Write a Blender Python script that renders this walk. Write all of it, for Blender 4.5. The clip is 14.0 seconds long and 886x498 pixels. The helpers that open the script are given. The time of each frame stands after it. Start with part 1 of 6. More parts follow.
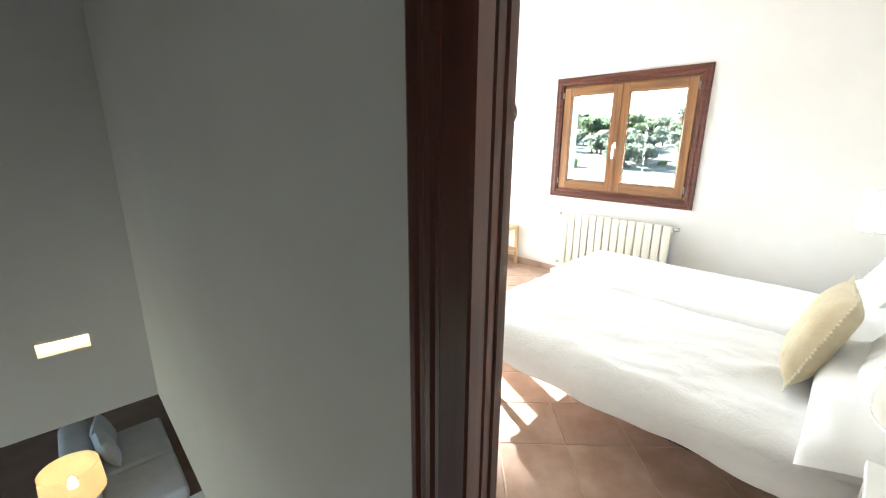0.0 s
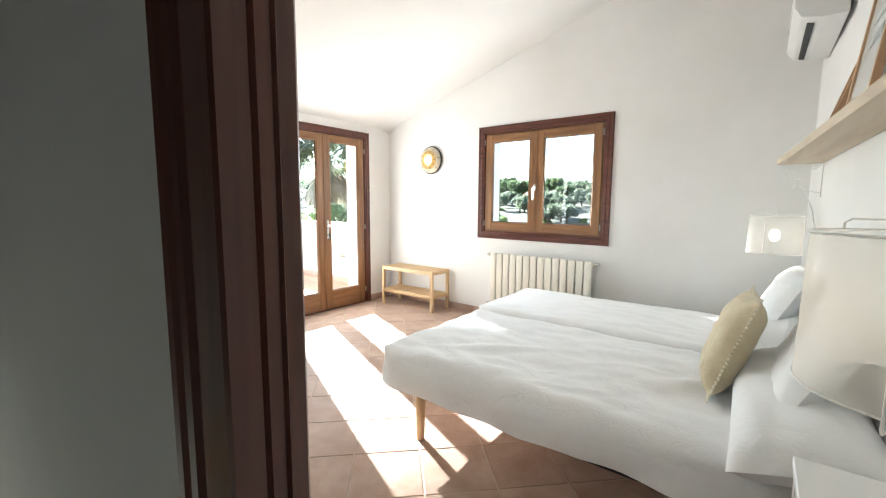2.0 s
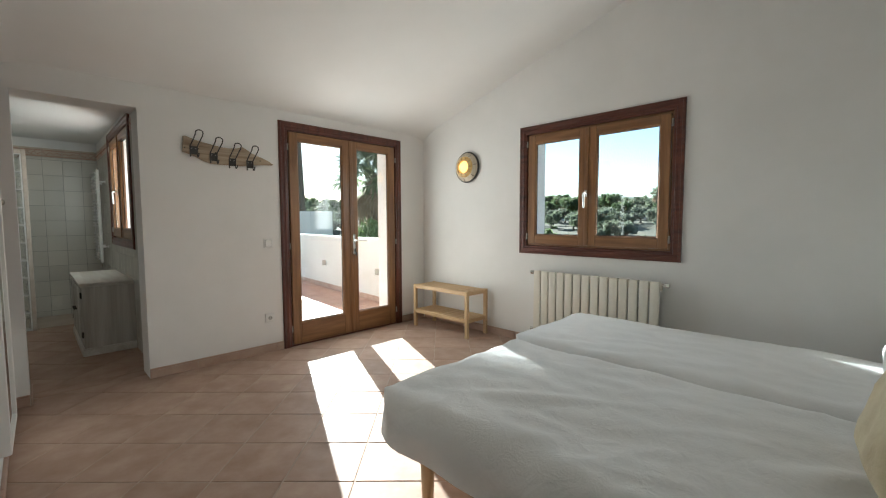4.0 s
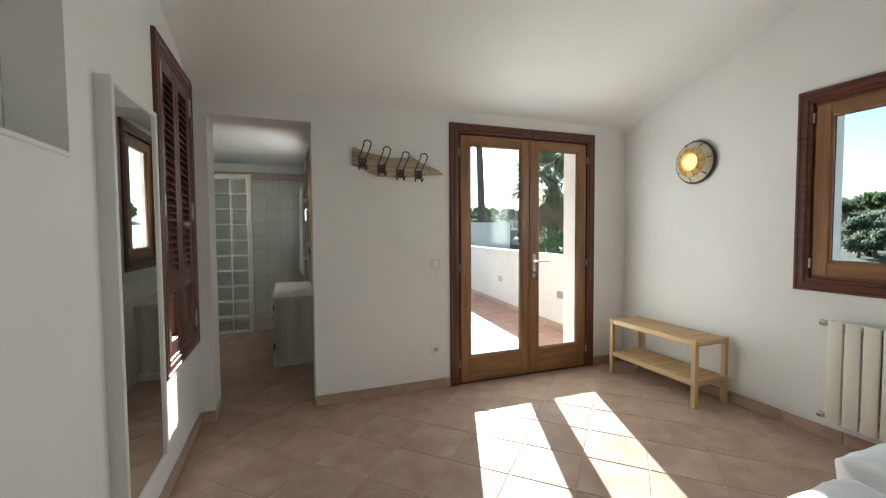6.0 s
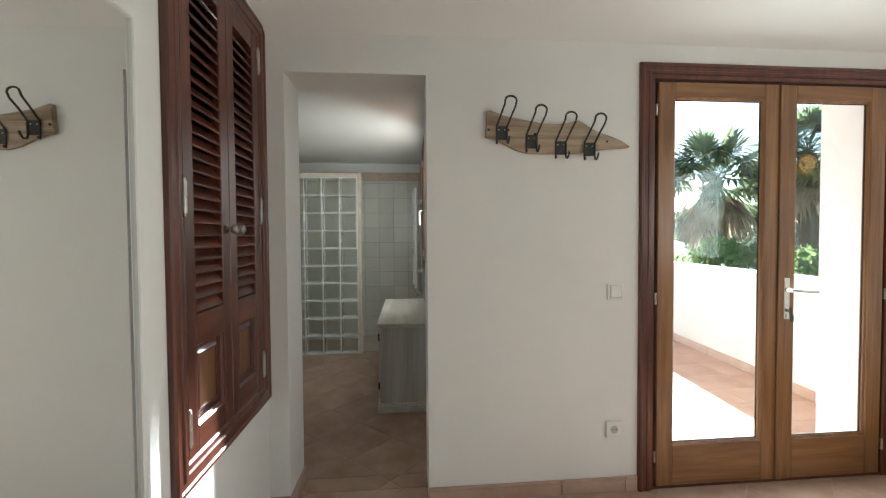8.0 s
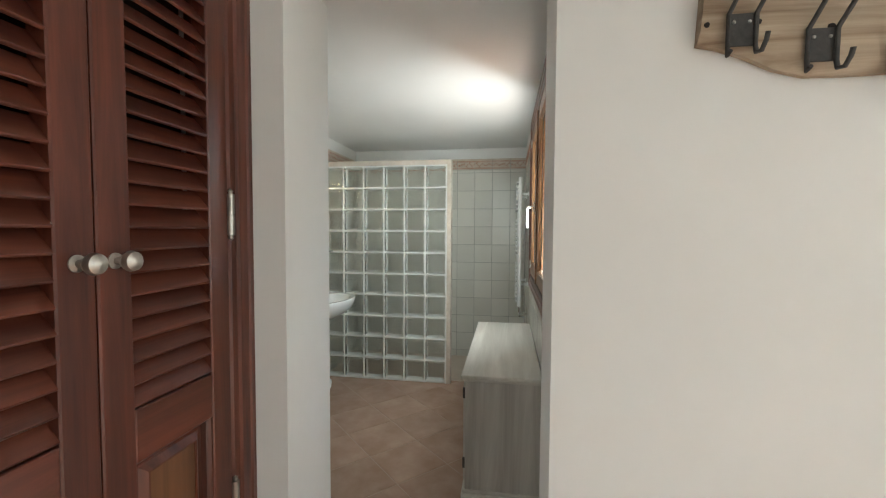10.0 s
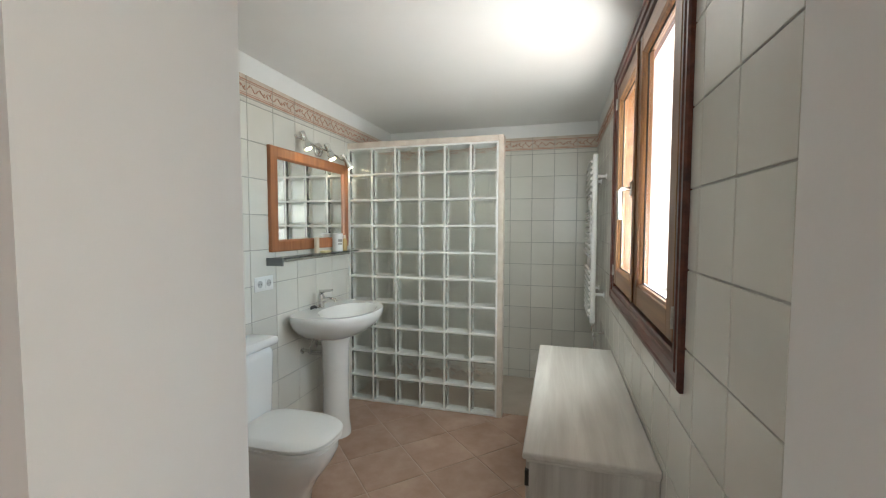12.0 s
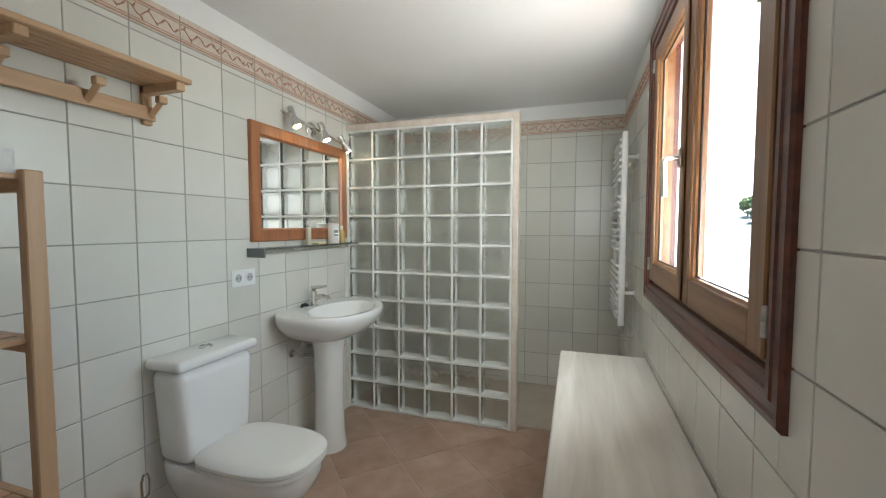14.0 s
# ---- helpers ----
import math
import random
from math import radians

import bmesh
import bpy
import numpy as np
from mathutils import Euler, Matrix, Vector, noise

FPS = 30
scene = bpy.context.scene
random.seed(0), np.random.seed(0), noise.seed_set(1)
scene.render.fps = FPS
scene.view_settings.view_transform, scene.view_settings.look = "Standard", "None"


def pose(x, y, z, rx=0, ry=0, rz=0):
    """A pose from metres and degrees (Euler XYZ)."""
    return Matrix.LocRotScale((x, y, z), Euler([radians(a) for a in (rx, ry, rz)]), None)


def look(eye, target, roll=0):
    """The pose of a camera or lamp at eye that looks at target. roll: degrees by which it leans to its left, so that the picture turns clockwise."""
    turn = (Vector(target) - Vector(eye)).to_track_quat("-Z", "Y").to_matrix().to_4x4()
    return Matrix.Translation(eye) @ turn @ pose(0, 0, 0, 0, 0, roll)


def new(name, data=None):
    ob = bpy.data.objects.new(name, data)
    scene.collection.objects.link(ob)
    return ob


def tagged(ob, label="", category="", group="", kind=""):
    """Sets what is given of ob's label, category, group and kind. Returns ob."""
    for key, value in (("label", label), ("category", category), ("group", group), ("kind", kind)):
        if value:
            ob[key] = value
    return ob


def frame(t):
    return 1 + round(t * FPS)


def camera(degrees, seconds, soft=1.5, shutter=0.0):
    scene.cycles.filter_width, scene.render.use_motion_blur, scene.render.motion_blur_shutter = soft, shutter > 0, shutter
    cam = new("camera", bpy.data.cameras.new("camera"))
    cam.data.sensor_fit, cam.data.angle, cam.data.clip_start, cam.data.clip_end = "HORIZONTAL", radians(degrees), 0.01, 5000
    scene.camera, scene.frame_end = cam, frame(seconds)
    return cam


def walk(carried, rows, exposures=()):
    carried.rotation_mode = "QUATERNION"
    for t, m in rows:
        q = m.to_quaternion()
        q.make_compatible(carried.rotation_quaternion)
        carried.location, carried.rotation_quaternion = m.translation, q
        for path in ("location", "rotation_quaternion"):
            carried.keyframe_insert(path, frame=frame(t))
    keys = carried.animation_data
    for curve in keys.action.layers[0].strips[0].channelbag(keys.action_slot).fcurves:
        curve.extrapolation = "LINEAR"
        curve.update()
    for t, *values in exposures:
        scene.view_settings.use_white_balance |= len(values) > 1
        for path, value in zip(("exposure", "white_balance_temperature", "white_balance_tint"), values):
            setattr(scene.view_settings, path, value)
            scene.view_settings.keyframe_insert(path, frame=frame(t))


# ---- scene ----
cam = camera(94.4, 14.0, 1.15)
PATH = [
    (0, (0.906, 1.585, 1.551), (2.237, 2.988, 1.039), 0.4),
    (0.5, (0.934, 1.570, 1.517), (2.383, 2.884, 1.103), 0.4),
    (1, (0.962, 1.565, 1.467), (2.502, 2.796, 1.131), 0.5),
    (1.5, (0.999, 1.565, 1.413), (2.564, 2.780, 1.143), 0.3),
    (2, (1.051, 1.576, 1.349), (2.622, 2.793, 1.123), 0.4),
    (4.3, (1.663, 1.86, 1.265), (3.008, 3.335, 1.143), -0.3),
    (4.5, (1.706, 1.908, 1.267), (2.99, 3.436, 1.147), -0.3),
    (5, (1.838, 2.073, 1.282), (2.923, 3.749, 1.17), -0.4),
    (5.5, (1.952, 2.271, 1.306), (2.85, 4.056, 1.206), -0.4),
    (6, (2.038, 2.531, 1.336), (2.743, 4.4, 1.247), -0.4),
    (6.5, (2.065, 2.831, 1.375), (2.646, 4.743, 1.285), -0.4),
    (7, (2.105, 3.127, 1.361), (2.534, 5.079, 1.289), -0.3),
    (7.5, (2.125, 3.4, 1.355), (2.432, 5.375, 1.289), -0.3),
    (8, (2.112, 3.717, 1.349), (2.287, 5.709, 1.292), -0.4),
    (8.5, (2.104, 3.99, 1.357), (2.169, 5.988, 1.3), -0.3),
    (9, (2.114, 4.277, 1.371), (2.06, 6.276, 1.32), -0.3),
    (9.2, (2.129, 4.379, 1.389), (2.014, 6.374, 1.326), -0.1),
    (11.5, (2.008, 5.374, 1.459), (1.504, 7.307, 1.357), 0.1),
    (12, (1.980, 5.526, 1.428), (1.437, 7.448, 1.319), 0.1),
    (12.5, (1.963, 5.648, 1.390), (1.401, 7.565, 1.277), 0.1),
    (13, (1.961, 5.746, 1.372), (1.374, 7.655, 1.257), 0.1),
    (13.5, (1.956, 5.805, 1.362), (1.353, 7.709, 1.250), 0.1),
    (14, (1.943, 5.855, 1.357), (1.328, 7.755, 1.248), 0.1),
]
walk(cam, [(t, look(eye, target, roll)) for t, eye, target, roll in PATH],
     [(0.0, 4.3, 5700, 1), (1.0, 3.85, 5700, 1), (2.0, 3.5, 5700, 2), (3.2, 2.7, 5750, 0), (4.5, 2.1, 5750, -1), (7.0, 2.32, 5750, -2), (9.0, 3.0, 5650, -2), (11.5, 3.4, 5700, 1), (14.0, 3.4, 5700, 2)])

# ---- world and sun ----
SUN_TO = Vector((0.255, 0.62, 0.275)).normalized()
world = bpy.data.worlds.new("sky")
scene.world = world
world.use_nodes = True
wn = world.node_tree
sky = wn.nodes.new("ShaderNodeTexSky")
sky.sky_type = "NISHITA"
sky.sun_disc = False
sky.sun_elevation = math.asin(SUN_TO.z)
sky.sun_rotation = math.atan2(SUN_TO.x, SUN_TO.y)
sky.altitude, sky.air_density, sky.dust_density, sky.ozone_density = 100, 1.0, 0.35, 1.6
wn.links.new(sky.outputs[0], wn.nodes["Background"].inputs[0])
wn.nodes["Background"].inputs[1].default_value = 0.057
sun = new("sun", bpy.data.lights.new("sun", "SUN"))
sun.data.energy, sun.data.angle, sun.data.color = 5.0, radians(0.5), (1.0, 0.96, 0.90)
sun.matrix_world = look(SUN_TO * 30, (0, 0, 0))


def window_light(name, at, to, wide, high, power, tone=(1.0, 0.965, 0.89)):
    """An area lamp added at an opening, standing in for light that enters there."""
    lamp = new(name, bpy.data.lights.new(name, "AREA"))
    lamp.data.shape, lamp.data.size, lamp.data.size_y = "RECTANGLE", wide, high
    lamp.data.energy, lamp.data.color = power, tone
    lamp.matrix_world = look(at, to)


# lamps added just inside the panes to boost the sky's light
window_light("door_daylight", (4.07, 5.73, 1.22), (4.07, 0, 1.22), 0.95, 1.70, 3.9)
window_light("window_daylight", (5.18, 3.506, 1.574), (0, 3.506, 1.574), 1.10, 0.90, 1.5)
window_light("bathroom_daylight", (2.25, 7.43, 1.65), (0, 8.9, 1.6), 1.05, 0.95, 1.55)
# unseen warm fill lamp, added below to brighten the stair hall
window_light("living_room_fill", (-2.58, 3.1, -1.60), (3, 3.1, -1.0), 1.8, 1.90, 1.6, (1.0, 0.86, 0.68))

# ---- plan: main faces of the two rooms ----
WEST, EAST, NORTH, SOUTH = 1.435, 5.215, 5.765, 1.20      # bedroom
BW, BE, BN, BS = 0.331, 2.300, 9.417, 6.03                   # bathroom
TOP = 4.2                                                 # wall tops, above the ceilings
BCEIL = 2.36


def ceil_z(y):
    return 2.38 + 0.30 * (NORTH - y)


def south_y(x):
    """The wall behind the beds stands slightly askew."""
    return SOUTH + 0.029 * (x - WEST)


# ---- materials ----
def mat(name, color=(0.8, 0.8, 0.8), rough=0.5, metal=0.0, spec=0.5):
    m = bpy.data.materials.new(name)
    m.use_nodes = True
    b = m.node_tree.nodes["Principled BSDF"]
    b.inputs["Base Color"].default_value = (*color, 1)
    b.inputs["Roughness"].default_value = rough
    b.inputs["Metallic"].default_value = metal
    b.inputs["Specular IOR Level"].default_value = spec
    return m


def node(m, kind, **inputs):
    n = m.node_tree.nodes.new(kind)
    for k, v in inputs.items():
        n.inputs[k].default_value = v
    return n


def wire(m, a, ao, b, bi):
    m.node_tree.links.new(a.outputs[ao], b.inputs[bi])


def coords(m, scale=(1, 1, 1)):
    tc = m.node_tree.nodes.new("ShaderNodeTexCoord")
    mp = node(m, "ShaderNodeMapping", Scale=scale)
    wire(m, tc, "Object", mp, "Vector")
    return mp


def ramp(m, stops):
    r = m.node_tree.nodes.new("ShaderNodeValToRGB")
    els = r.color_ramp.elements
    while len(els) < len(stops):
        els.new(0.5)
    for e, (p, c) in zip(els, stops):
        e.position, e.color = p, (*c, 1)
    return r


def bump(m, src, out, strength, dist=0.002):
    bp = node(m, "ShaderNodeBump", Strength=strength, Distance=dist)
    wire(m, src, out, bp, "Height")
    b = m.node_tree.nodes["Principled BSDF"]
    if b.inputs["Normal"].links:
        m.node_tree.links.new(b.inputs["Normal"].links[0].from_socket, bp.inputs["Normal"])
    wire(m, bp, "Normal", b, "Normal")
    return bp


def noisy(name, c0, c1, rough=0.6, scale=3.0, detail=6.0, bmp=0.2, bscale=60.0, dist=0.002, lo=0.35, hi=0.65, metal=0.0, spec=0.5, stretch=(1, 1, 1)):
    """Two-colour mottled surface with fine relief."""
    m = mat(name, c0, rough, metal, spec)
    b = m.node_tree.nodes["Principled BSDF"]
    mp = coords(m, stretch)
    n1 = node(m, "ShaderNodeTexNoise", Scale=scale, Detail=detail, Roughness=0.6)
    wire(m, mp, 0, n1, "Vector")
    r = ramp(m, [(lo, c0), (hi, c1)])
    wire(m, n1, "Fac", r, "Fac")
    wire(m, r, "Color", b, "Base Color")
    if bmp:
        n2 = node(m, "ShaderNodeTexNoise", Scale=bscale, Detail=4.0, Roughness=0.6)
        wire(m, mp, 0, n2, "Vector")
        bump(m, n2, "Fac", bmp, dist)
    return m


def timber(name, dark, light, axis=2, rough=0.4, scale=1.0, bmp=0.15, coat=0.0):
    """Wood with grain along one axis."""
    m = mat(name, light, rough)
    b = m.node_tree.nodes["Principled BSDF"]
    b.inputs["Coat Weight"].default_value = coat
    b.inputs["Coat Roughness"].default_value = 0.25
    st = [26.0 * scale] * 3
    st[axis] = 1.6 * scale
    mp = coords(m, st)
    info = m.node_tree.nodes.new("ShaderNodeObjectInfo")
    add = m.node_tree.nodes.new("ShaderNodeVectorMath")
    mul = m.node_tree.nodes.new("ShaderNodeVectorMath")
    mul.operation = "SCALE"
    mul.inputs[0].default_value = (37.0, 53.0, 17.0)
    wire(m, info, "Random", mul, "Scale")
    wire(m, mp, 0, add, 0)
    wire(m, mul, 0, add, 1)
    n1 = node(m, "ShaderNodeTexNoise", Scale=1.0, Detail=8.0, Roughness=0.62, Distortion=0.6)
    wire(m, add, 0, n1, "Vector")
    mid = tuple((p + q) / 2 for p, q in zip(dark, light))
    r = ramp(m, [(0.30, dark), (0.5, mid), (0.68, light)])
    wire(m, n1, "Fac", r, "Fac")
    wire(m, r, "Color", b, "Base Color")
    n2 = node(m, "ShaderNodeTexNoise", Scale=4.0, Detail=5.0)
    wire(m, add, 0, n2, "Vector")
    bump(m, n2, "Fac", bmp, 0.0015)
    return m


def tile_mat(name, cols, rough, joint_scale=2.2):
    """Glazed tile: cloudy colour inside a piece, shade from piece to piece."""
    m = mat(name, cols[1], rough)
    b = m.node_tree.nodes["Principled BSDF"]
    tc = m.node_tree.nodes.new("ShaderNodeTexCoord")
    info = m.node_tree.nodes.new("ShaderNodeObjectInfo")
    mul = m.node_tree.nodes.new("ShaderNodeVectorMath")
    mul.operation = "SCALE"
    mul.inputs[0].default_value = (91.0, 47.0, 63.0)
    wire(m, info, "Random", mul, "Scale")
    add = m.node_tree.nodes.new("ShaderNodeVectorMath")
    wire(m, tc, "Object", add, 0)
    wire(m, mul, 0, add, 1)
    n1 = node(m, "ShaderNodeTexNoise", Scale=joint_scale, Detail=7.0, Roughness=0.6)
    wire(m, add, 0, n1, "Vector")
    r = ramp(m, [(0.28, cols[0]), (0.5, cols[1]), (0.72, cols[2])])
    wire(m, n1, "Fac", r, "Fac")
    hsv = node(m, "ShaderNodeHueSaturation")
    mr = node(m, "ShaderNodeMapRange")
    mr.inputs["To Min"].default_value, mr.inputs["To Max"].default_value = 0.94, 1.05
    wire(m, info, "Random", mr, "Value")
    wire(m, mr, 0, hsv, "Value")
    wire(m, r, "Color", hsv, "Color")
    wire(m, hsv, "Color", b, "Base Color")
    rr = node(m, "ShaderNodeMapRange")
    rr.inputs["To Min"].default_value, rr.inputs["To Max"].default_value = rough - 0.08, rough + 0.12
    wire(m, n1, "Fac", rr, "Value")
    wire(m, rr, 0, b, "Roughness")
    n2 = node(m, "ShaderNodeTexNoise", Scale=9.0, Detail=3.0)
    wire(m, add, 0, n2, "Vector")
    bump(m, n2, "Fac", 0.12, 0.004)
    return m


def glass_mat(name, tint=(1, 1, 1), rough=0.0):
    m = mat(name, tint, rough)
    b = m.node_tree.nodes["Principled BSDF"]
    b.inputs["Transmission Weight"].default_value = 1.0
    b.inputs["IOR"].default_value = 1.45
    return m


PLASTER = noisy("white plaster", (0.80, 0.79, 0.765), (0.85, 0.84, 0.82), 0.85, 1.3, 5, 0.12, 38, 0.004)
CEILING = noisy("ceiling plaster", (0.82, 0.81, 0.79), (0.86, 0.85, 0.835), 0.9, 0.9, 4, 0.10, 30, 0.004)
OUTWALL = noisy("sunned render", (0.72, 0.69, 0.63), (0.80, 0.77, 0.71), 0.9, 1.5, 6, 0.3, 90, 0.004)
GROUT = noisy("floor grout", (0.44, 0.34, 0.27), (0.52, 0.41, 0.33), 0.9, 14, 4, 0.3, 160)
FLOOR_TILE = tile_mat("terracotta tile", ((0.37, 0.245, 0.18), (0.44, 0.31, 0.24), (0.52, 0.385, 0.305)), 0.45, 5.0)
FLOOR_TILE.node_tree.nodes["Principled BSDF"].inputs["Specular IOR Level"].default_value = 0.07
SKIRT_TILE = tile_mat("skirting tile", ((0.42, 0.27, 0.20), (0.50, 0.35, 0.27), (0.56, 0.42, 0.34)), 0.4, 6.0)
TERRACE_TILE = tile_mat("terrace tile", ((0.40, 0.22, 0.15), (0.50, 0.30, 0.21), (0.55, 0.35, 0.26)), 0.6, 3.0)
WALL_TILE = tile_mat("ivory wall tile", ((0.66, 0.64, 0.575), (0.70, 0.68, 0.615), (0.73, 0.71, 0.65)), 0.22, 1.3)
WALL_GROUT = noisy("grey grout", (0.34, 0.33, 0.30), (0.42, 0.41, 0.38), 0.9, 30, 3, 0.2, 200)
BORDER = noisy("border tile", (0.56, 0.47, 0.38), (0.66, 0.57, 0.47), 0.35, 14, 5, 0.1, 60)
BORDER_RED = noisy("border ornament", (0.42, 0.21, 0.14), (0.52, 0.29, 0.20), 0.4, 40, 4, 0.1, 90)
DARK_V = timber("mahogany upright", (0.050, 0.014, 0.009), (0.155, 0.043, 0.023), 2, 0.36, 1.0, 0.08, 0.2)
DARK_H = timber("mahogany along y", (0.050, 0.014, 0.009), (0.155, 0.043, 0.023), 1, 0.36, 1.0, 0.08, 0.2)
DARK_X = timber("mahogany along x", (0.050, 0.014, 0.009), (0.155, 0.043, 0.023), 0, 0.36, 1.0, 0.08, 0.2)
HONEY_V = timber("iroko upright", (0.15, 0.065, 0.022), (0.33, 0.165, 0.062), 2, 0.38, 0.8, 0.1, 0.3)
HONEY_H = timber("iroko along y", (0.15, 0.065, 0.022), (0.33, 0.165, 0.062), 1, 0.38, 0.8, 0.1, 0.3)
HONEY_X = timber("iroko along x", (0.15, 0.065, 0.022), (0.33, 0.165, 0.062), 0, 0.38, 0.8, 0.1, 0.3)
PANEL_V = timber("brown panel", (0.10, 0.04, 0.016), (0.22, 0.095, 0.04), 2, 0.38, 0.8, 0.1, 0.3)
CHERRY_V = timber("cherry upright", (0.24, 0.085, 0.03), (0.42, 0.17, 0.065), 2, 0.35, 0.9, 0.08, 0.2)
CHERRY_H = timber("cherry along y", (0.24, 0.085, 0.03), (0.42, 0.17, 0.065), 1, 0.35, 0.9, 0.08, 0.2)
PINE_V = timber("pine upright", (0.50, 0.33, 0.165), (0.66, 0.475, 0.27), 2, 0.5, 0.6, 0.05)
PINE_X = timber("pine along x", (0.50, 0.33, 0.165), (0.66, 0.475, 0.27), 0, 0.5, 0.6, 0.05)
PINE_Y = timber("pine along y", (0.50, 0.33, 0.165), (0.66, 0.475, 0.27), 1, 0.5, 0.6, 0.05)
BEECH_Y = timber("beech along y", (0.45, 0.27, 0.14), (0.60, 0.40, 0.235), 1, 0.45, 0.6, 0.05)
BEECH_V = timber("beech upright", (0.45, 0.27, 0.14), (0.60, 0.40, 0.235), 2, 0.45, 0.6, 0.05)
PLANK = timber("pale plank", (0.50, 0.41, 0.30), (0.68, 0.59, 0.46), 0, 0.7, 0.5, 0.3)
DRIFT = timber("driftwood", (0.24, 0.17, 0.11), (0.56, 0.46, 0.34), 0, 0.85, 0.9, 0.8)
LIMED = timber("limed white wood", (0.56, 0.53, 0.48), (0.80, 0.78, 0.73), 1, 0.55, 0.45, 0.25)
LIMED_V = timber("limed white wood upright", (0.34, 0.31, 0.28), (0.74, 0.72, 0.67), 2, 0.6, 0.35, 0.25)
WHITE_LACQUER = mat("white lacquer", (0.80, 0.79, 0.76), 0.35)
WHITE_PLASTIC = mat("white plastic", (0.80, 0.80, 0.78), 0.3)
CREAM_METAL = mat("cream enamel", (0.80, 0.76, 0.66), 0.32)
PORCELAIN = mat("white porcelain", (0.84, 0.84, 0.82), 0.06)
PORCELAIN.node_tree.nodes["Principled BSDF"].inputs["Coat Weight"].default_value = 0.6
CHROME = noisy("brushed chrome", (0.62, 0.61, 0.58), (0.72, 0.71, 0.68), 0.22, 40, 3, 0.05, 120, metal=1.0)
PEWTER = noisy("worn pewter", (0.40, 0.37, 0.33), (0.55, 0.52, 0.47), 0.35, 30, 4, 0.2, 90, metal=1.0)
IRON = noisy("dark wrought iron", (0.035, 0.032, 0.03), (0.06, 0.055, 0.05), 0.6, 60, 4, 0.4, 140)
BLACK = mat("black", (0.015, 0.015, 0.016), 0.5)
# near-black of seals, chips and holes; also paints the shade behind the louvres
DARK_AND_SHADE = mat("near-black of seals, chips, holes and shade", (0.02, 0.014, 0.01), 0.8)
MIRROR = mat("mirror silver", (0.90, 0.92, 0.91), 0.01, 1.0)
PANE = mat("window glass")
clear = PANE.node_tree.nodes.new("ShaderNodeBsdfTransparent")
sheen = node(PANE, "ShaderNodeBsdfGlossy", Roughness=0.0)
blend = PANE.node_tree.nodes.new("ShaderNodeMixShader")
blend.inputs[0].default_value = 0.045
wire(PANE, clear, 0, blend, 1)
wire(PANE, sheen, 0, blend, 2)
wire(PANE, blend, 0, PANE.node_tree.nodes["Material Output"], 0)
BLOCK_GLASS = glass_mat("rippled block glass", (0.975, 0.985, 0.97), 0.03)
mpb = coords(BLOCK_GLASS, (1, 1, 1))
nb = node(BLOCK_GLASS, "ShaderNodeTexNoise", Scale=17.0, Detail=1.5, Roughness=0.4, Distortion=1.2)
wire(BLOCK_GLASS, mpb, 0, nb, "Vector")
bump(BLOCK_GLASS, nb, "Fac", 0.32, 0.014)
SHELF_GLASS = glass_mat("frosted shelf glass", (0.55, 0.62, 0.58), 0.25)
MORTAR = noisy("white mortar", (0.74, 0.73, 0.69), (0.80, 0.79, 0.76), 0.7, 30, 3, 0.2, 160)
STONE_TRIM = noisy("beige marble trim", (0.58, 0.50, 0.42), (0.68, 0.61, 0.53), 0.3, 16, 7, 0.05, 60)
SHOWER = noisy("beige shower floor", (0.50, 0.42, 0.34), (0.56, 0.48, 0.40), 0.45, 5, 4, 0.1, 80)


def cloth(name, c0, c1, weave=900.0, b1=0.25):
    m = noisy(name, c0, c1, 0.9, 4.0, 5, 0.0)
    mp = coords(m)
    w = node(m, "ShaderNodeTexNoise", Scale=weave, Detail=1.0)
    wire(m, mp, 0, w, "Vector")
    bump(m, w, "Fac", b1, 0.0006)
    c = node(m, "ShaderNodeTexNoise", Scale=13.0, Detail=5.0, Roughness=0.5, Distortion=0.8)
    wire(m, mp, 0, c, "Vector")
    bump(m, c, "Fac", 0.36, 0.012)
    k = node(m, "ShaderNodeTexNoise", Scale=34.0, Detail=3.0, Roughness=0.5, Distortion=1.6)
    wire(m, mp, 0, k, "Vector")
    bump(m, k, "Fac", 0.16, 0.008)
    bs = m.node_tree.nodes["Principled BSDF"]
    bs.inputs["Sheen Weight"].default_value = 0.15
    return m


SHEET = cloth("white cotton sheet", (0.80, 0.795, 0.78), (0.84, 0.835, 0.82))
PILLOW = cloth("white pillow cotton", (0.80, 0.80, 0.79), (0.84, 0.84, 0.83))
LINEN = cloth("sand linen", (0.54, 0.45, 0.29), (0.68, 0.59, 0.40), 500, 0.6)
FRINGE = cloth("cream fringe", (0.68, 0.61, 0.46), (0.76, 0.70, 0.56), 300, 0.8)
TOWEL = cloth("white towelling", (0.78, 0.78, 0.77), (0.83, 0.83, 0.82), 350, 0.9)
SOFA = cloth("pale grey sofa cloth", (0.62, 0.63, 0.64), (0.70, 0.71, 0.72), 500, 0.5)


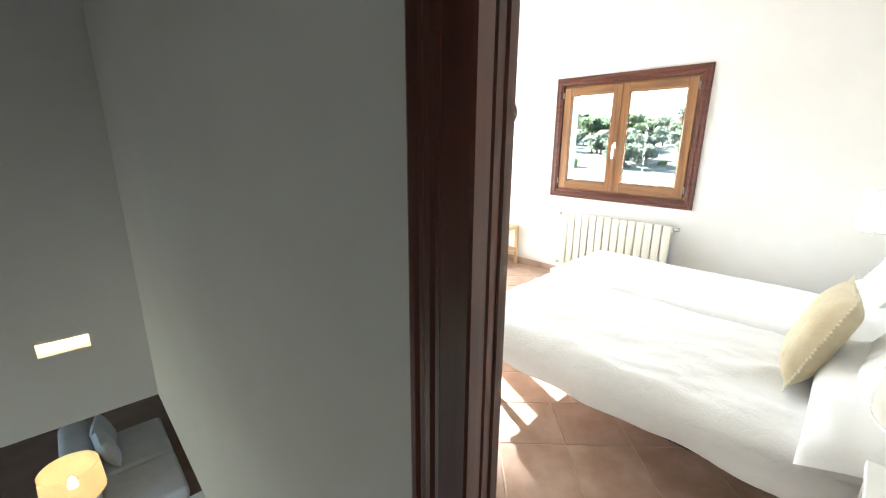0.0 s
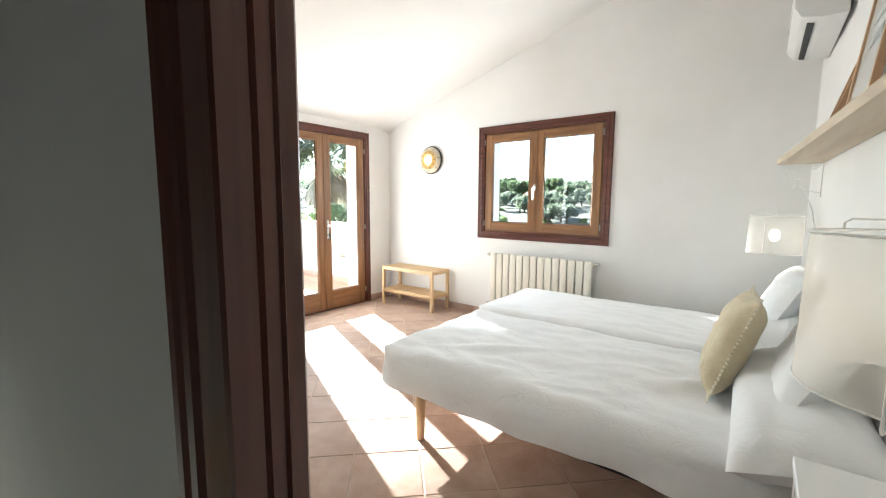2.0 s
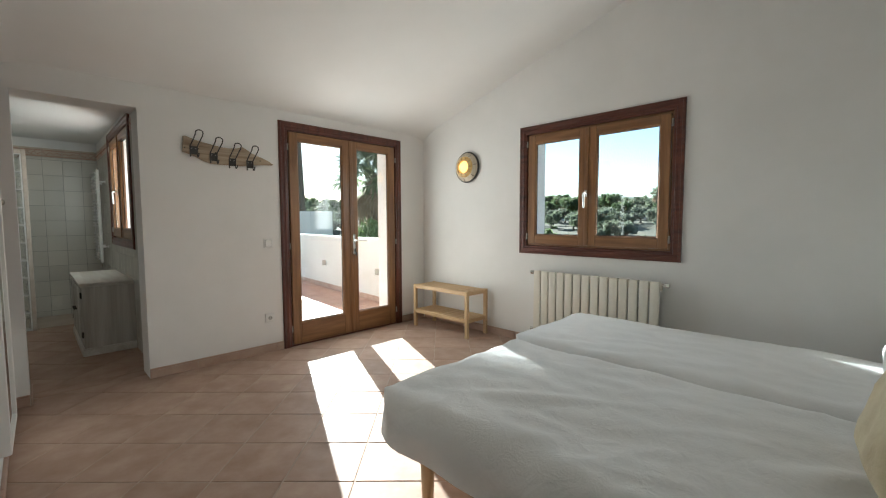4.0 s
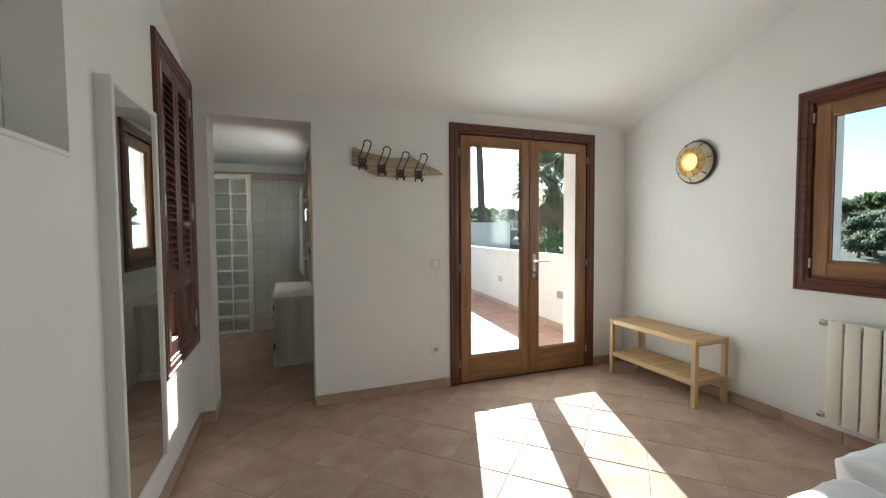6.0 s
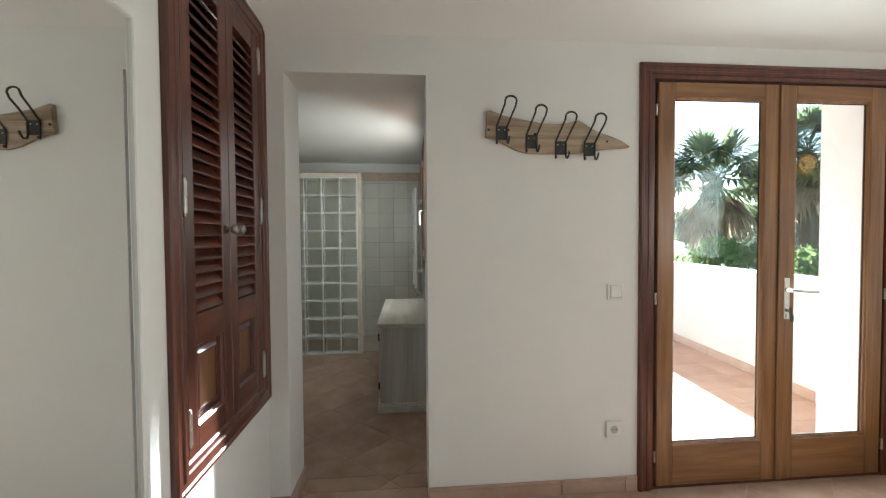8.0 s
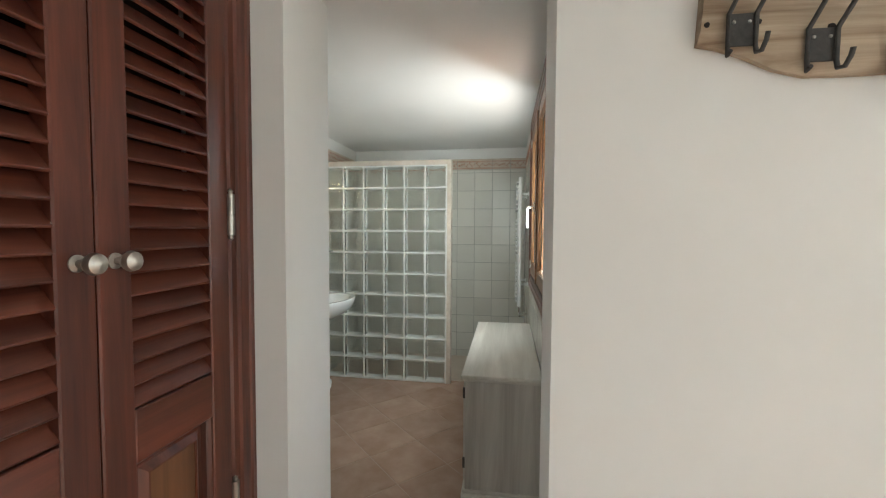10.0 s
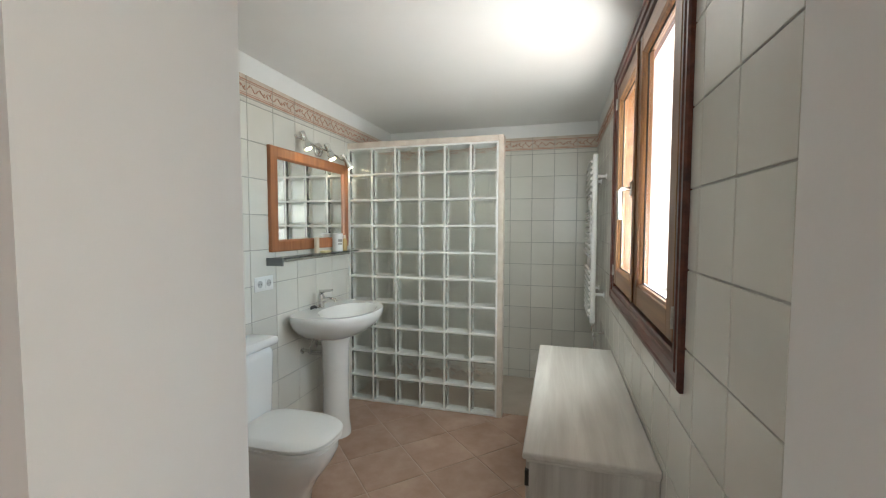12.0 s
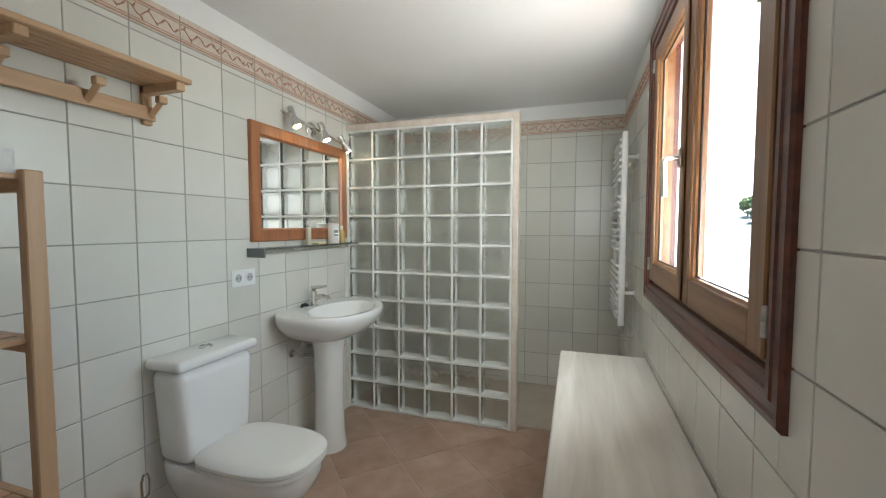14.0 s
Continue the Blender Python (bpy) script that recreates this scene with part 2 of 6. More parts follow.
def shade_mat(name, c, trans, see=0.18):
    m = mat(name, c, 0.9)
    nt = m.node_tree
    b = nt.nodes["Principled BSDF"]
    t = nt.nodes.new("ShaderNodeBsdfTranslucent")
    t.inputs["Color"].default_value = (*c, 1)
    mp = coords(m, (1, 1, 1))
    n = node(m, "ShaderNodeTexNoise", Scale=6.0, Detail=8.0)
    mp2 = coords(m, (6, 6, 220))
    wire(m, mp2, 0, n, "Vector")
    bump(m, n, "Fac", 0.3, 0.001)
    mx = nt.nodes.new("ShaderNodeMixShader")
    mx.inputs[0].default_value = trans
    nt.links.new(b.outputs[0], mx.inputs[1])
    nt.links.new(t.outputs[0], mx.inputs[2])
    tr = nt.nodes.new("ShaderNodeBsdfTransparent")
    mx2 = nt.nodes.new("ShaderNodeMixShader")
    mx2.inputs[0].default_value = see
    nt.links.new(mx.outputs[0], mx2.inputs[1])
    nt.links.new(tr.outputs[0], mx2.inputs[2])
    nt.links.new(mx2.outputs[0], nt.nodes["Material Output"].inputs[0])
    return m


GAUZE = shade_mat("white gauze shade", (0.82, 0.81, 0.78), 0.5, 0.55)
PARCHMENT = shade_mat("tan lampshade", (0.66, 0.52, 0.34), 0.45)


def glow(name, c, s):
    m = mat(name, c, 0.4)
    b = m.node_tree.nodes["Principled BSDF"]
    b.inputs["Emission Color"].default_value = (*c, 1)
    b.inputs["Emission Strength"].default_value = s
    return m


BULB = glow("warm bulb", (1.0, 0.80, 0.55), 1.2)
SPOT_BULB = glow("warm spot bulb", (1.0, 0.78, 0.48), 8.0)
LEAF = noisy("olive leaf", (0.065, 0.085, 0.045), (0.13, 0.15, 0.09), 0.6, 1.2, 3, 0)
LEAF_GREY = noisy("grey olive leaf", (0.08, 0.10, 0.065), (0.15, 0.17, 0.115), 0.6, 1.2, 3, 0)
LEAF_PINE = noisy("pine leaf", (0.035, 0.06, 0.022), (0.085, 0.115, 0.04), 0.6, 1.2, 3, 0)
LEAF_BRIGHT = noisy("shrub leaf", (0.08, 0.13, 0.03), (0.16, 0.22, 0.06), 0.5, 2.2, 3, 0)
FROND = noisy("palm frond", (0.075, 0.10, 0.045), (0.155, 0.185, 0.085), 0.45, 1.5, 3, 0)
DEADFROND = noisy("dry palm frond", (0.22, 0.16, 0.10), (0.34, 0.26, 0.17), 0.8, 3.0, 3, 0)


def leafy(m, share=0.45):
    """Thin leaves: part of the light passes through."""
    nt = m.node_tree
    b = nt.nodes["Principled BSDF"]
    t = nt.nodes.new("ShaderNodeBsdfTranslucent")
    gain = node(m, "ShaderNodeHueSaturation", Saturation=0.85, Value=1.8)
    nt.links.new(b.inputs["Base Color"].links[0].from_socket, gain.inputs["Color"])
    nt.links.new(gain.outputs[0], t.inputs["Color"])
    mx = nt.nodes.new("ShaderNodeMixShader")
    mx.inputs[0].default_value = share
    nt.links.new(b.outputs[0], mx.inputs[1])
    nt.links.new(t.outputs[0], mx.inputs[2])
    nt.links.new(mx.outputs[0], nt.nodes["Material Output"].inputs[0])


for leaf_material in (LEAF, LEAF_GREY, LEAF_PINE, LEAF_BRIGHT, FROND, DEADFROND):
    leafy(leaf_material, 0.6 if leaf_material is FROND else 0.45)
BARK = noisy("bark", (0.10, 0.075, 0.05), (0.20, 0.15, 0.10), 0.9, 6, 6, 0.8, 25, 0.02)
EARTH = noisy("dry field", (0.040, 0.050, 0.022), (0.100, 0.092, 0.050), 0.95, 0.12, 9, 0.4, 3, 0.05)
HILL = noisy("wooded hill", (0.05, 0.075, 0.05), (0.12, 0.14, 0.10), 0.95, 0.05, 9, 0.8, 0.3, 1.0)
ROOFTILE = noisy("clay roof", (0.34, 0.17, 0.10), (0.46, 0.26, 0.16), 0.85, 4, 5, 0.4, 30)


# ---- building helpers ----
ORIGIN = {}


def thing(name, at, label, category, group="", kind=""):
    ob = new(name)
    ob.location = at
    ob.empty_display_size = 0.05
    ORIGIN[ob] = Vector(at)
    return tagged(ob, label, category, group, kind)


def part(name, bm, material, parent=None, label="", smooth=False):
    """Links a bmesh, drawn in world metres, as one mesh under a thing or part."""
    o = ORIGIN[parent] if parent else Vector((0, 0, 0))
    bmesh.ops.recalc_face_normals(bm, faces=bm.faces[:])
    if parent:
        bmesh.ops.translate(bm, vec=-o, verts=bm.verts[:])
    me = bpy.data.meshes.new(name)
    bm.to_mesh(me)
    bm.free()
    if smooth:
        me.polygons.foreach_set("use_smooth", [True] * len(me.polygons))
        me.set_sharp_from_angle(angle=radians(38))
    me.materials.append(material)
    ob = new(name, me)
    if parent:
        ob.parent = parent
    ORIGIN[ob] = o
    if label:
        ob["label"] = label
    return ob


def structure(name, bm, material, label, category, smooth=False):
    return tagged(part(name, bm, material, None, "", smooth), label, category, "", "structure")


def add_box(bm, lo, hi, bevel=0.0, seg=1):
    x0, y0, z0 = lo
    x1, y1, z1 = hi
    tmp = bmesh.new() if bevel else bm
    vs = [tmp.verts.new(p) for p in ((x0, y0, z0), (x1, y0, z0), (x1, y1, z0), (x0, y1, z0), (x0, y0, z1), (x1, y0, z1), (x1, y1, z1), (x0, y1, z1))]
    for f in ((0, 3, 2, 1), (4, 5, 6, 7), (0, 1, 5, 4), (1, 2, 6, 5), (2, 3, 7, 6), (3, 0, 4, 7)):
        tmp.faces.new([vs[i] for i in f])
    if bevel:
        bmesh.ops.bevel(tmp, geom=tmp.edges[:], offset=bevel, segments=seg, affect="EDGES", profile=0.5)
        merge(bm, tmp)
    return bm


def merge(bm, tmp, m=None):
    """Copies tmp into bm, through the matrix m, and frees it."""
    tmp.verts.ensure_lookup_table()
    vs = [bm.verts.new(m @ v.co if m else v.co) for v in tmp.verts]
    tmp.verts.index_update()
    for f in tmp.faces:
        bm.faces.new([vs[v.index] for v in f.verts])
    tmp.free()


def box(lo, hi, bevel=0.003, seg=1):
    return add_box(bmesh.new(), lo, hi, bevel, seg)


def tube(bm, pts, r, sides=8, caps=True, closed=False):
    """A round bar along points; r may be one radius or one for each point."""
    pts = [Vector(p) for p in pts]
    n = len(pts)
    rs = [r] * n if isinstance(r, (int, float)) else list(r)
    rings = []
    up = Vector((0, 0, 1))
    prev = None
    for i, p in enumerate(pts):
        a = pts[(i - 1) % n] if (closed or i > 0) else p
        b = pts[(i + 1) % n] if (closed or i < n - 1) else p
        d = (b - a).normalized()
        if prev is None:
            ref = up if abs(d.dot(up)) < 0.9 else Vector((1, 0, 0))
            s = d.cross(ref).normalized()
        else:
            s = (prev - d * prev.dot(d)).normalized()
        prev = s
        t = d.cross(s)
        rings.append([bm.verts.new(p + (s * math.cos(k * 2 * math.pi / sides) + t * math.sin(k * 2 * math.pi / sides)) * rs[i]) for k in range(sides)])
    m = n if closed else n - 1
    for i in range(m):
        A, B = rings[i], rings[(i + 1) % n]
        for k in range(sides):
            bm.faces.new((A[k], A[(k + 1) % sides], B[(k + 1) % sides], B[k]))
    if caps and not closed:
        bm.faces.new(rings[0][::-1])
        bm.faces.new(rings[-1])
    return bm


def lathe(bm, profile, centre, sides=24, axis=2, squash=(1, 1)):
    """A turned shape: profile rows of (radius, height) round an axis through centre."""
    c = Vector(centre)
    rings = []
    for r, hgt in profile:
        ring = []
        for k in range(sides):
            a = 2 * math.pi * k / sides
            u, v = r * math.cos(a) * squash[0], r * math.sin(a) * squash[1]
            p = (u, v, hgt) if axis == 2 else ((hgt, u, v) if axis == 0 else (u, hgt, v))
            ring.append(bm.verts.new(c + Vector(p)))
        rings.append(ring)
    for A, B in zip(rings, rings[1:]):
        for k in range(sides):
            bm.faces.new((A[k], A[(k + 1) % sides], B[(k + 1) % sides], B[k]))
    bm.faces.new(rings[0][::-1])
    bm.faces.new(rings[-1])
    return bm


def on_wall(wall):
    """Maps (u along the wall, v up, w out of the wall) to the world."""
    if wall == "north":
        return lambda u, v, w: (u, NORTH - w, v)
    if wall == "east":
        return lambda u, v, w: (EAST - w, u, v)
    if wall == "west":
        return lambda u, v, w: (WEST + w, u, v)
    if wall == "south":
        return lambda u, v, w: (u, south_y(u) + w, v)
    if wall == "bath_west":
        return lambda u, v, w: (BW + w, u, v)
    if wall == "bath_east":
        return lambda u, v, w: (BE - w, u, v)
    if wall == "bath_north":
        return lambda u, v, w: (u, BN - w, v)
    return lambda u, v, w: (HALL + -w, u, v)


def wbox(M, u0, u1, v0, v1, w0, w1, bevel=0.003, bm=None, seg=1):
    p, q = M(u0, v0, w0), M(u1, v1, w1)
    lo = tuple(min(a, b) for a, b in zip(p, q))
    hi = tuple(max(a, b) for a, b in zip(p, q))
    return add_box(bm if bm else bmesh.new(), lo, hi, bevel, seg)


def holed(bm, M, u0, u1, v0, v1, depth, holes=()):
    """A wall slab from w=0 back to w=-depth with rectangular holes through it."""
    us = sorted({u0, u1, *[h[0] for h in holes], *[h[1] for h in holes]})
    vs = sorted({v0, v1, *[h[2] for h in holes], *[h[3] for h in holes]})

    def solid(i, j):
        if not (0 <= i < len(us) - 1 and 0 <= j < len(vs) - 1):
            return False
        cu, cv = (us[i] + us[i + 1]) / 2, (vs[j] + vs[j + 1]) / 2
        return not any(h[0] < cu < h[1] and h[2] < cv < h[3] for h in holes)

    cache = {}

    def V(i, j, k):
        if (i, j, k) not in cache:
            cache[i, j, k] = bm.verts.new(M(us[i], vs[j], -depth * k))
        return cache[i, j, k]

    for i in range(len(us) - 1):
        for j in range(len(vs) - 1):
            if not solid(i, j):
                continue
            bm.faces.new((V(i, j, 0), V(i + 1, j, 0), V(i + 1, j + 1, 0), V(i, j + 1, 0)))
            bm.faces.new((V(i, j, 1), V(i, j + 1, 1), V(i + 1, j + 1, 1), V(i + 1, j, 1)))
            for di, dj, a, b in ((-1, 0, (i, j), (i, j + 1)), (1, 0, (i + 1, j + 1), (i + 1, j)), (0, -1, (i + 1, j), (i, j)), (0, 1, (i, j + 1), (i + 1, j + 1))):
                if not solid(i + di, j + dj):
                    bm.faces.new((V(*a, 0), V(*b, 0), V(*b, 1), V(*a, 1)))
    return bm


def moulding(M, u0, u1, v0, v1, profile, open_bottom=False):
    """A mitred frame: profile rows of (inset from the outer edge, height off the wall)."""
    bm = bmesh.new()
    rings = []
    for o, hgt in profile:
        b = v0 if open_bottom else v0 + o
        rings.append([bm.verts.new(M(u, v, hgt)) for u, v in ((u0 + o, b), (u0 + o, v1 - o), (u1 - o, v1 - o), (u1 - o, b))])
    for A, B in zip(rings, rings[1:] + rings[:1]):
        for k in range(3 if open_bottom else 4):
            bm.faces.new((A[k], A[(k + 1) % 4], B[(k + 1) % 4], B[k]))
    if open_bottom:
        bm.faces.new([r[0] for r in rings])
        bm.faces.new([r[3] for r in rings][::-1])
    return bm


ARCHITRAVE = [(0.0, -0.002), (0.0, 0.016), (0.006, 0.022), (0.018, 0.022), (0.022, 0.017), (0.040, 0.017), (0.044, 0.021), (0.058, 0.021), (0.062, 0.014), (0.078, 0.012), (0.083, 0.006), (0.083, -0.10), (0.074, -0.10), (0.060, -0.002)]


def clip_poly(poly, x0, x1, y0, y1):
    for ax, lim, sgn in ((0, x0, 1), (0, x1, -1), (1, y0, 1), (1, y1, -1)):
        out = []
        for i, p in enumerate(poly):
            q = poly[(i + 1) % len(poly)]
            a, b = sgn * (p[ax] - lim), sgn * (q[ax] - lim)
            if a >= 0:
                out.append(p)
            if a * b < 0:
                t = a / (a - b)
                out.append((p[0] + t * (q[0] - p[0]), p[1] + t * (q[1] - p[1])))
        poly = out
        if len(poly) < 3:
            return []
    return poly


def area(poly):
    return abs(sum(p[0] * q[1] - q[0] * p[1] for p, q in zip(poly, poly[1:] + poly[:1]))) / 2


def slab(poly, z0, z1, chamfer=0.003):
    """A thin piece over a plan polygon, with a small chamfer."""
    bm = bmesh.new()
    cx, cy = sum(p[0] for p in poly) / len(poly), sum(p[1] for p in poly) / len(poly)

    def shrink(p):
        d = math.hypot(p[0] - cx, p[1] - cy)
        f = max(0.0, 1 - chamfer * 1.3 / max(d, 1e-4))
        return (cx + (p[0] - cx) * f, cy + (p[1] - cy) * f)

    rings = [[bm.verts.new((*p, z0)) for p in poly], [bm.verts.new((*p, z1 - 0.0015)) for p in poly], [bm.verts.new((*shrink(p), z1)) for p in poly]]
    for A, B in zip(rings, rings[1:]):
        for k in range(len(poly)):
            bm.faces.new((A[k], A[(k + 1) % len(poly)], B[(k + 1) % len(poly)], B[k]))
    bm.faces.new(rings[-1])
    return bm


def drop_obj(name, mesh, at, parent, rz=0.0):
    ob = new(name, mesh)
    ob.parent = parent
    ob.location = Vector(at) - ORIGIN[parent]
    ob.rotation_euler = (0, 0, rz)
    return ob

# ---- large structure ----
HALL = 1.17
N_IN, E_IN, W_IN = on_wall("north"), on_wall("east"), on_wall("west")
FD = (3.318, 4.826, 0.0, 2.243)          # french door, outer edge of its architrave: x0 x1 z0 z1
WIN = (2.746, 4.266, 0.932, 2.216)       # east window: y0 y1 z0 z1
BWIN = (6.685, 8.17, 1.0, 2.30)       # bathroom window
OPEN = (1.53, 2.213, -0.02, 2.15)          # bathroom doorway
LOU = (4.93, 5.742, 0.583, 2.34)         # louvred shutters
EXT = 0.38                               # outer wall thickness

floor = structure("floor", box((HALL + 0.001, SOUTH - 0.02, -0.03), (EAST + 0.1, BS - 0.13, -0.003), 0), GROUT, "bedroom floor of terracotta tiles laid on the diagonal", "floor")
floor_bath = structure("floor_bathroom", box((BW - 0.1, BS - 0.13, -0.03), (BE + 0.1, BN + 0.1, -0.003), 0), GROUT, "bathroom floor of terracotta tiles laid on the diagonal", "floor")

bm = bmesh.new()
holed(bm, N_IN, BE + 0.02, EAST + EXT, -0.18, TOP, EXT, [(FD[0] + 0.06, FD[1] - 0.06, -0.04, FD[3] - 0.06)])
wall_north = structure("wall_north", bm, PLASTER, "white plastered wall with the french door", "wall")
bm = bmesh.new()
holed(bm, N_IN, BW - 0.1, BE + 0.02, -0.18, TOP, BS - NORTH, [OPEN])
wall_mid = structure("wall_bathroom_south", bm, PLASTER, "white plastered wall with the open bathroom doorway", "wall")
bm = bmesh.new()
holed(bm, E_IN, SOUTH - 0.3, NORTH - 0.001, -0.18, TOP, EXT, [(WIN[0] + 0.06, WIN[1] - 0.06, WIN[2] + 0.06, WIN[3] - 0.06)])
structure("wall_east", bm, PLASTER, "white plastered wall with a wooden window", "wall")
bm = bmesh.new()
holed(bm, on_wall("south"), HALL, EAST - 0.001, -0.18, TOP, 0.3)
structure("wall_south", bm, PLASTER, "white plastered wall behind the beds", "wall")
bm = bmesh.new()
NICHE = (2.75, 4.075, 1.56, 2.62)
holed(bm, W_IN, 2.35, NORTH - 0.001, -0.03, TOP, 0.145, [NICHE, (LOU[0] + 0.06, LOU[1] - 0.06, LOU[2] + 0.06, LOU[3] - 0.06)])
add_box(bm, (HALL, 2.35, -0.03), (WEST - 0.147, NORTH - 0.001, TOP))
structure("wall_west", bm, PLASTER, "thick white plastered wall with a recess and louvred shutters", "wall")
structure("niche_sill", box((WEST - 0.145, NICHE[0] + 0.002, NICHE[2]), (WEST + 0.006, NICHE[1] - 0.012, NICHE[2] + 0.018), 0.004), PLASTER, "white plastered sill of the wall recess", "sill")
bm = bmesh.new()
DOOR_Y0, DOOR_Y1 = 1.22, 1.811
holed(bm, lambda u, v, w: (HALL + 0.035 + w, u, v), SOUTH + 0.001, 2.3502, -0.03, TOP, 0.035, [(DOOR_Y0 - 0.015, DOOR_Y1 + 0.03, -0.02, 2.12)])
structure("wall_door", bm, PLASTER, "thin plastered partition with the bedroom doorway", "wall")

# bathroom walls
bm = bmesh.new()
holed(bm, on_wall("bath_east"), BS + 0.001, BN + 0.2, -0.18, TOP, 0.30, [(BWIN[0] + 0.06, BWIN[1] - 0.06, BWIN[2] + 0.06, BWIN[3] - 0.06)])
wall_be = structure("wall_bathroom_east", bm, PLASTER, "bathroom outer wall with a wooden window", "wall")
bm = bmesh.new()
holed(bm, on_wall("bath_west"), BS + 0.001, BN + 0.2, -0.18, TOP, 0.2)
wall_bw = structure("wall_bathroom_west", bm, PLASTER, "bathroom wall behind the basin and toilet", "wall")
bm = bmesh.new()
holed(bm, on_wall("bath_north"), BW + 0.001, BE - 0.001, -0.18, TOP, 0.2)
wall_bn = structure("wall_bathroom_north", bm, PLASTER, "bathroom end wall of the shower", "wall")

# ceilings: the bedroom's rises to the south, with a soft cove at the walls
bm = bmesh.new()
rows = []
for y in (SOUTH - 0.25, 3.0, 4.5, NORTH - 0.30, NORTH - 0.14, NORTH - 0.05, NORTH + 0.0):
    dy = NORTH - y
    dip = -0.07 * max(0.0, 1 - dy / 0.30) ** 2
    row = []
    for x in (WEST - 0.24, WEST + 0.0, WEST + 0.05, WEST + 0.14, WEST + 0.28, 3.3, EAST - 0.28, EAST - 0.14, EAST - 0.05, EAST, EAST + 0.2):
        dx = max(0.0, min(x - WEST, EAST - x))
        row.append(bm.verts.new((x, y, ceil_z(y) + 0.03 + dip - 0.06 * max(0.0, 1 - dx / 0.28) ** 2)))
    rows.append(row)
for A, B in zip(rows, rows[1:]):
    for k in range(len(A) - 1):
        bm.faces.new((A[k], A[k + 1], B[k + 1], B[k]))
ext = bmesh.ops.extrude_face_region(bm, geom=bm.faces[:])
bmesh.ops.translate(bm, vec=(0, 0, 0.15), verts=[v for v in ext["geom"] if isinstance(v, bmesh.types.BMVert)])
structure("ceiling", bm, CEILING, "sloping white plastered bedroom ceiling", "ceiling", True)
structure("ceiling_bathroom", box((BW - 0.1, BS - 0.001, BCEIL), (BE + 0.1, BN + 0.1, BCEIL + 0.15), 0), CEILING, "flat white bathroom ceiling", "ceiling")
bm = box((-1.4, 0.4, TOP), (EAST + 0.8, BN + 0.6, TOP + 0.15), 0)
structure("roof_slab", bm, CEILING, "plain slab that closes the house above", "roof")

# stair hall: landing, open well and the living room below
LOW = -2.75
structure("floor_landing", box((-1.2, 0.55, -0.18), (HALL + 0.0, 2.0, 0.0), 0), FLOOR_TILE, "tiled landing outside the bedroom door", "floor")
structure("floor_living_room", box((-2.6, 0.5, LOW - 0.1), (3.6, 11.0, LOW), 0), noisy("brown floor", (0.20, 0.12, 0.085), (0.29, 0.185, 0.135), 0.4, 2.5, 6, 0.1, 40), "brown tiled living room floor below", "floor")
bm = bmesh.new()
holed(bm, lambda u, v, w: (u, 4.5 - w, v), -1.2, HALL - 0.001, -0.03, TOP, 0.2, [(0.69, 0.91, 0.405, 0.485)])
structure("wall_stairwell_north", bm, PLASTER, "plastered wall over the stairwell with a small lit slot", "wall")
structure("wall_stairwell_south", box((-1.2, 0.35, LOW), (HALL + 0.3, 0.55, TOP), 0), PLASTER, "plain plastered stairwell wall", "wall")
structure("wall_stairwell_west", box((-1.4, 0.35, 0.0), (-1.2, 4.7, TOP), 0), PLASTER, "plain plastered stairwell side wall", "wall")
# the opening in this wall is unseen, added to go with the fill lamp
bm = bmesh.new()
holed(bm, lambda u, v, w: (-2.6 + w, u, v), 0.5, 11.0, LOW, 0.0, 0.2, [(2.2, 6.2, LOW + 0.15, LOW + 2.15)])
structure("wall_living_west", bm, PLASTER, "white living room wall", "wall")
structure("wall_living_east", box((3.6, 0.5, LOW), (3.8, 11.0, -0.18), 0), PLASTER, "white living room side wall", "wall")
structure("wall_living_south", box((-2.8, 0.15, LOW), (3.8, 0.34, TOP), 0), PLASTER, "plain wall that closes the living room", "wall")
structure("wall_living_north", box((-2.8, 11.0, LOW), (3.8, 11.2, -0.001), 0), PLASTER, "white living room end wall", "wall")
structure("ceiling_living_room", box((-2.8, 4.7, -0.18), (BW - 0.1, 11.2, -0.03), 0), CEILING, "living room ceiling below the upper floor", "ceiling")
structure("ceiling_living_end", box((BW - 0.1, BN + 0.1, -0.18), (3.8, 11.2, -0.002), 0), CEILING, "living room ceiling at its far end", "ceiling")
structure("ceiling_living_side", box((-2.8, 0.35, -0.18), (-1.2, 4.7, 0.0), 0), CEILING, "living room ceiling beside the stairwell", "ceiling")
lining = structure("slot_lining", box((0.60, 4.71, 0.33), (0.99, 4.95, 0.55), 0), PLASTER, "plain back of the small lit slot", "wall")

# ---- bedroom doorway: dark frame ----
HW = on_wall("hall")
door_1 = thing("door_1", (HALL, (DOOR_Y0 + DOOR_Y1) / 2, 0), "dark mahogany door frame with moulded architrave, worn near the floor", "door", "", "structure")
bm = moulding(HW, DOOR_Y0 - 0.089, DOOR_Y1 + 0.089, 0.0, 2.18, [(0.0, -0.002), (0.0, 0.012), (0.003, 0.016), (0.007, 0.018), (0.011, 0.016), (0.015, 0.012), (0.021, 0.012), (0.025, 0.016), (0.030, 0.018), (0.035, 0.016), (0.039, 0.012), (0.044, 0.0115), (0.047, 0.014), (0.050, 0.0155), (0.086, 0.017), (0.089, 0.015), (0.089, -0.004), (0.05, -0.002)], True)
part("architrave", bm, DARK_V, door_1, "", False)
bm = bmesh.new()
add_box(bm, (HALL + 0.0055, DOOR_Y1, 0.0), (HALL + 0.037, DOOR_Y1 + 0.029, 2.10), 0.003)
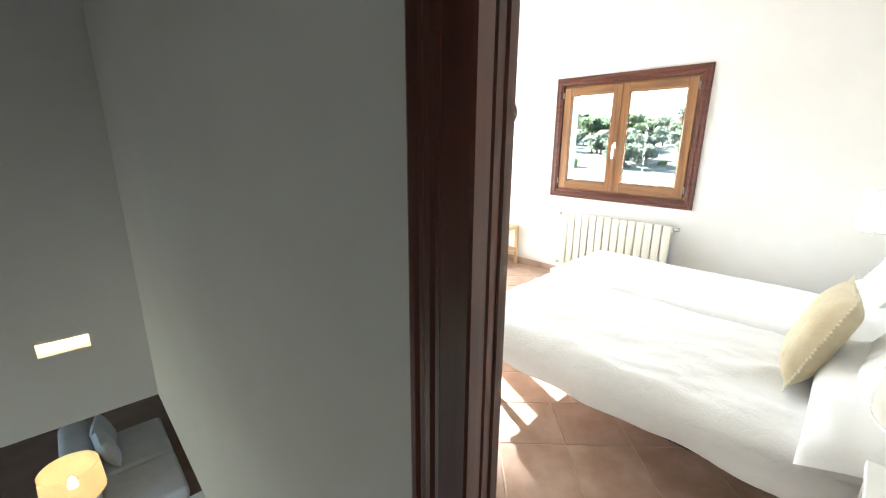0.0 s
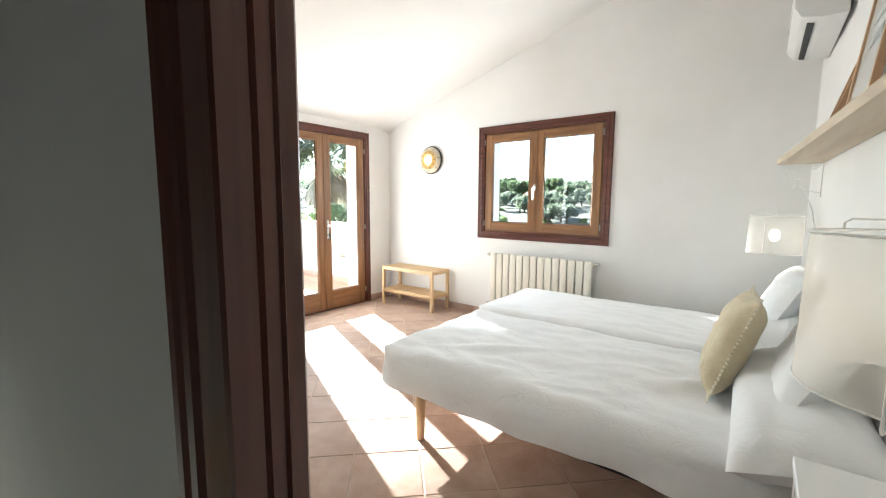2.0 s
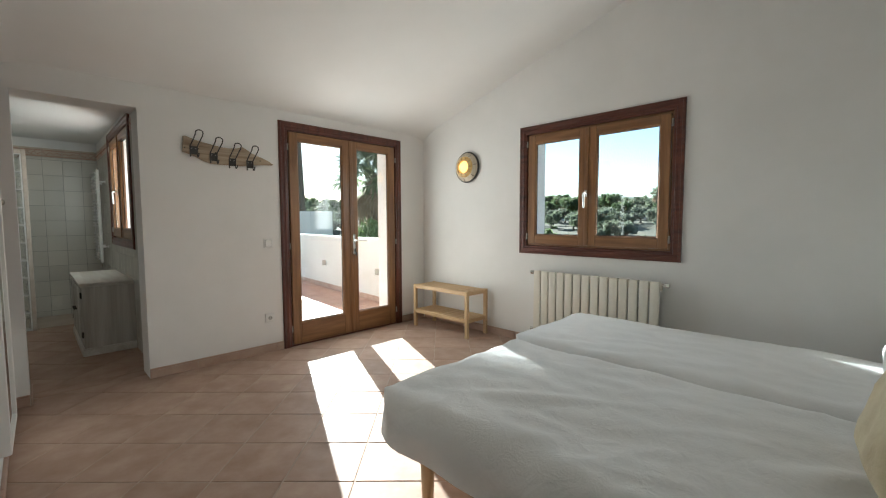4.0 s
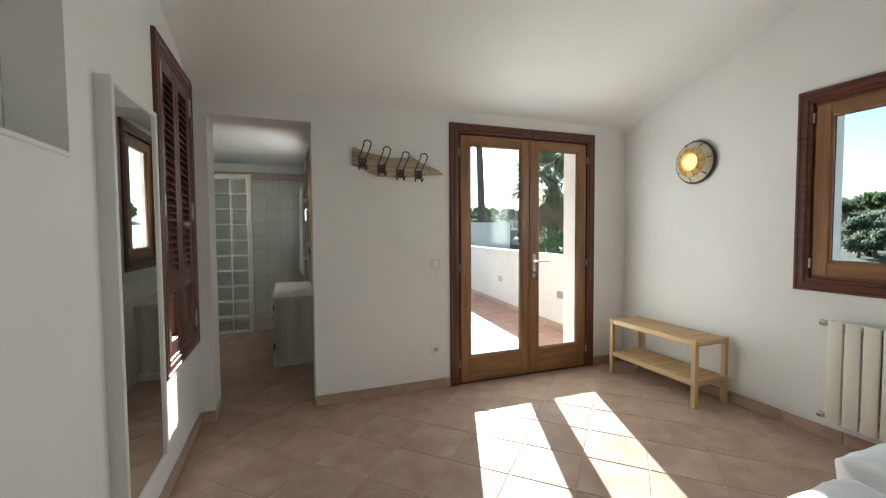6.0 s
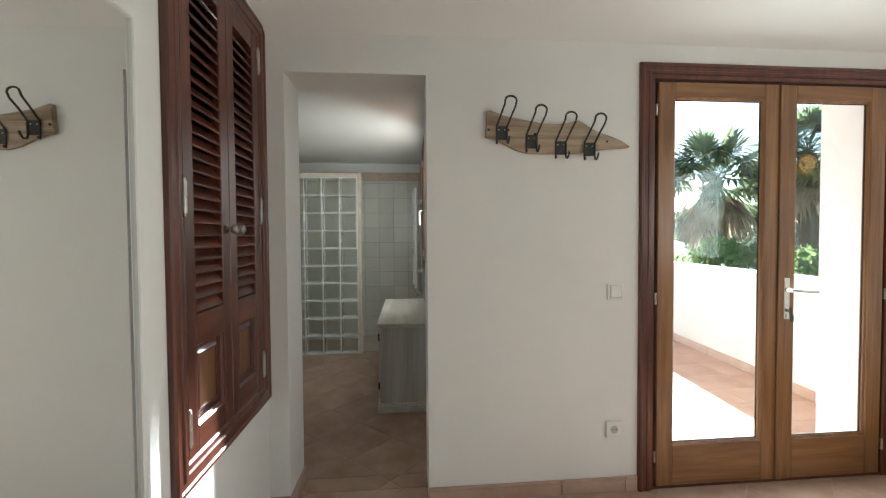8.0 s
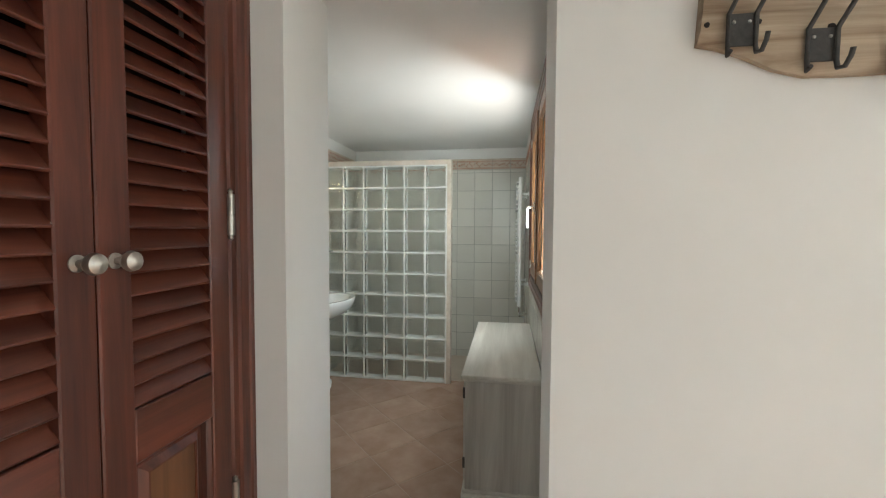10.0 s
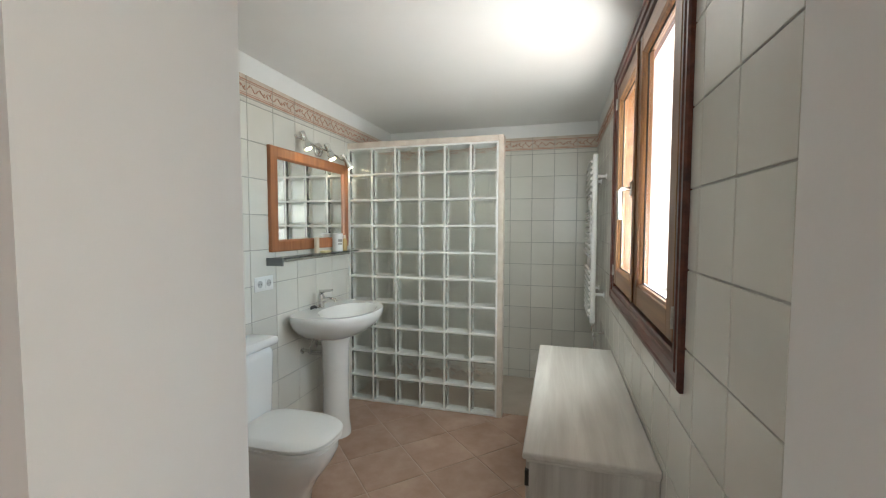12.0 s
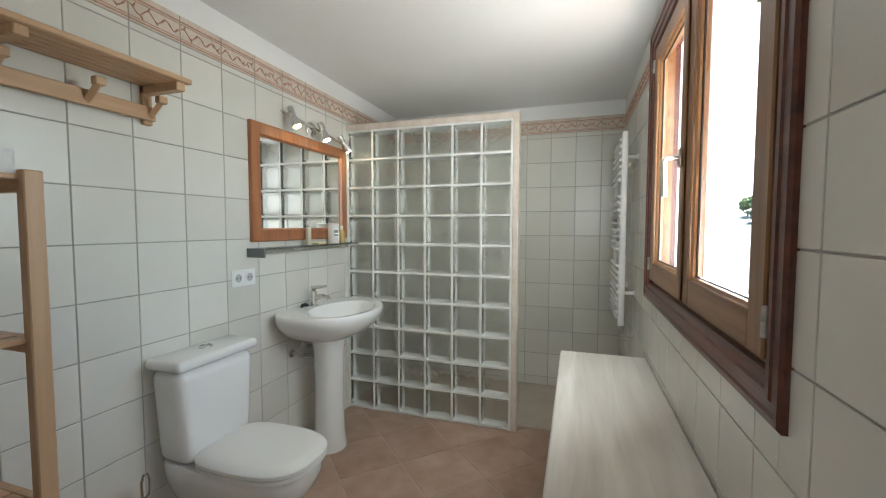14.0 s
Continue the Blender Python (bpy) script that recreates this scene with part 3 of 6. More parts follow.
add_box(bm, (HALL + 0.018, DOOR_Y1 - 0.0025, 0.0), (HALL + 0.022, DOOR_Y1 + 0.02, 2.10), 0.002)
part("jamb", bm, DARK_V, door_1)
bm = box((HALL + 0.0055, DOOR_Y0 - 0.014, 0.0), (HALL + 0.037, DOOR_Y0, 2.10), 0.003)
part("jamb", bm, DARK_V, door_1)
part("head", box((HALL + 0.0055, DOOR_Y0, 2.085), (HALL + 0.037, DOOR_Y1, 2.118), 0.003), DARK_H, door_1)
bm = bmesh.new()
for k in range(12):
    z = 0.52 + 0.04 * k + random.uniform(-0.01, 0.01)
    add_box(bm, (HALL + 0.033 + random.uniform(-0.004, 0), DOOR_Y1 - 0.001, z), (HALL + 0.038, DOOR_Y1 + 0.012, z + random.uniform(0.012, 0.04)), 0.001)
part("chipped_edge", bm, DARK_AND_SHADE, door_1, "chipped bare wood")

# ---- glazed leaves ----
def sash(parent, M, u0, u1, v0, v1, w, stile, top, bottom, vert, horiz, thick=0.045):
    """One glazed leaf with its frame, beads and pane."""
    bm = bmesh.new()
    wbox(M, u0, u0 + stile, v0, v1, w - thick, w, 0.004, bm)
    wbox(M, u1 - stile, u1, v0, v1, w - thick, w, 0.004, bm)
    leaf = part("sash", bm, vert, parent)
    bm = bmesh.new()
    wbox(M, u0 + stile, u1 - stile, v1 - top, v1, w - thick, w - 0.001, 0.003, bm)
    wbox(M, u0 + stile, u1 - stile, v0, v0 + bottom, w - thick, w - 0.001, 0.003, bm)
    part("rail", bm, horiz, leaf)
    bm = moulding(M, u0 + stile - 0.001, u1 - stile + 0.001, v0 + bottom - 0.001, v1 - top + 0.001, [(0.0, w - 0.006), (0.010, w - 0.012), (0.013, w - 0.020), (0.013, w - 0.026), (0.0, w - 0.026)])
    part("glazing_bead", bm, vert, leaf)
    bm = moulding(M, u0 + stile + 0.011, u1 - stile - 0.011, v0 + bottom + 0.011, v1 - top - 0.011, [(0.0, w - 0.019), (0.004, w - 0.021), (0.004, w - 0.0255), (0.0, w - 0.0255)])
    part("pane_seal", bm, DARK_AND_SHADE, leaf, "dark rubber seal")
    pane = part("pane", wbox(M, u0 + stile + 0.006, u1 - stile - 0.006, v0 + bottom + 0.006, v1 - top - 0.006, w - 0.034, w - 0.028, 0), PANE, leaf, "clear glass pane")
    pane.visible_shadow = False
    return leaf


def hinge_pin(parent, M, u, v, w, h=0.075, r=0.007, material=PEWTER, finial=True):
    bm = bmesh.new()
    prof = [(0.001, -h * 0.62), (r * 0.7, -h * 0.57), (r * 0.5, -h * 0.5), (r, -h * 0.49), (r, -h * 0.02), (r * 0.85, -h * 0.015), (r * 0.85, h * 0.015), (r, h * 0.02), (r, h * 0.49), (r * 0.5, h * 0.5), (r * 0.7, h * 0.57), (0.001, h * 0.62)] if finial else [(r, -h / 2), (r, -0.002), (r * 0.85, 0), (r, 0.002), (r, h / 2)]
    lathe(bm, prof, M(u, v, w), 10)
    part("hinge", bm, material, parent, "metal hinge", True)


# french door
door_2 = thing("door_2", ((FD[0] + FD[1]) / 2, NORTH, 0), "closed two-leaf glazed wooden french door with dark architrave and lever handle", "french door", "", "structure")
part("architrave", moulding(N_IN, FD[0], FD[1], 0.0, FD[3], ARCHITRAVE, True), DARK_V, door_2)
bm = bmesh.new()
a, b, c = FD[0] + 0.075, FD[1] - 0.075, FD[3] - 0.075
wbox(N_IN, a - 0.01, a + 0.022, 0.002, c, -0.07, -0.012, 0.002, bm)
wbox(N_IN, b - 0.022, b + 0.01, 0.002, c, -0.07, -0.012, 0.002, bm)
wbox(N_IN, a + 0.022, b - 0.022, c - 0.022, c + 0.01, -0.07, -0.012, 0.002, bm)
part("door_frame", bm, DARK_V, door_2)
part("threshold", wbox(N_IN, FD[0] + 0.065, FD[1] - 0.065, 0.0, 0.016, -0.10, 0.006, 0.002), DARK_X, door_2)
mid = 4.105
lz0, lz1 = 0.018, c - 0.022
l1 = sash(door_2, N_IN, a + 0.024, mid - 0.002, lz0, lz1, 0.012, 0.090, 0.075, 0.215, HONEY_V, HONEY_X)
l2 = sash(door_2, N_IN, mid + 0.002, b - 0.024, lz0, lz1, 0.012, 0.090, 0.075, 0.215, HONEY_V, HONEY_X)
part("meeting_strip", wbox(N_IN, mid - 0.012, mid + 0.028, lz0 + 0.002, lz1 - 0.002, 0.012, 0.022, 0.004), HONEY_V, l2)
bm = bmesh.new()
wbox(N_IN, mid + 0.018, mid + 0.052, 0.895, 1.12, 0.013, 0.027, 0.003, bm)
part("handle_plate", bm, CHROME, l2, "brushed steel back plate", True)
bm = bmesh.new()
tube(bm, [N_IN(mid + 0.035, 1.055, 0.02), N_IN(mid + 0.035, 1.055, 0.062), N_IN(mid + 0.045, 1.054, 0.07), N_IN(mid + 0.17, 1.047, 0.07)], 0.009, 10)
part("door_handle", bm, CHROME, l2, "brushed steel lever handle", True)
bm = bmesh.new()
lathe(bm, [(0.008, 0), (0.008, -0.02)], N_IN(mid + 0.035, 0.945, 0.027), 10, 1)
wbox(N_IN, mid + 0.027, mid + 0.043, 0.925, 0.965, 0.045, 0.049, 0.002, bm)
wbox(N_IN, mid + 0.034, mid + 0.056, 0.885, 0.925, 0.044, 0.050, 0.003, bm)
part("key", bm, IRON, l2, "dark keys hanging in the lock")
for v in (0.18, 1.02, 2.0):
    hinge_pin(door_2, N_IN, a + 0.012, v, 0.012, 0.06, 0.007, PEWTER, False)
    hinge_pin(door_2, N_IN, b - 0.012, v, 0.012, 0.06, 0.007, PEWTER, False)


def handle_tilt(parent, M, u, v, w):
    """A window lever on its rosette, pointing down."""
    bm = bmesh.new()
    wbox(M, u - 0.014, u + 0.014, v - 0.032, v + 0.032, w, w + 0.012, 0.005, bm, 2)
    tube(bm, [M(u, v, w + 0.008), M(u, v, w + 0.045), M(u, v - 0.012, w + 0.055), M(u, v - 0.13, w + 0.050)], [0.009, 0.009, 0.011, 0.010], 10)
    part("window_handle", bm, CHROME, parent, "satin metal lever handle", True)


def casement(name, M, R, label, mid):
    """A two-leaf wooden window with dark moulded frame."""
    u0, u1, v0, v1 = R
    w1 = thing(name, M((u0 + u1) / 2, v0, 0), label, "window", "", "structure")
    part("window_frame", moulding(M, u0, u1, v0, v1, ARCHITRAVE), DARK_H, w1)
    a, b, c, d = u0 + 0.078, u1 - 0.078, v0 + 0.078, v1 - 0.078
    bm = moulding(M, a - 0.012, b + 0.012, c - 0.012, d + 0.012, [(0.0, -0.012), (0.034, -0.012), (0.034, -0.075), (0.0, -0.075)])
    part("inner_frame", bm, HONEY_H, w1)
    e = 0.024
    s1 = sash(w1, M, a + e, mid - 0.002, c + e, d - e, 0.012, 0.078, 0.075, 0.085, HONEY_V, HONEY_H)
    s2 = sash(w1, M, mid + 0.002, b - e, c + e, d - e, 0.012, 0.078, 0.075, 0.085, HONEY_V, HONEY_H)
    part("meeting_strip", wbox(M, mid - 0.016, mid + 0.022, c + e + 0.002, d - e - 0.002, 0.012, 0.021, 0.004), HONEY_V, s2)
    handle_tilt(s2, M, mid + 0.003, (v0 + v1) / 2 - 0.06, 0.021)
    for v in (c + 0.10, d - 0.10):
        hinge_pin(w1, M, a + 0.012, v, 0.012, 0.06, 0.008, PEWTER, False)
        hinge_pin(w1, M, b - 0.012, v, 0.012, 0.06, 0.008, PEWTER, False)
    part("window_sill", wbox(M, u0 + 0.062, u1 - 0.062, v0 + 0.061, v0 + 0.078, -0.40 if EXT > 0.3 and M is E_IN else -0.32, -0.08, 0.003), STONE_TRIM, w1, "stone outer sill")
    return w1


casement("window_1", E_IN, WIN, "closed two-leaf wooden window with dark moulded frame and white view handle", 3.535)
casement("window_2", on_wall("bath_east"), BWIN, "closed two-leaf wooden bathroom window above the white chest", 7.43)

# louvred shutters
lou = thing("louvred_shutters", W_IN((LOU[0] + LOU[1]) / 2, LOU[2], 0), "closed pair of dark mahogany louvred shutters with pewter knobs", "shutters")
part("shutter_frame", moulding(W_IN, *LOU, ARCHITRAVE), DARK_V, lou)
# solid sheet whose near-black colour stands in for shade behind the slats
part("backing", wbox(W_IN, LOU[0] + 0.07, LOU[1] - 0.07, LOU[2] + 0.07, LOU[3] - 0.07, -0.135, -0.125, 0), DARK_AND_SHADE, lou, "near-black sheet painted as the shade behind the louvres")
a, b, c, d = LOU[0] + 0.085, LOU[1] - 0.085, LOU[2] + 0.085, LOU[3] - 0.085
m0 = (a + b) / 2
RAIL_Z = 1.06
for side, (u0, u1) in enumerate(((a, m0 - 0.0015), (m0 + 0.0015, b))):
    bm = bmesh.new()
    st = 0.062
    wbox(W_IN, u0, u0 + st, c, d, -0.028, 0.010, 0.003, bm)
    wbox(W_IN, u1 - st, u1, c, d, -0.028, 0.010, 0.003, bm)
    leaf = part("shutter_leaf", bm, DARK_V, lou)
    for r0, r1 in ((d - 0.075, d), (c, c + 0.085), (RAIL_Z - 0.05, RAIL_Z + 0.05)):
        part("rail", wbox(W_IN, u0 + st, u1 - st, r0, r1, -0.028, 0.009, 0.002), DARK_H, leaf)
    bm = moulding(W_IN, u0 + st, u1 - st, c + 0.085, RAIL_Z - 0.05, [(0.0, 0.004), (0.008, -0.004), (0.012, -0.014), (0.022, -0.014), (0.036, -0.004), (0.04, -0.004), (0.04, -0.022), (0.0, -0.022)])
    part("panel_mould", bm, DARK_V, leaf)
    part("panel", wbox(W_IN, u0 + st + 0.038, u1 - st - 0.038, c + 0.123, RAIL_Z - 0.088, -0.02, -0.007, 0.002), PANEL_V, leaf, "lighter brown raised panel")
    part("panel_field", wbox(W_IN, u0 + st, u1 - st, c + 0.085, RAIL_Z - 0.05, -0.024, -0.015, 0), PANEL_V, leaf)
    zl, zt = RAIL_Z + 0.055, d - 0.08
    n = 26
    pitch = (zt - zl) / n
    for k in range(n):
        z = zl + pitch * (k + 0.5)
        bm = bmesh.new()
        tmp = box((-0.0265, u0 + st - 0.002, -0.0035), (0.0265, u1 - st + 0.002, 0.0035), 0.0015)
        ang = 50 + random.uniform(-2.5, 2.5)
        merge(bm, tmp, Matrix.Translation(W_IN(0, z, -0.010)) @ Matrix.Rotation(radians(ang), 4, "Y"))
        part("slat", bm, DARK_H, leaf)
    ku = u1 - 0.03 if side == 0 else u0 + 0.03
    bm = bmesh.new()
    lathe(bm, [(0.014, 0.008), (0.014, 0.012), (0.007, 0.015), (0.007, 0.026), (0.013, 0.032), (0.018, 0.041), (0.016, 0.050), (0.008, 0.055), (0.001, 0.056)], W_IN(ku, 1.385, 0), 16, 0)
    part("knob", bm, PEWTER, leaf, "pewter knob", True)
    hu = u0 - 0.004 if side == 0 else u1 + 0.004
    for v in (0.77, 1.475, 2.15):
        hinge_pin(lou, W_IN, hu, v, 0.014, 0.10, 0.009)


# ---- skirting tiles ----
def skirting(name, M, runs, label):
    base = bmesh.new()
    for u0, u1 in runs:
        wbox(M, u0, u1, 0.0, 0.078, 0.0, 0.004, 0, base)
    sk = structure(name, base, GROUT, label, "baseboard")
    n = 0
    for u0, u1 in runs:
        u = u0
        while u < u1 - 0.01:
            e = min(u + 0.345, u1)
            bm = bmesh.new()
            wbox(M, u + 0.0015, e - 0.0015, 0.001, 0.062, 0.002, 0.0115, 0.002, bm)
            wbox(M, u + 0.0015, e - 0.0015, 0.064, 0.081, 0.002, 0.014, 0.004, bm, 2)
            part("skirting_tile", bm, SKIRT_TILE, sk)
            u = e


skirting("baseboard_north", N_IN, [(OPEN[1], FD[0] - 0.001), (FD[1] + 0.001, EAST - 0.012)], "terracotta skirting tiles along the french door wall")
skirting("baseboard_return", N_IN, [(WEST + 0.015, OPEN[0] - 0.001)], "short terracotta skirting beside the doorway")
skirting("baseboard_east", E_IN, [(SOUTH + 0.015, NORTH - 0.015)], "terracotta skirting tiles under the window")
skirting("baseboard_west", W_IN, [(2.35, NORTH - 0.001)], "terracotta skirting tiles below the mirror and shutters")
skirting("baseboard_south", on_wall("south"), [(2.2, EAST - 0.015)], "terracotta skirting tiles behind the beds")
skirting("baseboard_doorway", lambda u, v, w: (OPEN[0] + w, u, v), [(NORTH - 0.012, BS)], "terracotta skirting in the doorway")

# ---- terrace and outdoors ----
terrace = structure("terrace", box((BE + 0.3, NORTH + EXT, -0.20), (6.4, 12.4, -0.032), 0), GROUT, "tiled roof terrace outside the french door", "terrace")


def parapet():
    """Rendered parapet wall along the terrace, slightly askew, with drain slots."""
    p = thing("parapet", (5.6, 8.5, -0.03), "cream rendered terrace parapet with drain slots", "parapet", "", "structure")
    p0, p1 = Vector((5.39, 6.1)), Vector((5.93, 12.2))
    L = (p1 - p0).length
    d = (p1 - p0).normalized()
    n = Vector((d.y, -d.x))
    M = lambda u, v, w: (p0.x + d.x * u - n.x * w, p0.y + d.y * u - n.y * w, v)
    bm = bmesh.new()
    holed(bm, M, 0.0, L, -0.03, 0.985, 0.22, [(0.95, 1.15, 0.40, 0.50), (3.0, 3.2, 0.40, 0.50), (5.0, 5.2, 0.40, 0.50)])
    part("parapet_wall", bm, OUTWALL, p)
    part("parapet_back", slot_lip(M, L), OUTWALL, p)
    u = 0.0
    while u < L - 0.05:
        e = min(u + 0.34, L)
        bm = bmesh.new()
        tmp = box((u + 0.002, 0, 0), (e - 0.002, 0.012, 0.09), 0.002)
        ang = math.atan2(d.y, d.x)
        merge(bm, tmp, Matrix.Translation((p0.x, p0.y, -0.03)) @ Matrix.Rotation(ang, 4, "Z"))
        part("skirting_tile", bm, SKIRT_TILE, p)
        u = e


def slot_lip(M, L):
    """A lip behind the drain slots."""
    bm = bmesh.new()
    holed(bm, lambda u, v, w: M(u, v, w - 0.10), 0.9, 5.3, 0.36, 0.54, 0.02)
    return bm


parapet()
structure("parapet_north", box((BE + 0.3, 12.2, -0.03), (6.4, 12.42, 0.97), 0.006), OUTWALL, "cream rendered parapet at the terrace end", "parapet")
structure("wall_wing", box((6.35, 12.43, -3.4), (7.75, 14.8, 1.55), 0.01), OUTWALL, "white rendered house wing beyond the terrace", "wall")
structure("downpipe", tube(bmesh.new(), [(FD[1] + 0.03, NORTH + EXT + 0.03, -0.03), (FD[1] + 0.03, NORTH + EXT + 0.03, 3.0)], 0.022, 10), WHITE_LACQUER, "pale downpipe beside the french door", "pipe", True)



def land(x, y):
    """Height of the ground: level round the house, then a gentle slope up to the woods."""
    d = math.hypot(x - 2, y - 3)
    rise = 0.052 * max(0.0, min(d, 270.0) - 26)
    return -3.4 + rise + min(1.0, max(0.0, d - 26) / 40) * 0.7 * noise.noise(Vector((x * 0.03, y * 0.03, 0)))


bm = bmesh.new()
RADII = [0.5, 12, 26, 30, 38, 48, 60, 74, 90, 108, 130, 155, 185, 220, 270, 400, 800, 1700]
loops = [[bm.verts.new((2 + r * math.cos(2 * math.pi * k / 96), 3 + r * math.sin(2 * math.pi * k / 96), land(2 + r * math.cos(2 * math.pi * k / 96), 3 + r * math.sin(2 * math.pi * k / 96)))) for k in range(96)] for r in RADII]
bm.faces.new(loops[0])
for A, B in zip(loops, loops[1:]):
    for k in range(96):
        bm.faces.new((A[k], B[k], B[(k + 1) % 96], A[(k + 1) % 96]))
ground = structure("ground", bm, EARTH, "dry grassy fields rising from the house to the woods", "ground", True)

RNG = random.Random(5)


def crown_mesh(name, blobs, n, leaf, material):
    """Leaf sprays scattered in uneven clumps; blobs are (centre, radii)."""
    rng = random.Random(len(name) * 7 + n)
    vs, fs = [], []
    for i in range(n):
        c, r = blobs[i % len(blobs)]
        while True:
            q = Vector((rng.uniform(-1, 1), rng.uniform(-1, 1), rng.uniform(-1, 1)))
            if 0.35 < q.length < 1:
                break
        q = q * (0.75 + 0.35 * noise.noise(q * 2.3 + Vector(c)))
        p = Vector(c) + Vector((q.x * r[0], q.y * r[1], q.z * r[2]))
        s = leaf * rng.uniform(0.6, 1.4)
        R = Euler((rng.uniform(0, 6.3), rng.uniform(0, 6.3), rng.uniform(0, 6.3))).to_matrix()
        k = len(vs)
        for a in ((-s, 0, 0), (0, -s * 0.42, 0.1 * s), (s, 0, 0), (0, s * 0.42, 0.1 * s)):
            vs.append(p + R @ Vector(a))
        fs.append((k, k + 1, k + 2, k + 3))
    me = bpy.data.meshes.new(name)
    me.from_pydata(vs, [], fs)
    me.materials.append(material)
    return me


def blob_set(rng, n, spread, height, size):
    return [((rng.uniform(-spread, spread), rng.uniform(-spread, spread), height + rng.uniform(-0.6, 0.7)), (size * rng.uniform(0.6, 1.1), size * rng.uniform(0.6, 1.1), size * rng.uniform(0.5, 0.9))) for _ in range(n)]


def trunk_mesh(h, r):
    bm = bmesh.new()
    tube(bm, [(0, 0, 0), (0.08, 0.03, h * 0.35), (-0.05, 0.06, h * 0.7), (0.02, 0, h)], [r, r * 0.75, r * 0.6, r * 0.3], 7)
    for a in range(4):
        x, y = math.cos(a * 1.6 + 0.4), math.sin(a * 1.6 + 0.4)
        tube(bm, [(0, 0, h * 0.55), (x * 0.6, y * 0.6, h * 0.8), (x * 1.3, y * 1.3, h * 1.15)], [r * 0.5, r * 0.35, r * 0.12], 5)
    me = bpy.data.meshes.new("trunk")
    bm.to_mesh(me)
    bm.free()
    me.materials.append(BARK)
    return me


TRUNK = trunk_mesh(1.6, 0.22)
bm = bmesh.new()
for k in range(7):
    a = k * 0.9
    tube(bm, [(0.05 * math.cos(a), 0.05 * math.sin(a), 0), (0.25 * math.cos(a), 0.25 * math.sin(a), 0.8)], [0.02, 0.008], 5)
STEMS = bpy.data.meshes.new("stems")
bm.to_mesh(STEMS)
bm.free()
STEMS.materials.append(BARK)
CROWNS = {
    "olive_tree": [crown_mesh("crown_a", blob_set(RNG, 8, 1.1, 2.2, 1.15), 1500, 0.22, LEAF_GREY), crown_mesh("crown_bb", blob_set(RNG, 7, 1.0, 2.0, 1.1), 1300, 0.22, LEAF), crown_mesh("crown_ccc", blob_set(RNG, 9, 1.3, 1.9, 1.0), 1500, 0.20, LEAF_GREY)],
    "pine_tree": [crown_mesh("crown_pine", blob_set(RNG, 10, 1.7, 3.6, 1.5), 1700, 0.30, LEAF_PINE), crown_mesh("crown_pine_b", blob_set(RNG, 8, 1.3, 3.2, 1.5), 1500, 0.30, LEAF)],
    "oleander": [crown_mesh("crown_oleander", blob_set(RNG, 9, 0.8, 0.95, 0.65), 5200, 0.045, LEAF_BRIGHT)],
    "shrub": [crown_mesh("crown_shrub", blob_set(RNG, 6, 1.0, 0.7, 0.9), 2000, 0.12, LEAF_BRIGHT)],
}
LABELS = {"olive_tree": "silvery olive tree standing in the dry field", "pine_tree": "dark green pine tree beyond the field", "shrub": "bright green shrub on the field", "oleander": "tall green oleander bush behind the parapet"}


def tree(kind, x, y, z, s, k=0):
    t = thing(kind, (x, y, z), LABELS[kind], "shrub" if kind in ("shrub", "oleander") else "tree", "trees outside")
    t.scale = (s, s, s * RNG.uniform(0.85, 1.1))
    t.rotation_euler = (0, 0, RNG.uniform(0, 6.3))
    for nm, me in (("stems" if kind in ("shrub", "oleander") else "trunk", STEMS if kind in ("shrub", "oleander") else TRUNK), ("crown", CROWNS[kind][k % len(CROWNS[kind])])):
        ob = new(nm, me)
        ob.parent = t


# fields and woods seen through the east window and the french door
def scatter(kind, count, a0, a1, d0, d1, s0, s1):
    for i in range(count):
        a = radians(RNG.uniform(a0, a1))
        dist = math.sqrt(RNG.uniform(d0 * d0, d1 * d1))
        x, y = 2 + dist * math.cos(a), 3 + dist * math.sin(a)
        tree(kind, x, y, land(x, y) - 0.1, RNG.uniform(s0, s1), i)


scatter("olive_tree", 190, -4, 66, 60, 118, 0.75, 1.2)
scatter("pine_tree", 280, -4, 72, 100, 225, 0.9, 1.5)
scatter("shrub", 70, -2, 66, 58, 105, 0.5, 1.1)
# shrubs just beyond the parapet, on the slope of the garden
for x, y, s in ((8.6, 9.4, 2.15), (10.2, 11.2, 2.2), (11.5, 9.0, 2.1), (13.0, 11.0, 2.2), (9.6, 13.0, 2.25), (7.9, 8.0, 2.1), (14.5, 13.5, 2.2), (8.4, 11.4, 2.15), (11.8, 12.8, 2.2)):
    tree("oleander", x, y, -3.4, s, 1)


def hills():
    bm = bmesh.new()
    rows = []
    for j in range(9):
        row = []
        for i in range(90):
            a = radians(-30 + 150 * i / 89)
            d = 330 + 60 * j
            crest = 38 + 13 * noise.noise(Vector((a * 5.2, 1.7, 0))) + 7 * noise.noise(Vector((a * 14, 4, 0)))
            f = math.sin(min(1.0, j / 5) * math.pi / 2)
            row.append(bm.verts.new((d * math.cos(a), d * math.sin(a), -3.5 + f * crest + 2.5 * noise.noise(Vector((a * 60, j * 1.3, 2))))))
        rows.append(row)
    for A, B in zip(rows, rows[1:]):
        for k in range(89):
            bm.faces.new((A[k], A[k + 1], B[k + 1], B[k]))
    structure("backdrop_hills", bm, HILL, "low wooded hills on the horizon", "hill", True)


hills()


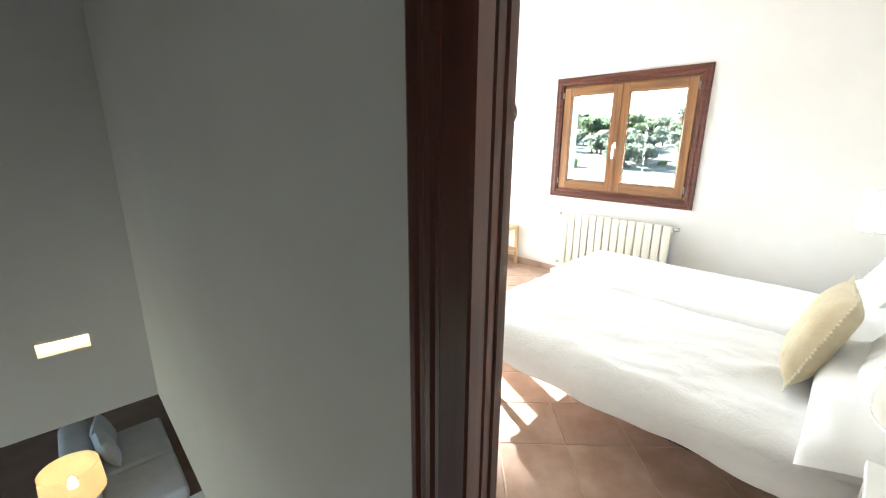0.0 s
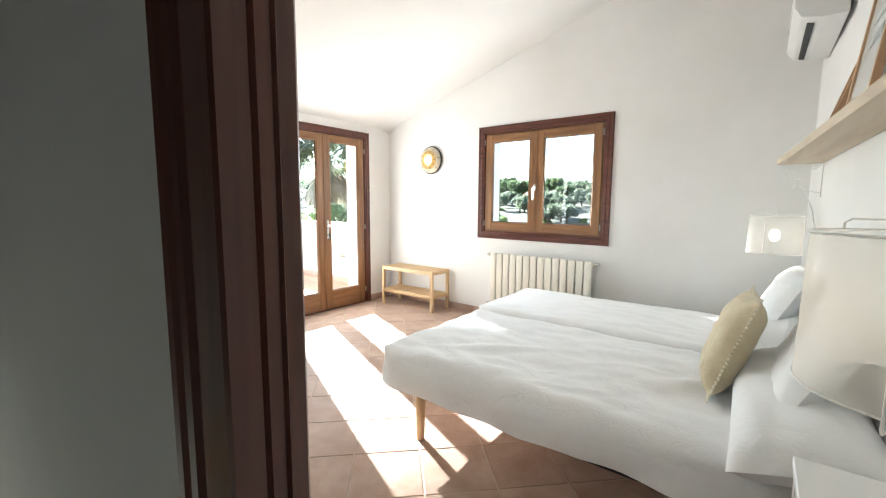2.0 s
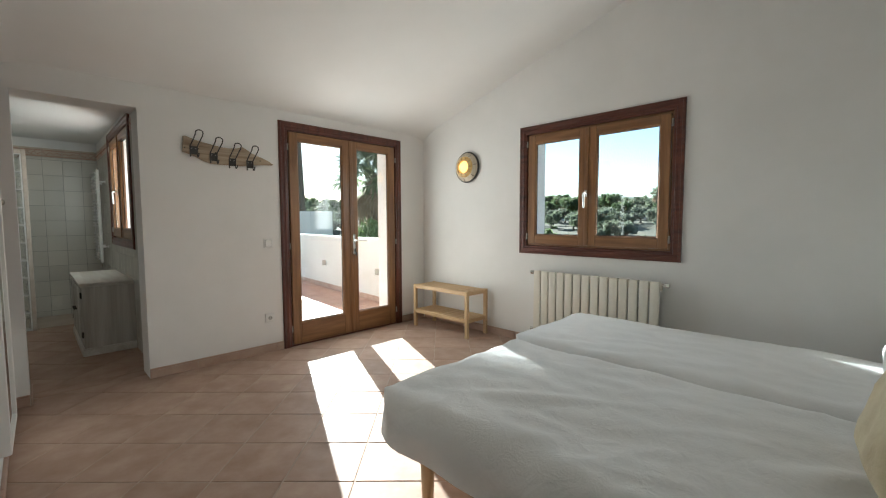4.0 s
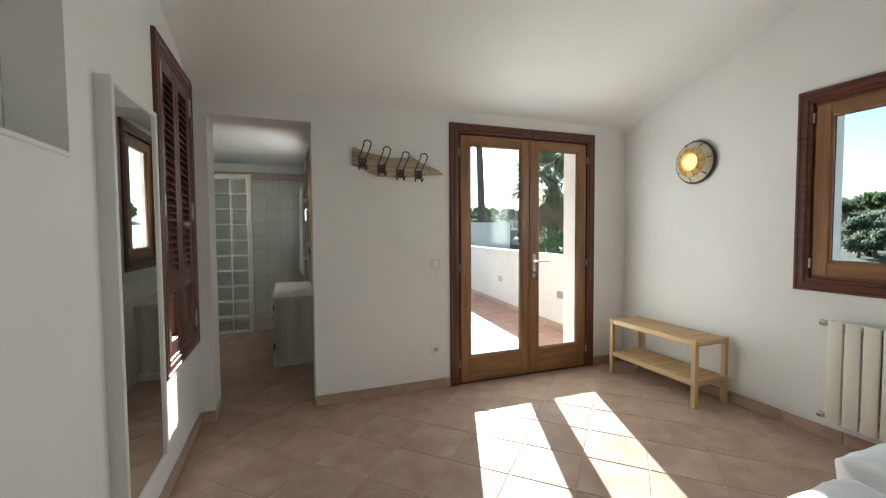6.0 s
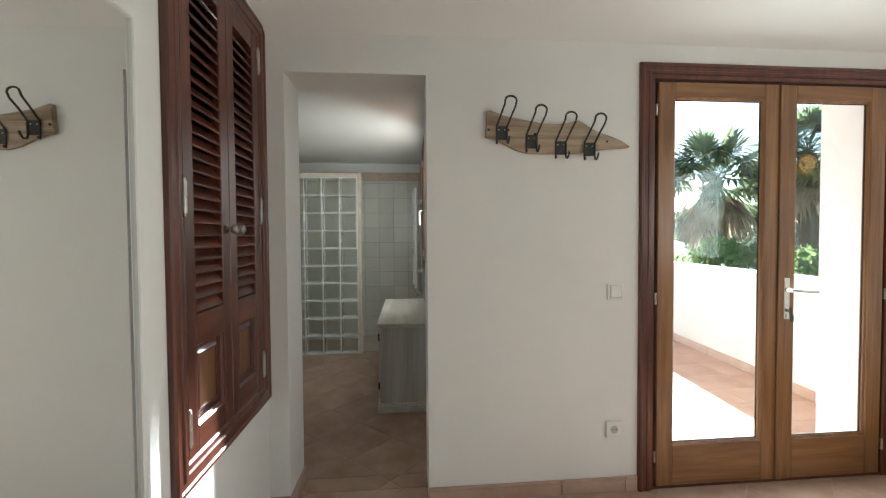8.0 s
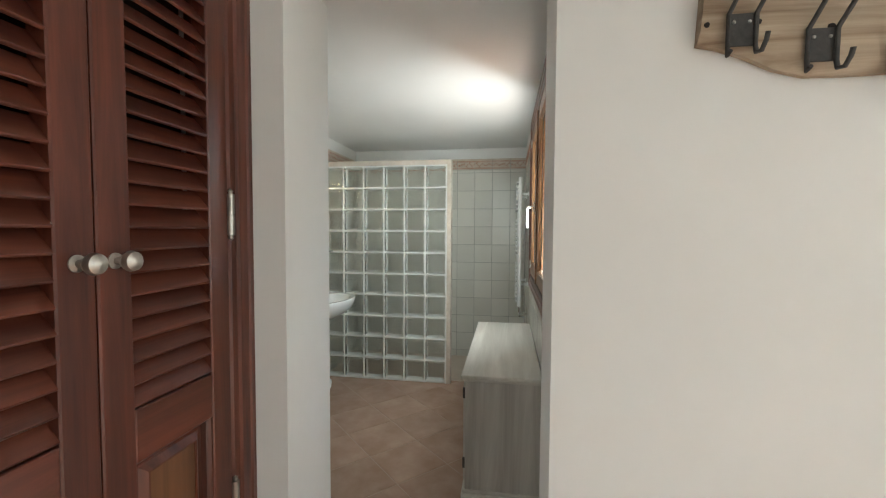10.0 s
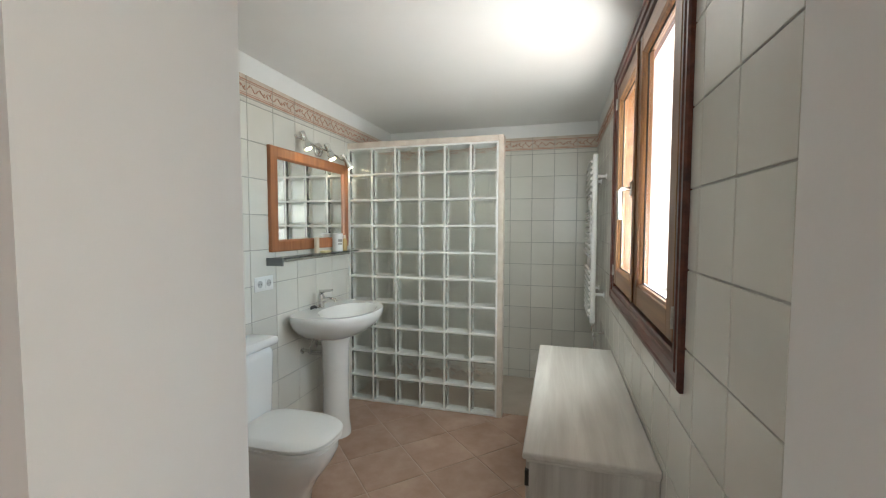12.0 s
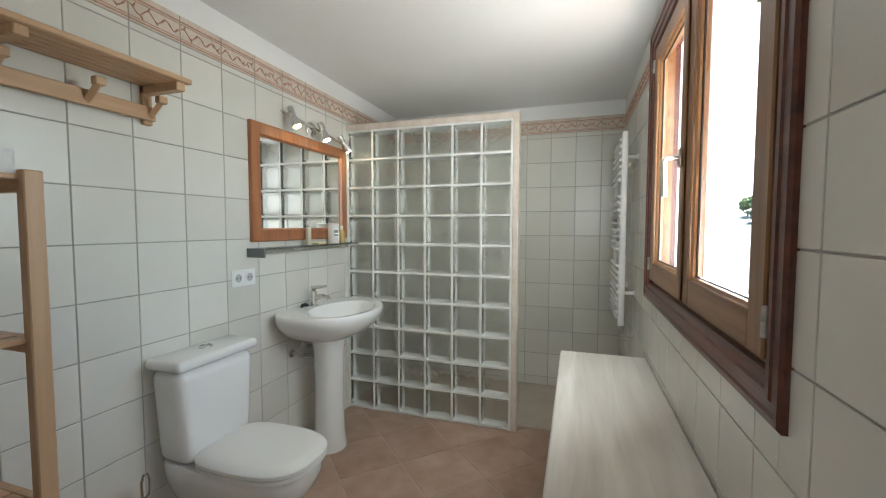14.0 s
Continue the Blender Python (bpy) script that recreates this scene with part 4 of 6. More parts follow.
def far_house(x, y, w, d, h):
    g = land(x, y) - 0.3
    p = thing("house", (x, y, g), "small white farmhouse with a clay roof among the trees", "house")
    part("wall", box((x, y, g), (x + d, y + w, g + h), 0.02), OUTWALL, p)
    bm = bmesh.new()
    vs = [bm.verts.new(q) for q in ((x - 0.4, y - 0.4, h + g), (x + d + 0.4, y - 0.4, h + g), (x + d + 0.4, y + w + 0.4, h + g), (x - 0.4, y + w + 0.4, h + g), (x + d / 2, y - 0.4, h + g + 1.1), (x + d / 2, y + w + 0.4, h + g + 1.1))]
    for f in ((0, 1, 4), (1, 2, 5, 4), (2, 3, 5), (3, 0, 4, 5), (0, 3, 2, 1)):
        bm.faces.new([vs[i] for i in f])
    part("roof", bm, ROOFTILE, p)
    for k in range(2):
        yy = y + w * (0.25 + 0.4 * k)
        part("window", box((x - 0.03, yy, g + 1.2), (x + 0.02, yy + 0.9, g + 2.3), 0), DARK_AND_SHADE, p)


far_house(104, 52, 6, 5, 2.6)
far_house(118, 38, 5, 5, 2.6)


def palm(x, y, z, h, s, label):
    """Fan palm: rough trunk with dry skirt, arching fronds of split leaflets."""
    p = thing("palm_tree", (x, y, z), label, "palm tree")
    rng = random.Random(int(x * 10))
    bm = bmesh.new()
    tube(bm, [(x, y, z), (x + 0.05, y, z + h * 0.5), (x, y + 0.04, z + h)], [0.24, 0.20, 0.22], 12)
    for k in range(60):
        a, zz = rng.uniform(0, 6.28), z + h * (0.2 + 0.8 * k / 60)
        c = Vector((x + 0.2 * math.cos(a), y + 0.2 * math.sin(a), zz))
        tube(bm, [c, c + Vector((0.12 * math.cos(a), 0.12 * math.sin(a), 0.16))], [0.035, 0.01], 4)
    part("trunk", bm, BARK, p)

    def fronds(n, lo, hi, length, droop):
        bm = bmesh.new()
        for k in range(n):
            az, el = rng.uniform(0, 6.28), radians(rng.uniform(lo, hi))
            out = Vector((math.cos(az) * math.cos(el), math.sin(az) * math.cos(el), math.sin(el)))
            base = Vector((x, y, z + h))
            stem = length * 0.42
            tip = base + out * stem + Vector((0, 0, -droop * 0.25))
            tube(bm, [base, base + out * stem * 0.5, tip], [0.018, 0.013, 0.010], 4, False)
            side = out.cross(Vector((0, 0, 1)))
            side = side.normalized() if side.length > 0.05 else Vector((1, 0, 0))
            for q in range(22):
                f = (q / 21 - 0.5) * 2
                ang = f * radians(105)
                dr = (out * math.cos(ang) + side * math.sin(ang)).normalized()
                L = length * 0.58 * (1 - 0.25 * abs(f)) * rng.uniform(0.9, 1.05)
                m1 = tip + dr * L * 0.55 + Vector((0, 0, -droop * 0.12))
                m2 = tip + dr * L + Vector((0, 0, -droop * (0.35 + 0.4 * rng.random())))
                wv = dr.cross(Vector((0, 0, 1)))
                wv = (wv.normalized() if wv.length > 0.05 else side) * 0.022 * length
                v0, v1, v2, v3 = bm.verts.new(tip), bm.verts.new(m1 + wv), bm.verts.new(m2), bm.verts.new(m1 - wv)
                bm.faces.new((v0, v1, v2, v3))
        return bm

    part("crown", fronds(42, -25, 80, 1.5 * s, 0.5 * s), FROND, p)
    part("dry_fronds", fronds(20, -75, -45, 1.25 * s, 0.5 * s), DEADFROND, p, "dry hanging fronds")


palm(10.6, 14.5, -3.4, 6.4, 1.35, "tall fan palm with a skirt of dry fronds behind the parapet")
palm(13.3, 14.3, -3.4, 7.0, 1.3, "second fan palm standing in the garden")
palm(112, 36.5, land(112, 36.5), 7.0, 1.6, "distant palm rising above the trees")
palm(108, 29.8, land(108, 29.8), 10.0, 1.7, "distant palm rising above the trees")


def blocker_pine(x, y, base, crown_z, r):
    """Added sun blocker shaped as a tall stone pine: bare leaning trunk and a wide, flat-bottomed crown."""
    p = thing("sun_blocker_pine", (x, y, base), "unseen tall pine with a broad flat crown, added to block the sun", "tree", "stone pines")
    bm = bmesh.new()
    tube(bm, [(x + r * 1.15, y - 0.9, base), (x + r * 1.05, y - 0.8, (base + crown_z) / 2), (x + r * 0.9, y - 0.7, crown_z + 0.5)], [0.5, 0.38, 0.25], 9)
    for k in range(6):
        a = k * 1.05
        tube(bm, [(x + r * 0.9, y - 0.7, crown_z + 0.5), (x + r * 0.5 * math.cos(a), y + r * 0.5 * math.sin(a), crown_z + 1.0)], [0.2, 0.06], 6)
    part("trunk", bm, BARK, p)
    rng = random.Random(int(x))
    bm = bmesh.new()
    for k in range(40):
        a, d = rng.uniform(0, 6.28), r * math.sqrt(rng.random()) * 0.9
        c = Vector((x + d * math.cos(a), y + d * math.sin(a), crown_z + rng.uniform(0.47, 0.75)))
        tmp = bmesh.new()
        bmesh.ops.create_icosphere(tmp, subdivisions=2, radius=1.0)
        for v in tmp.verts:
            n = 1 + 0.35 * noise.noise(v.co * 2.5 + c)
            v.co = Vector((v.co.x * 1.5 * n, v.co.y * 1.5 * n, max(-0.45, v.co.z * 0.6 * n)))
        merge(bm, tmp, Matrix.Translation(c))
    core = part("crown", bm, LEAF_PINE, p)
    me = crown_mesh("needles", [((rng.uniform(-r, r) * 0.8, rng.uniform(-r, r) * 0.8, 0.75), (1.9, 1.9, 0.7)) for _ in range(14)], 5200, 0.22, LEAF_PINE)
    ob = new("needles", me)
    ob.parent = core
    ob.location = Vector((x, y, crown_z)) - ORIGIN[core]


# unseen pine added towards the sun to cut its light off the door's upper half
SIDE = Vector((SUN_TO.y, -SUN_TO.x, 0)).normalized()
c0 = Vector((4.1, 5.80, 1.89)) + SUN_TO * (44 / math.hypot(SUN_TO.x, SUN_TO.y)) + SIDE * -1.3
blocker_pine(c0.x, c0.y, -3.4, c0.z + 0.72, 3.4)

# ---- bedroom things ----
def drape(x0, x1, y0, y1, ztop, drop, r=0.085, step=0.022, amp=0.013, seed=0, kr=0.20):
    """A sheet over a mattress: rounded edges, hanging sides, creases."""
    bm = bmesh.new()
    hx, hy = (x1 - x0) / 2, (y1 - y0) / 2
    cx, cy = (x0 + x1) / 2, (y0 + y1) / 2

    def fold(s, h):
        a = abs(s)
        sg = 1 if s >= 0 else -1
        if a <= h - r:
            return s, 0.0
        if a <= h - r + r * math.pi / 2:
            t = (a - (h - r)) / r
            return sg * (h - r + r * math.sin(t)), r * (1 - math.cos(t))
        return sg * h, r + a - (h - r + r * math.pi / 2)

    ex, ey = hx - r + r * math.pi / 2 + drop - r, hy - r + r * math.pi / 2 + drop - r
    nx, ny = int(2 * ex / step), int(2 * ey / step)
    rows = []
    for j in range(ny + 1):
        row = []
        for i in range(nx + 1):
            s, t = -ex + 2 * ex * i / nx, -ey + 2 * ey * j / ny
            (px, dx), (py, dy) = fold(s, hx), fold(t, hy)
            # rounded plan corners
            kx, ky = hx - kr, hy - kr
            if abs(px) > kx and abs(py) > ky:
                ox, oy = abs(px) - kx, abs(py) - ky
                l = math.hypot(ox, oy)
                if l > kr:
                    px, py = math.copysign(kx + ox * kr / l, px), math.copysign(ky + oy * kr / l, py)
            d = max(dx, dy) if min(dx, dy) > 0 else dx + dy
            d = min(d, drop)
            q = Vector((px * 2.2 + seed, py * 1.1, d * 2))
            w = amp * (noise.noise(q * 2.0) + 0.6 * noise.noise(q * 5.0 + Vector((3, 1, 0))))
            w += amp * 0.9 * max(0, noise.noise(Vector(((px + py * 0.6) * 7 + seed, (py - px) * 1.6, 0.5)))) ** 2 * 2
            for f0, ph, ht in ((3.1, 0.0, 0.010), (5.3, 9.0, 0.007)):
                rg = noise.noise(Vector(((px * 0.9 + py * 0.5) * f0 + seed + ph, (py * 0.8 - px * 0.7) * f0 * 0.45, ph)))
                w += ht * max(0.0, 1 - abs(rg) * 7) ** 2 * (0.4 + noise.noise(Vector((px * 1.7, py * 1.7, seed + ph))))
            hang = d / drop
            wob = 0.030 * hang * noise.noise(Vector((s * 4.2 + seed, t * 4.2, 0.3)))
            nxv = (1 if px > 0 else -1) * (1 if dx >= dy and dx > r * 0.5 else 0)
            nyv = (1 if py > 0 else -1) * (1 if dy > dx and dy > r * 0.5 else 0)
            z = ztop - d + w * (1 - hang * 0.6)
            if hang > 0.98:
                z += 0.03 * noise.noise(Vector((s * 2.5 + seed, t * 2.5, 7.7)))
            row.append(bm.verts.new((cx + px + nxv * (wob + w), cy + py + nyv * (wob + w), z)))
        rows.append(row)
    for A, B in zip(rows, rows[1:]):
        for k in range(nx):
            bm.faces.new((A[k], A[k + 1], B[k + 1], B[k]))
    return bm


def cushion(m, w, h, t, seed=0, n=26, pinch=0.16):
    """A stuffed pillow: two bulging faces with drawn-in corners, placed by the matrix m."""
    bm = bmesh.new()
    rings = {}
    for sgn in (1, -1):
        for i in range(n + 1):
            for j in range(n + 1):
                u, v = -1 + 2 * i / n, -1 + 2 * j / n
                edge = i in (0, n) or j in (0, n)
                if edge and sgn == -1:
                    rings[sgn, i, j] = rings[1, i, j]
                    continue
                bulge = max(0.0, (1 - u ** 4) * (1 - v ** 4)) ** 0.55
                s = 1 - pinch * (0.35 * (1 - u * u) * abs(v) + 0.35 * (1 - v * v) * abs(u)) * 0.6
                q = Vector((u * 1.6 + seed, v * 1.6, sgn))
                z = sgn * t * (bulge + 0.10 * noise.noise(q * 1.7) * bulge + 0.05 * noise.noise(q * 4.1) * bulge)
                rings[sgn, i, j] = bm.verts.new(m @ Vector((u * w * s, v * h * s, z)))
        for i in range(n):
            for j in range(n):
                f = [rings[sgn, i, j], rings[sgn, i + 1, j], rings[sgn, i + 1, j + 1], rings[sgn, i, j + 1]]
                bm.faces.new(f if sgn == 1 else f[::-1])
    return bm


def bed(x0, x1, y0, y1, group_label, seed):
    b = thing("bed", ((x0 + x1) / 2, (y0 + y1) / 2, 0), group_label, "bed", "pair of single beds")
    part("mattress", box((x0 + 0.085, y0 + 0.085, 0.30), (x1 - 0.085, y1 - 0.085, 0.455), 0.07, 4), SHEET, b, "white mattress", True)
    bm = bmesh.new()
    for xa, xb in ((x0 + 0.075, x0 + 0.11), (x1 - 0.11, x1 - 0.075)):
        add_box(bm, (xa, y0 + 0.075, 0.262), (xb, y1 - 0.075, 0.302), 0.004)
    for ya, yb in ((y0 + 0.075, y0 + 0.11), (y1 - 0.11, y1 - 0.075), ((y0 + y1) / 2 - 0.02, (y0 + y1) / 2 + 0.02)):
        add_box(bm, (x0 + 0.11, ya, 0.264), (x1 - 0.11, yb, 0.300), 0.003)
    part("bed_base", bm, BLACK, b, "black steel bed base")
    for lx in (x0 + 0.10, x1 - 0.10):
        for ly in (y0 + 0.16, y1 - 0.34):
            bm = bmesh.new()
            lathe(bm, [(0.020, 0.0), (0.022, 0.004), (0.031, 0.255), (0.031, 0.2625)], (lx, ly, 0), 16)
            part("leg", bm, PINE_V, b, "turned pale wood leg", True)
    part("sheet", drape(x0, x1, y0, y1, 0.505, 0.20, r=0.11, seed=seed, kr=0.26), SHEET, b, "crumpled white bed sheet", True)


bed(2.63, 3.835, 1.29, 3.37, "single bed with crumpled white cotton sheet near the door", 1.3)
bed(3.80, 4.85, 1.325, 3.45, "single bed with crumpled white cotton sheet near the window", 7.9)


def lying(x, y, z, rx, ry, rz):
    return pose(x, y, z, rx, ry, rz)


def pillow(x, y, z, m, label, w=0.36, h=0.24, t=0.085, seed=0):
    p = thing("pillow", (x, y, z), label, "pillow", "bed pillows")
    part("pillowcase", cushion(m, w, h, t, seed), PILLOW, p, "", True)


for k, (px, sd) in enumerate(((3.06, 1), (4.28, 2))):
    pillow(px, 1.38, 0.52, lying(px - 0.03, 1.43 + 0.05 * k, 0.60, -14, -3, 2 - 4 * k), "plump white pillow lying at the head of the bed", 0.50, 0.20, 0.115, sd)
    pillow(px, 1.30, 0.70, lying(px + 0.10, 1.375 + 0.05 * k, 0.77, 116, 2, -3 + 3 * k), "second white pillow leaning on the wall", 0.40, 0.20, 0.085, sd + 5)

c = thing("cushion", (3.25, 1.66, 0.52), "sand-coloured linen cushion with cream fringe leaning on the pillows", "cushion")
cm = lying(3.30, 1.645, 0.735, 109, 3, 4)
part("cover", cushion(cm, 0.235, 0.225, 0.075, 11), LINEN, c, "", True)
bm = bmesh.new()
edge = []
for s0, s1 in (((-1, -1), (1, -1)), ((1, -1), (1, 1)), ((1, 1), (-1, 1)), ((-1, 1), (-1, -1))):
    for k in range(24):
        f = k / 24
        edge.append((s0[0] + (s1[0] - s0[0]) * f, s0[1] + (s1[1] - s0[1]) * f))
for i, (u, v) in enumerate(edge):
    pin = 1 - 0.16 * 0.35 * 0.6 * ((1 - u * u) * abs(v) + (1 - v * v) * abs(u))
    a = cm @ Vector((u * 0.235 * pin, v * 0.225 * pin, 0))
    o = cm @ Vector((u * 0.252 * pin, v * 0.242 * pin, random.uniform(-0.004, 0.004)))
    tube(bm, [a, o], [0.0055, 0.0035], 5)
part("fringe", bm, FRINGE, c, "cream fringed edge")

# plank shelf, wider towards its far end, carried on wire brackets
sh = thing("wall_shelf", (3.4, SOUTH, 1.61), "pale rough plank shelf above the beds", "shelf")
bm = bmesh.new()
outline = [(1.95, south_y(1.95)), (4.62, south_y(4.62)), (4.62, 1.525), (4.0, 1.475), (3.2, 1.425), (2.5, 1.38), (1.95, 1.345)]
lo_v = [bm.verts.new((x, y, 1.612)) for x, y in outline]
hi_v = [bm.verts.new((x, y, 1.650)) for x, y in outline]
bm.faces.new(lo_v[::-1])
bm.faces.new(hi_v)
for k in range(len(outline)):
    bm.faces.new((lo_v[k], lo_v[(k + 1) % 7], hi_v[(k + 1) % 7], hi_v[k]))
bmesh.ops.bevel(bm, geom=bm.edges[:], offset=0.006, segments=2, affect="EDGES", profile=0.5)
part("plank", bm, PLANK, sh)
for bx, by in ((4.58, 1.50), (2.2, 1.35)):
    bm = bmesh.new()
    tube(bm, [(bx, by, 1.606), (bx, south_y(bx) + 0.004, 1.606), (bx, south_y(bx) + 0.004, 1.40)], 0.003, 6)
    tube(bm, [(bx, by, 1.606), (bx, by - 0.02, 1.600), (bx, south_y(bx) + 0.012, 1.595)], 0.002, 6)
    part("bracket", bm, WHITE_LACQUER, sh, "thin white wire bracket")


def picture(x0, x1, z0, z1, yb, yt, group):
    """A framed print leaning against the wall."""
    p = thing("picture_frame", ((x0 + x1) / 2, yb, z0), "framed print with a thin oak frame leaning on the shelf", "picture", group)
    ang = math.atan2(yb - yt, z1 - z0)
    H = math.hypot(z1 - z0, yb - yt)
    m = Matrix.Translation((x0, yb, z0 + 0.004)) @ Matrix.Rotation(ang, 4, "X")
    W = x1 - x0
    bm = bmesh.new()
    tmp = bmesh.new()
    for lo, hi in (((0, -0.02, 0), (0.018, 0, H)), ((W - 0.018, -0.02, 0), (W, 0, H)), ((0.018, -0.02, 0), (W - 0.018, 0, 0.018)), ((0.018, -0.02, H - 0.018), (W - 0.018, 0, H))):
        add_box(tmp, lo, hi, 0.002)
    merge(bm, tmp, m)
    part("frame_rim", bm, BEECH_V, p)
    bm = bmesh.new()
    merge(bm, box((0.018, -0.014, 0.018), (W - 0.018, -0.008, H - 0.018), 0), m)
    part("print", bm, mat("print paper", (0.72, 0.74, 0.72), 0.15), p, "pale print behind glass")
    bm = bmesh.new()
    tmp = bmesh.new()
    for f in (0.3, 0.42, 0.55):
        add_box(tmp, (W * 0.25, -0.0075, H * f), (W * (0.5 + f * 0.4), -0.0065, H * f + 0.03))
    merge(bm, tmp, m)
    part("drawing", bm, mat("print ink", (0.42, 0.46, 0.45), 0.3), p, "grey shapes of the print")


picture(3.24, 3.46, 1.65, 1.92, 1.40, 1.32, "pictures on the shelf")
picture(2.68, 3.14, 1.65, 2.28, 1.375, 1.30, "pictures on the shelf")


def drum_lamp(x, y, zc, r, h, hook_z, label):
    """A gauze drum on a thin wire cage hanging by its cord."""
    l = thing("pendant_lamp", (x, y, zc), label, "lamp", "bedside pendant lamps")
    bm = bmesh.new()
    n = 40
    rings = [[bm.verts.new((x + rr * math.cos(2 * math.pi * k / n), y + rr * math.sin(2 * math.pi * k / n), zc + dz)) for k in range(n)] for rr, dz in ((r * 1.015, -h / 2), (r, 0), (r * 0.985, h / 2))]
    for A, B in zip(rings, rings[1:]):
        for k in range(n):
            bm.faces.new((A[k], A[(k + 1) % n], B[(k + 1) % n], B[k]))
    part("shade", bm, GAUZE, l, "thin white gauze drum shade", True)
    bm = bmesh.new()
    for rr, dz in ((r * 1.02, -h / 2), (r * 0.99, h / 2)):
        tube(bm, [(x + rr * math.cos(2 * math.pi * k / 36), y + rr * math.sin(2 * math.pi * k / 36), zc + dz) for k in range(36)], 0.0024, 6, closed=True)
    for k in range(3):
        a = 2 * math.pi * k / 3 + 2.75
        ca, sa = math.cos(a), math.sin(a)
        tube(bm, [(x, y, zc + h / 2 + 0.02), (x + r * 0.9 * ca, y + r * 0.9 * sa, zc + h / 2 + 0.02), (x + r * 1.0 * ca, y + r * 1.0 * sa, zc + h / 2 + 0.012), (x + r * 1.06 * ca, y + r * 1.06 * sa, zc - h / 2 - 0.02), (x + r * 0.85 * ca, y + r * 0.85 * sa, zc - h / 2 - 0.022)], 0.0022, 6)
    part("wire_cage", bm, WHITE_LACQUER, l, "thin white wire cage", True)
    bm = bmesh.new()
    tube(bm, [(x, y, zc + 0.05), (x, y, zc + h / 2 + 0.02), (x, y, hook_z)], 0.0025, 6)
    lathe(bm, [(0.018, 0.0), (0.018, 0.05), (0.008, 0.06)], (x, y, zc + 0.03), 12)
    part("cord", bm, WHITE_PLASTIC, l, "white cord and holder")
    bm = bmesh.new()
    lathe(bm, [(0.002, -0.075), (0.02, -0.068), (0.03, -0.045), (0.028, -0.02), (0.014, 0.005), (0.013, 0.02)], (x, y, zc + 0.03), 16)
    part("bulb", bm, BULB, l, "lit warm bulb", True)


drum_lamp(1.985, 1.365, 1.180, 0.147, 0.25, 1.612, "lit pendant lamp with gauze drum shade hanging beside the door")
drum_lamp(4.60, 1.50, 1.150, 0.147, 0.25, 1.612, "lit pendant lamp with gauze drum shade hanging by the far bed")
cb = thing("lamp_cable", (4.58, SOUTH, 1.4), "loose white lamp cable with an inline switch", "cable")
bm = bmesh.new()
tube(bm, [(4.60, 1.50, 1.60), (4.57, 1.46, 1.53), (4.55, 1.43, 1.49), (4.53, 1.38, 1.45), (4.51, 1.34, 1.43), (4.49, 1.30, 1.425)], 0.003, 6)
tube(bm, [(4.60, 1.49, 1.60), (4.58, 1.40, 1.555), (4.57, 1.33, 1.575), (4.57, 1.31, 1.60)], 0.0025, 6)
tube(bm, [(4.53, 1.38, 1.45), (4.53, 1.33, 1.32), (4.54, 1.31, 1.22), (4.55, 1.298, 1.18)], 0.003, 6)
part("cable", bm, WHITE_PLASTIC, cb, "", True)
part("inline_switch", box((4.53, 1.40, 1.455), (4.555, 1.43, 1.51), 0.006, 2), WHITE_PLASTIC, cb)

ns = thing("nightstand", (2.3, SOUTH, 0), "narrow white bedside table beside the bed", "nightstand")
part("tabletop", box((2.02, SOUTH + 0.045, 0.605), (2.54, 1.455, 0.635), 0.003), WHITE_LACQUER, ns)
for lx in (2.04, 2.49):
    for ly in (SOUTH + 0.05, 1.425):
        part("leg", box((lx, ly, 0.0), (lx + 0.03, ly + 0.025, 0.606), 0.002), WHITE_LACQUER, ns)
part("shelf", box((2.05, SOUTH + 0.05, 0.25), (2.51, 1.44, 0.27), 0.002), WHITE_LACQUER, ns)

AC_Y = south_y(4.9)
ac = thing("air_conditioner", (4.45, AC_Y, 2.35), "white wall-mounted air conditioner with dark outlet slot", "air conditioner")
bm = bmesh.new()
prof = [(0.0, 2.62), (0.19, 2.62), (0.225, 2.58), (0.225, 2.40), (0.19, 2.345), (0.10, 2.325), (0.0, 2.325)]
ends = [[bm.verts.new((x, AC_Y + w, z)) for w, z in prof] for x in (4.05, 4.90)]
for k in range(len(prof)):
    bm.faces.new((ends[0][k], ends[0][(k + 1) % 7], ends[1][(k + 1) % 7], ends[1][k]))
bm.faces.new(ends[0])
bm.faces.new(ends[1][::-1])
bmesh.ops.bevel(bm, geom=bm.edges[:], offset=0.008, segments=2, affect="EDGES", profile=0.5)
part("casing", bm, WHITE_PLASTIC, ac, "", True)
bm = bmesh.new()
tmp = box((4.13, 0, -0.016), (4.84, 0.004, 0.016), 0)
merge(bm, tmp, Matrix.Translation((0, AC_Y + 0.145, 2.3325)) @ Matrix.Rotation(radians(-77), 4, "X"))
part("outlet_slot", bm, BLACK, ac, "dark air outlet")
part("front_seam", box((4.06, AC_Y + 0.2235, 2.43), (4.89, AC_Y + 0.2265, 2.434), 0), mat("seam grey", (0.4, 0.4, 0.4), 0.6), ac)
bm = bmesh.new()
for k in range(3):
    add_box(bm, (4.80, AC_Y + 0.2235, 2.50 + 0.008 * k), (4.83, AC_Y + 0.2265, 2.503 + 0.008 * k))
part("mark", bm, mat("mark grey", (0.25, 0.25, 0.25), 0.6), ac)

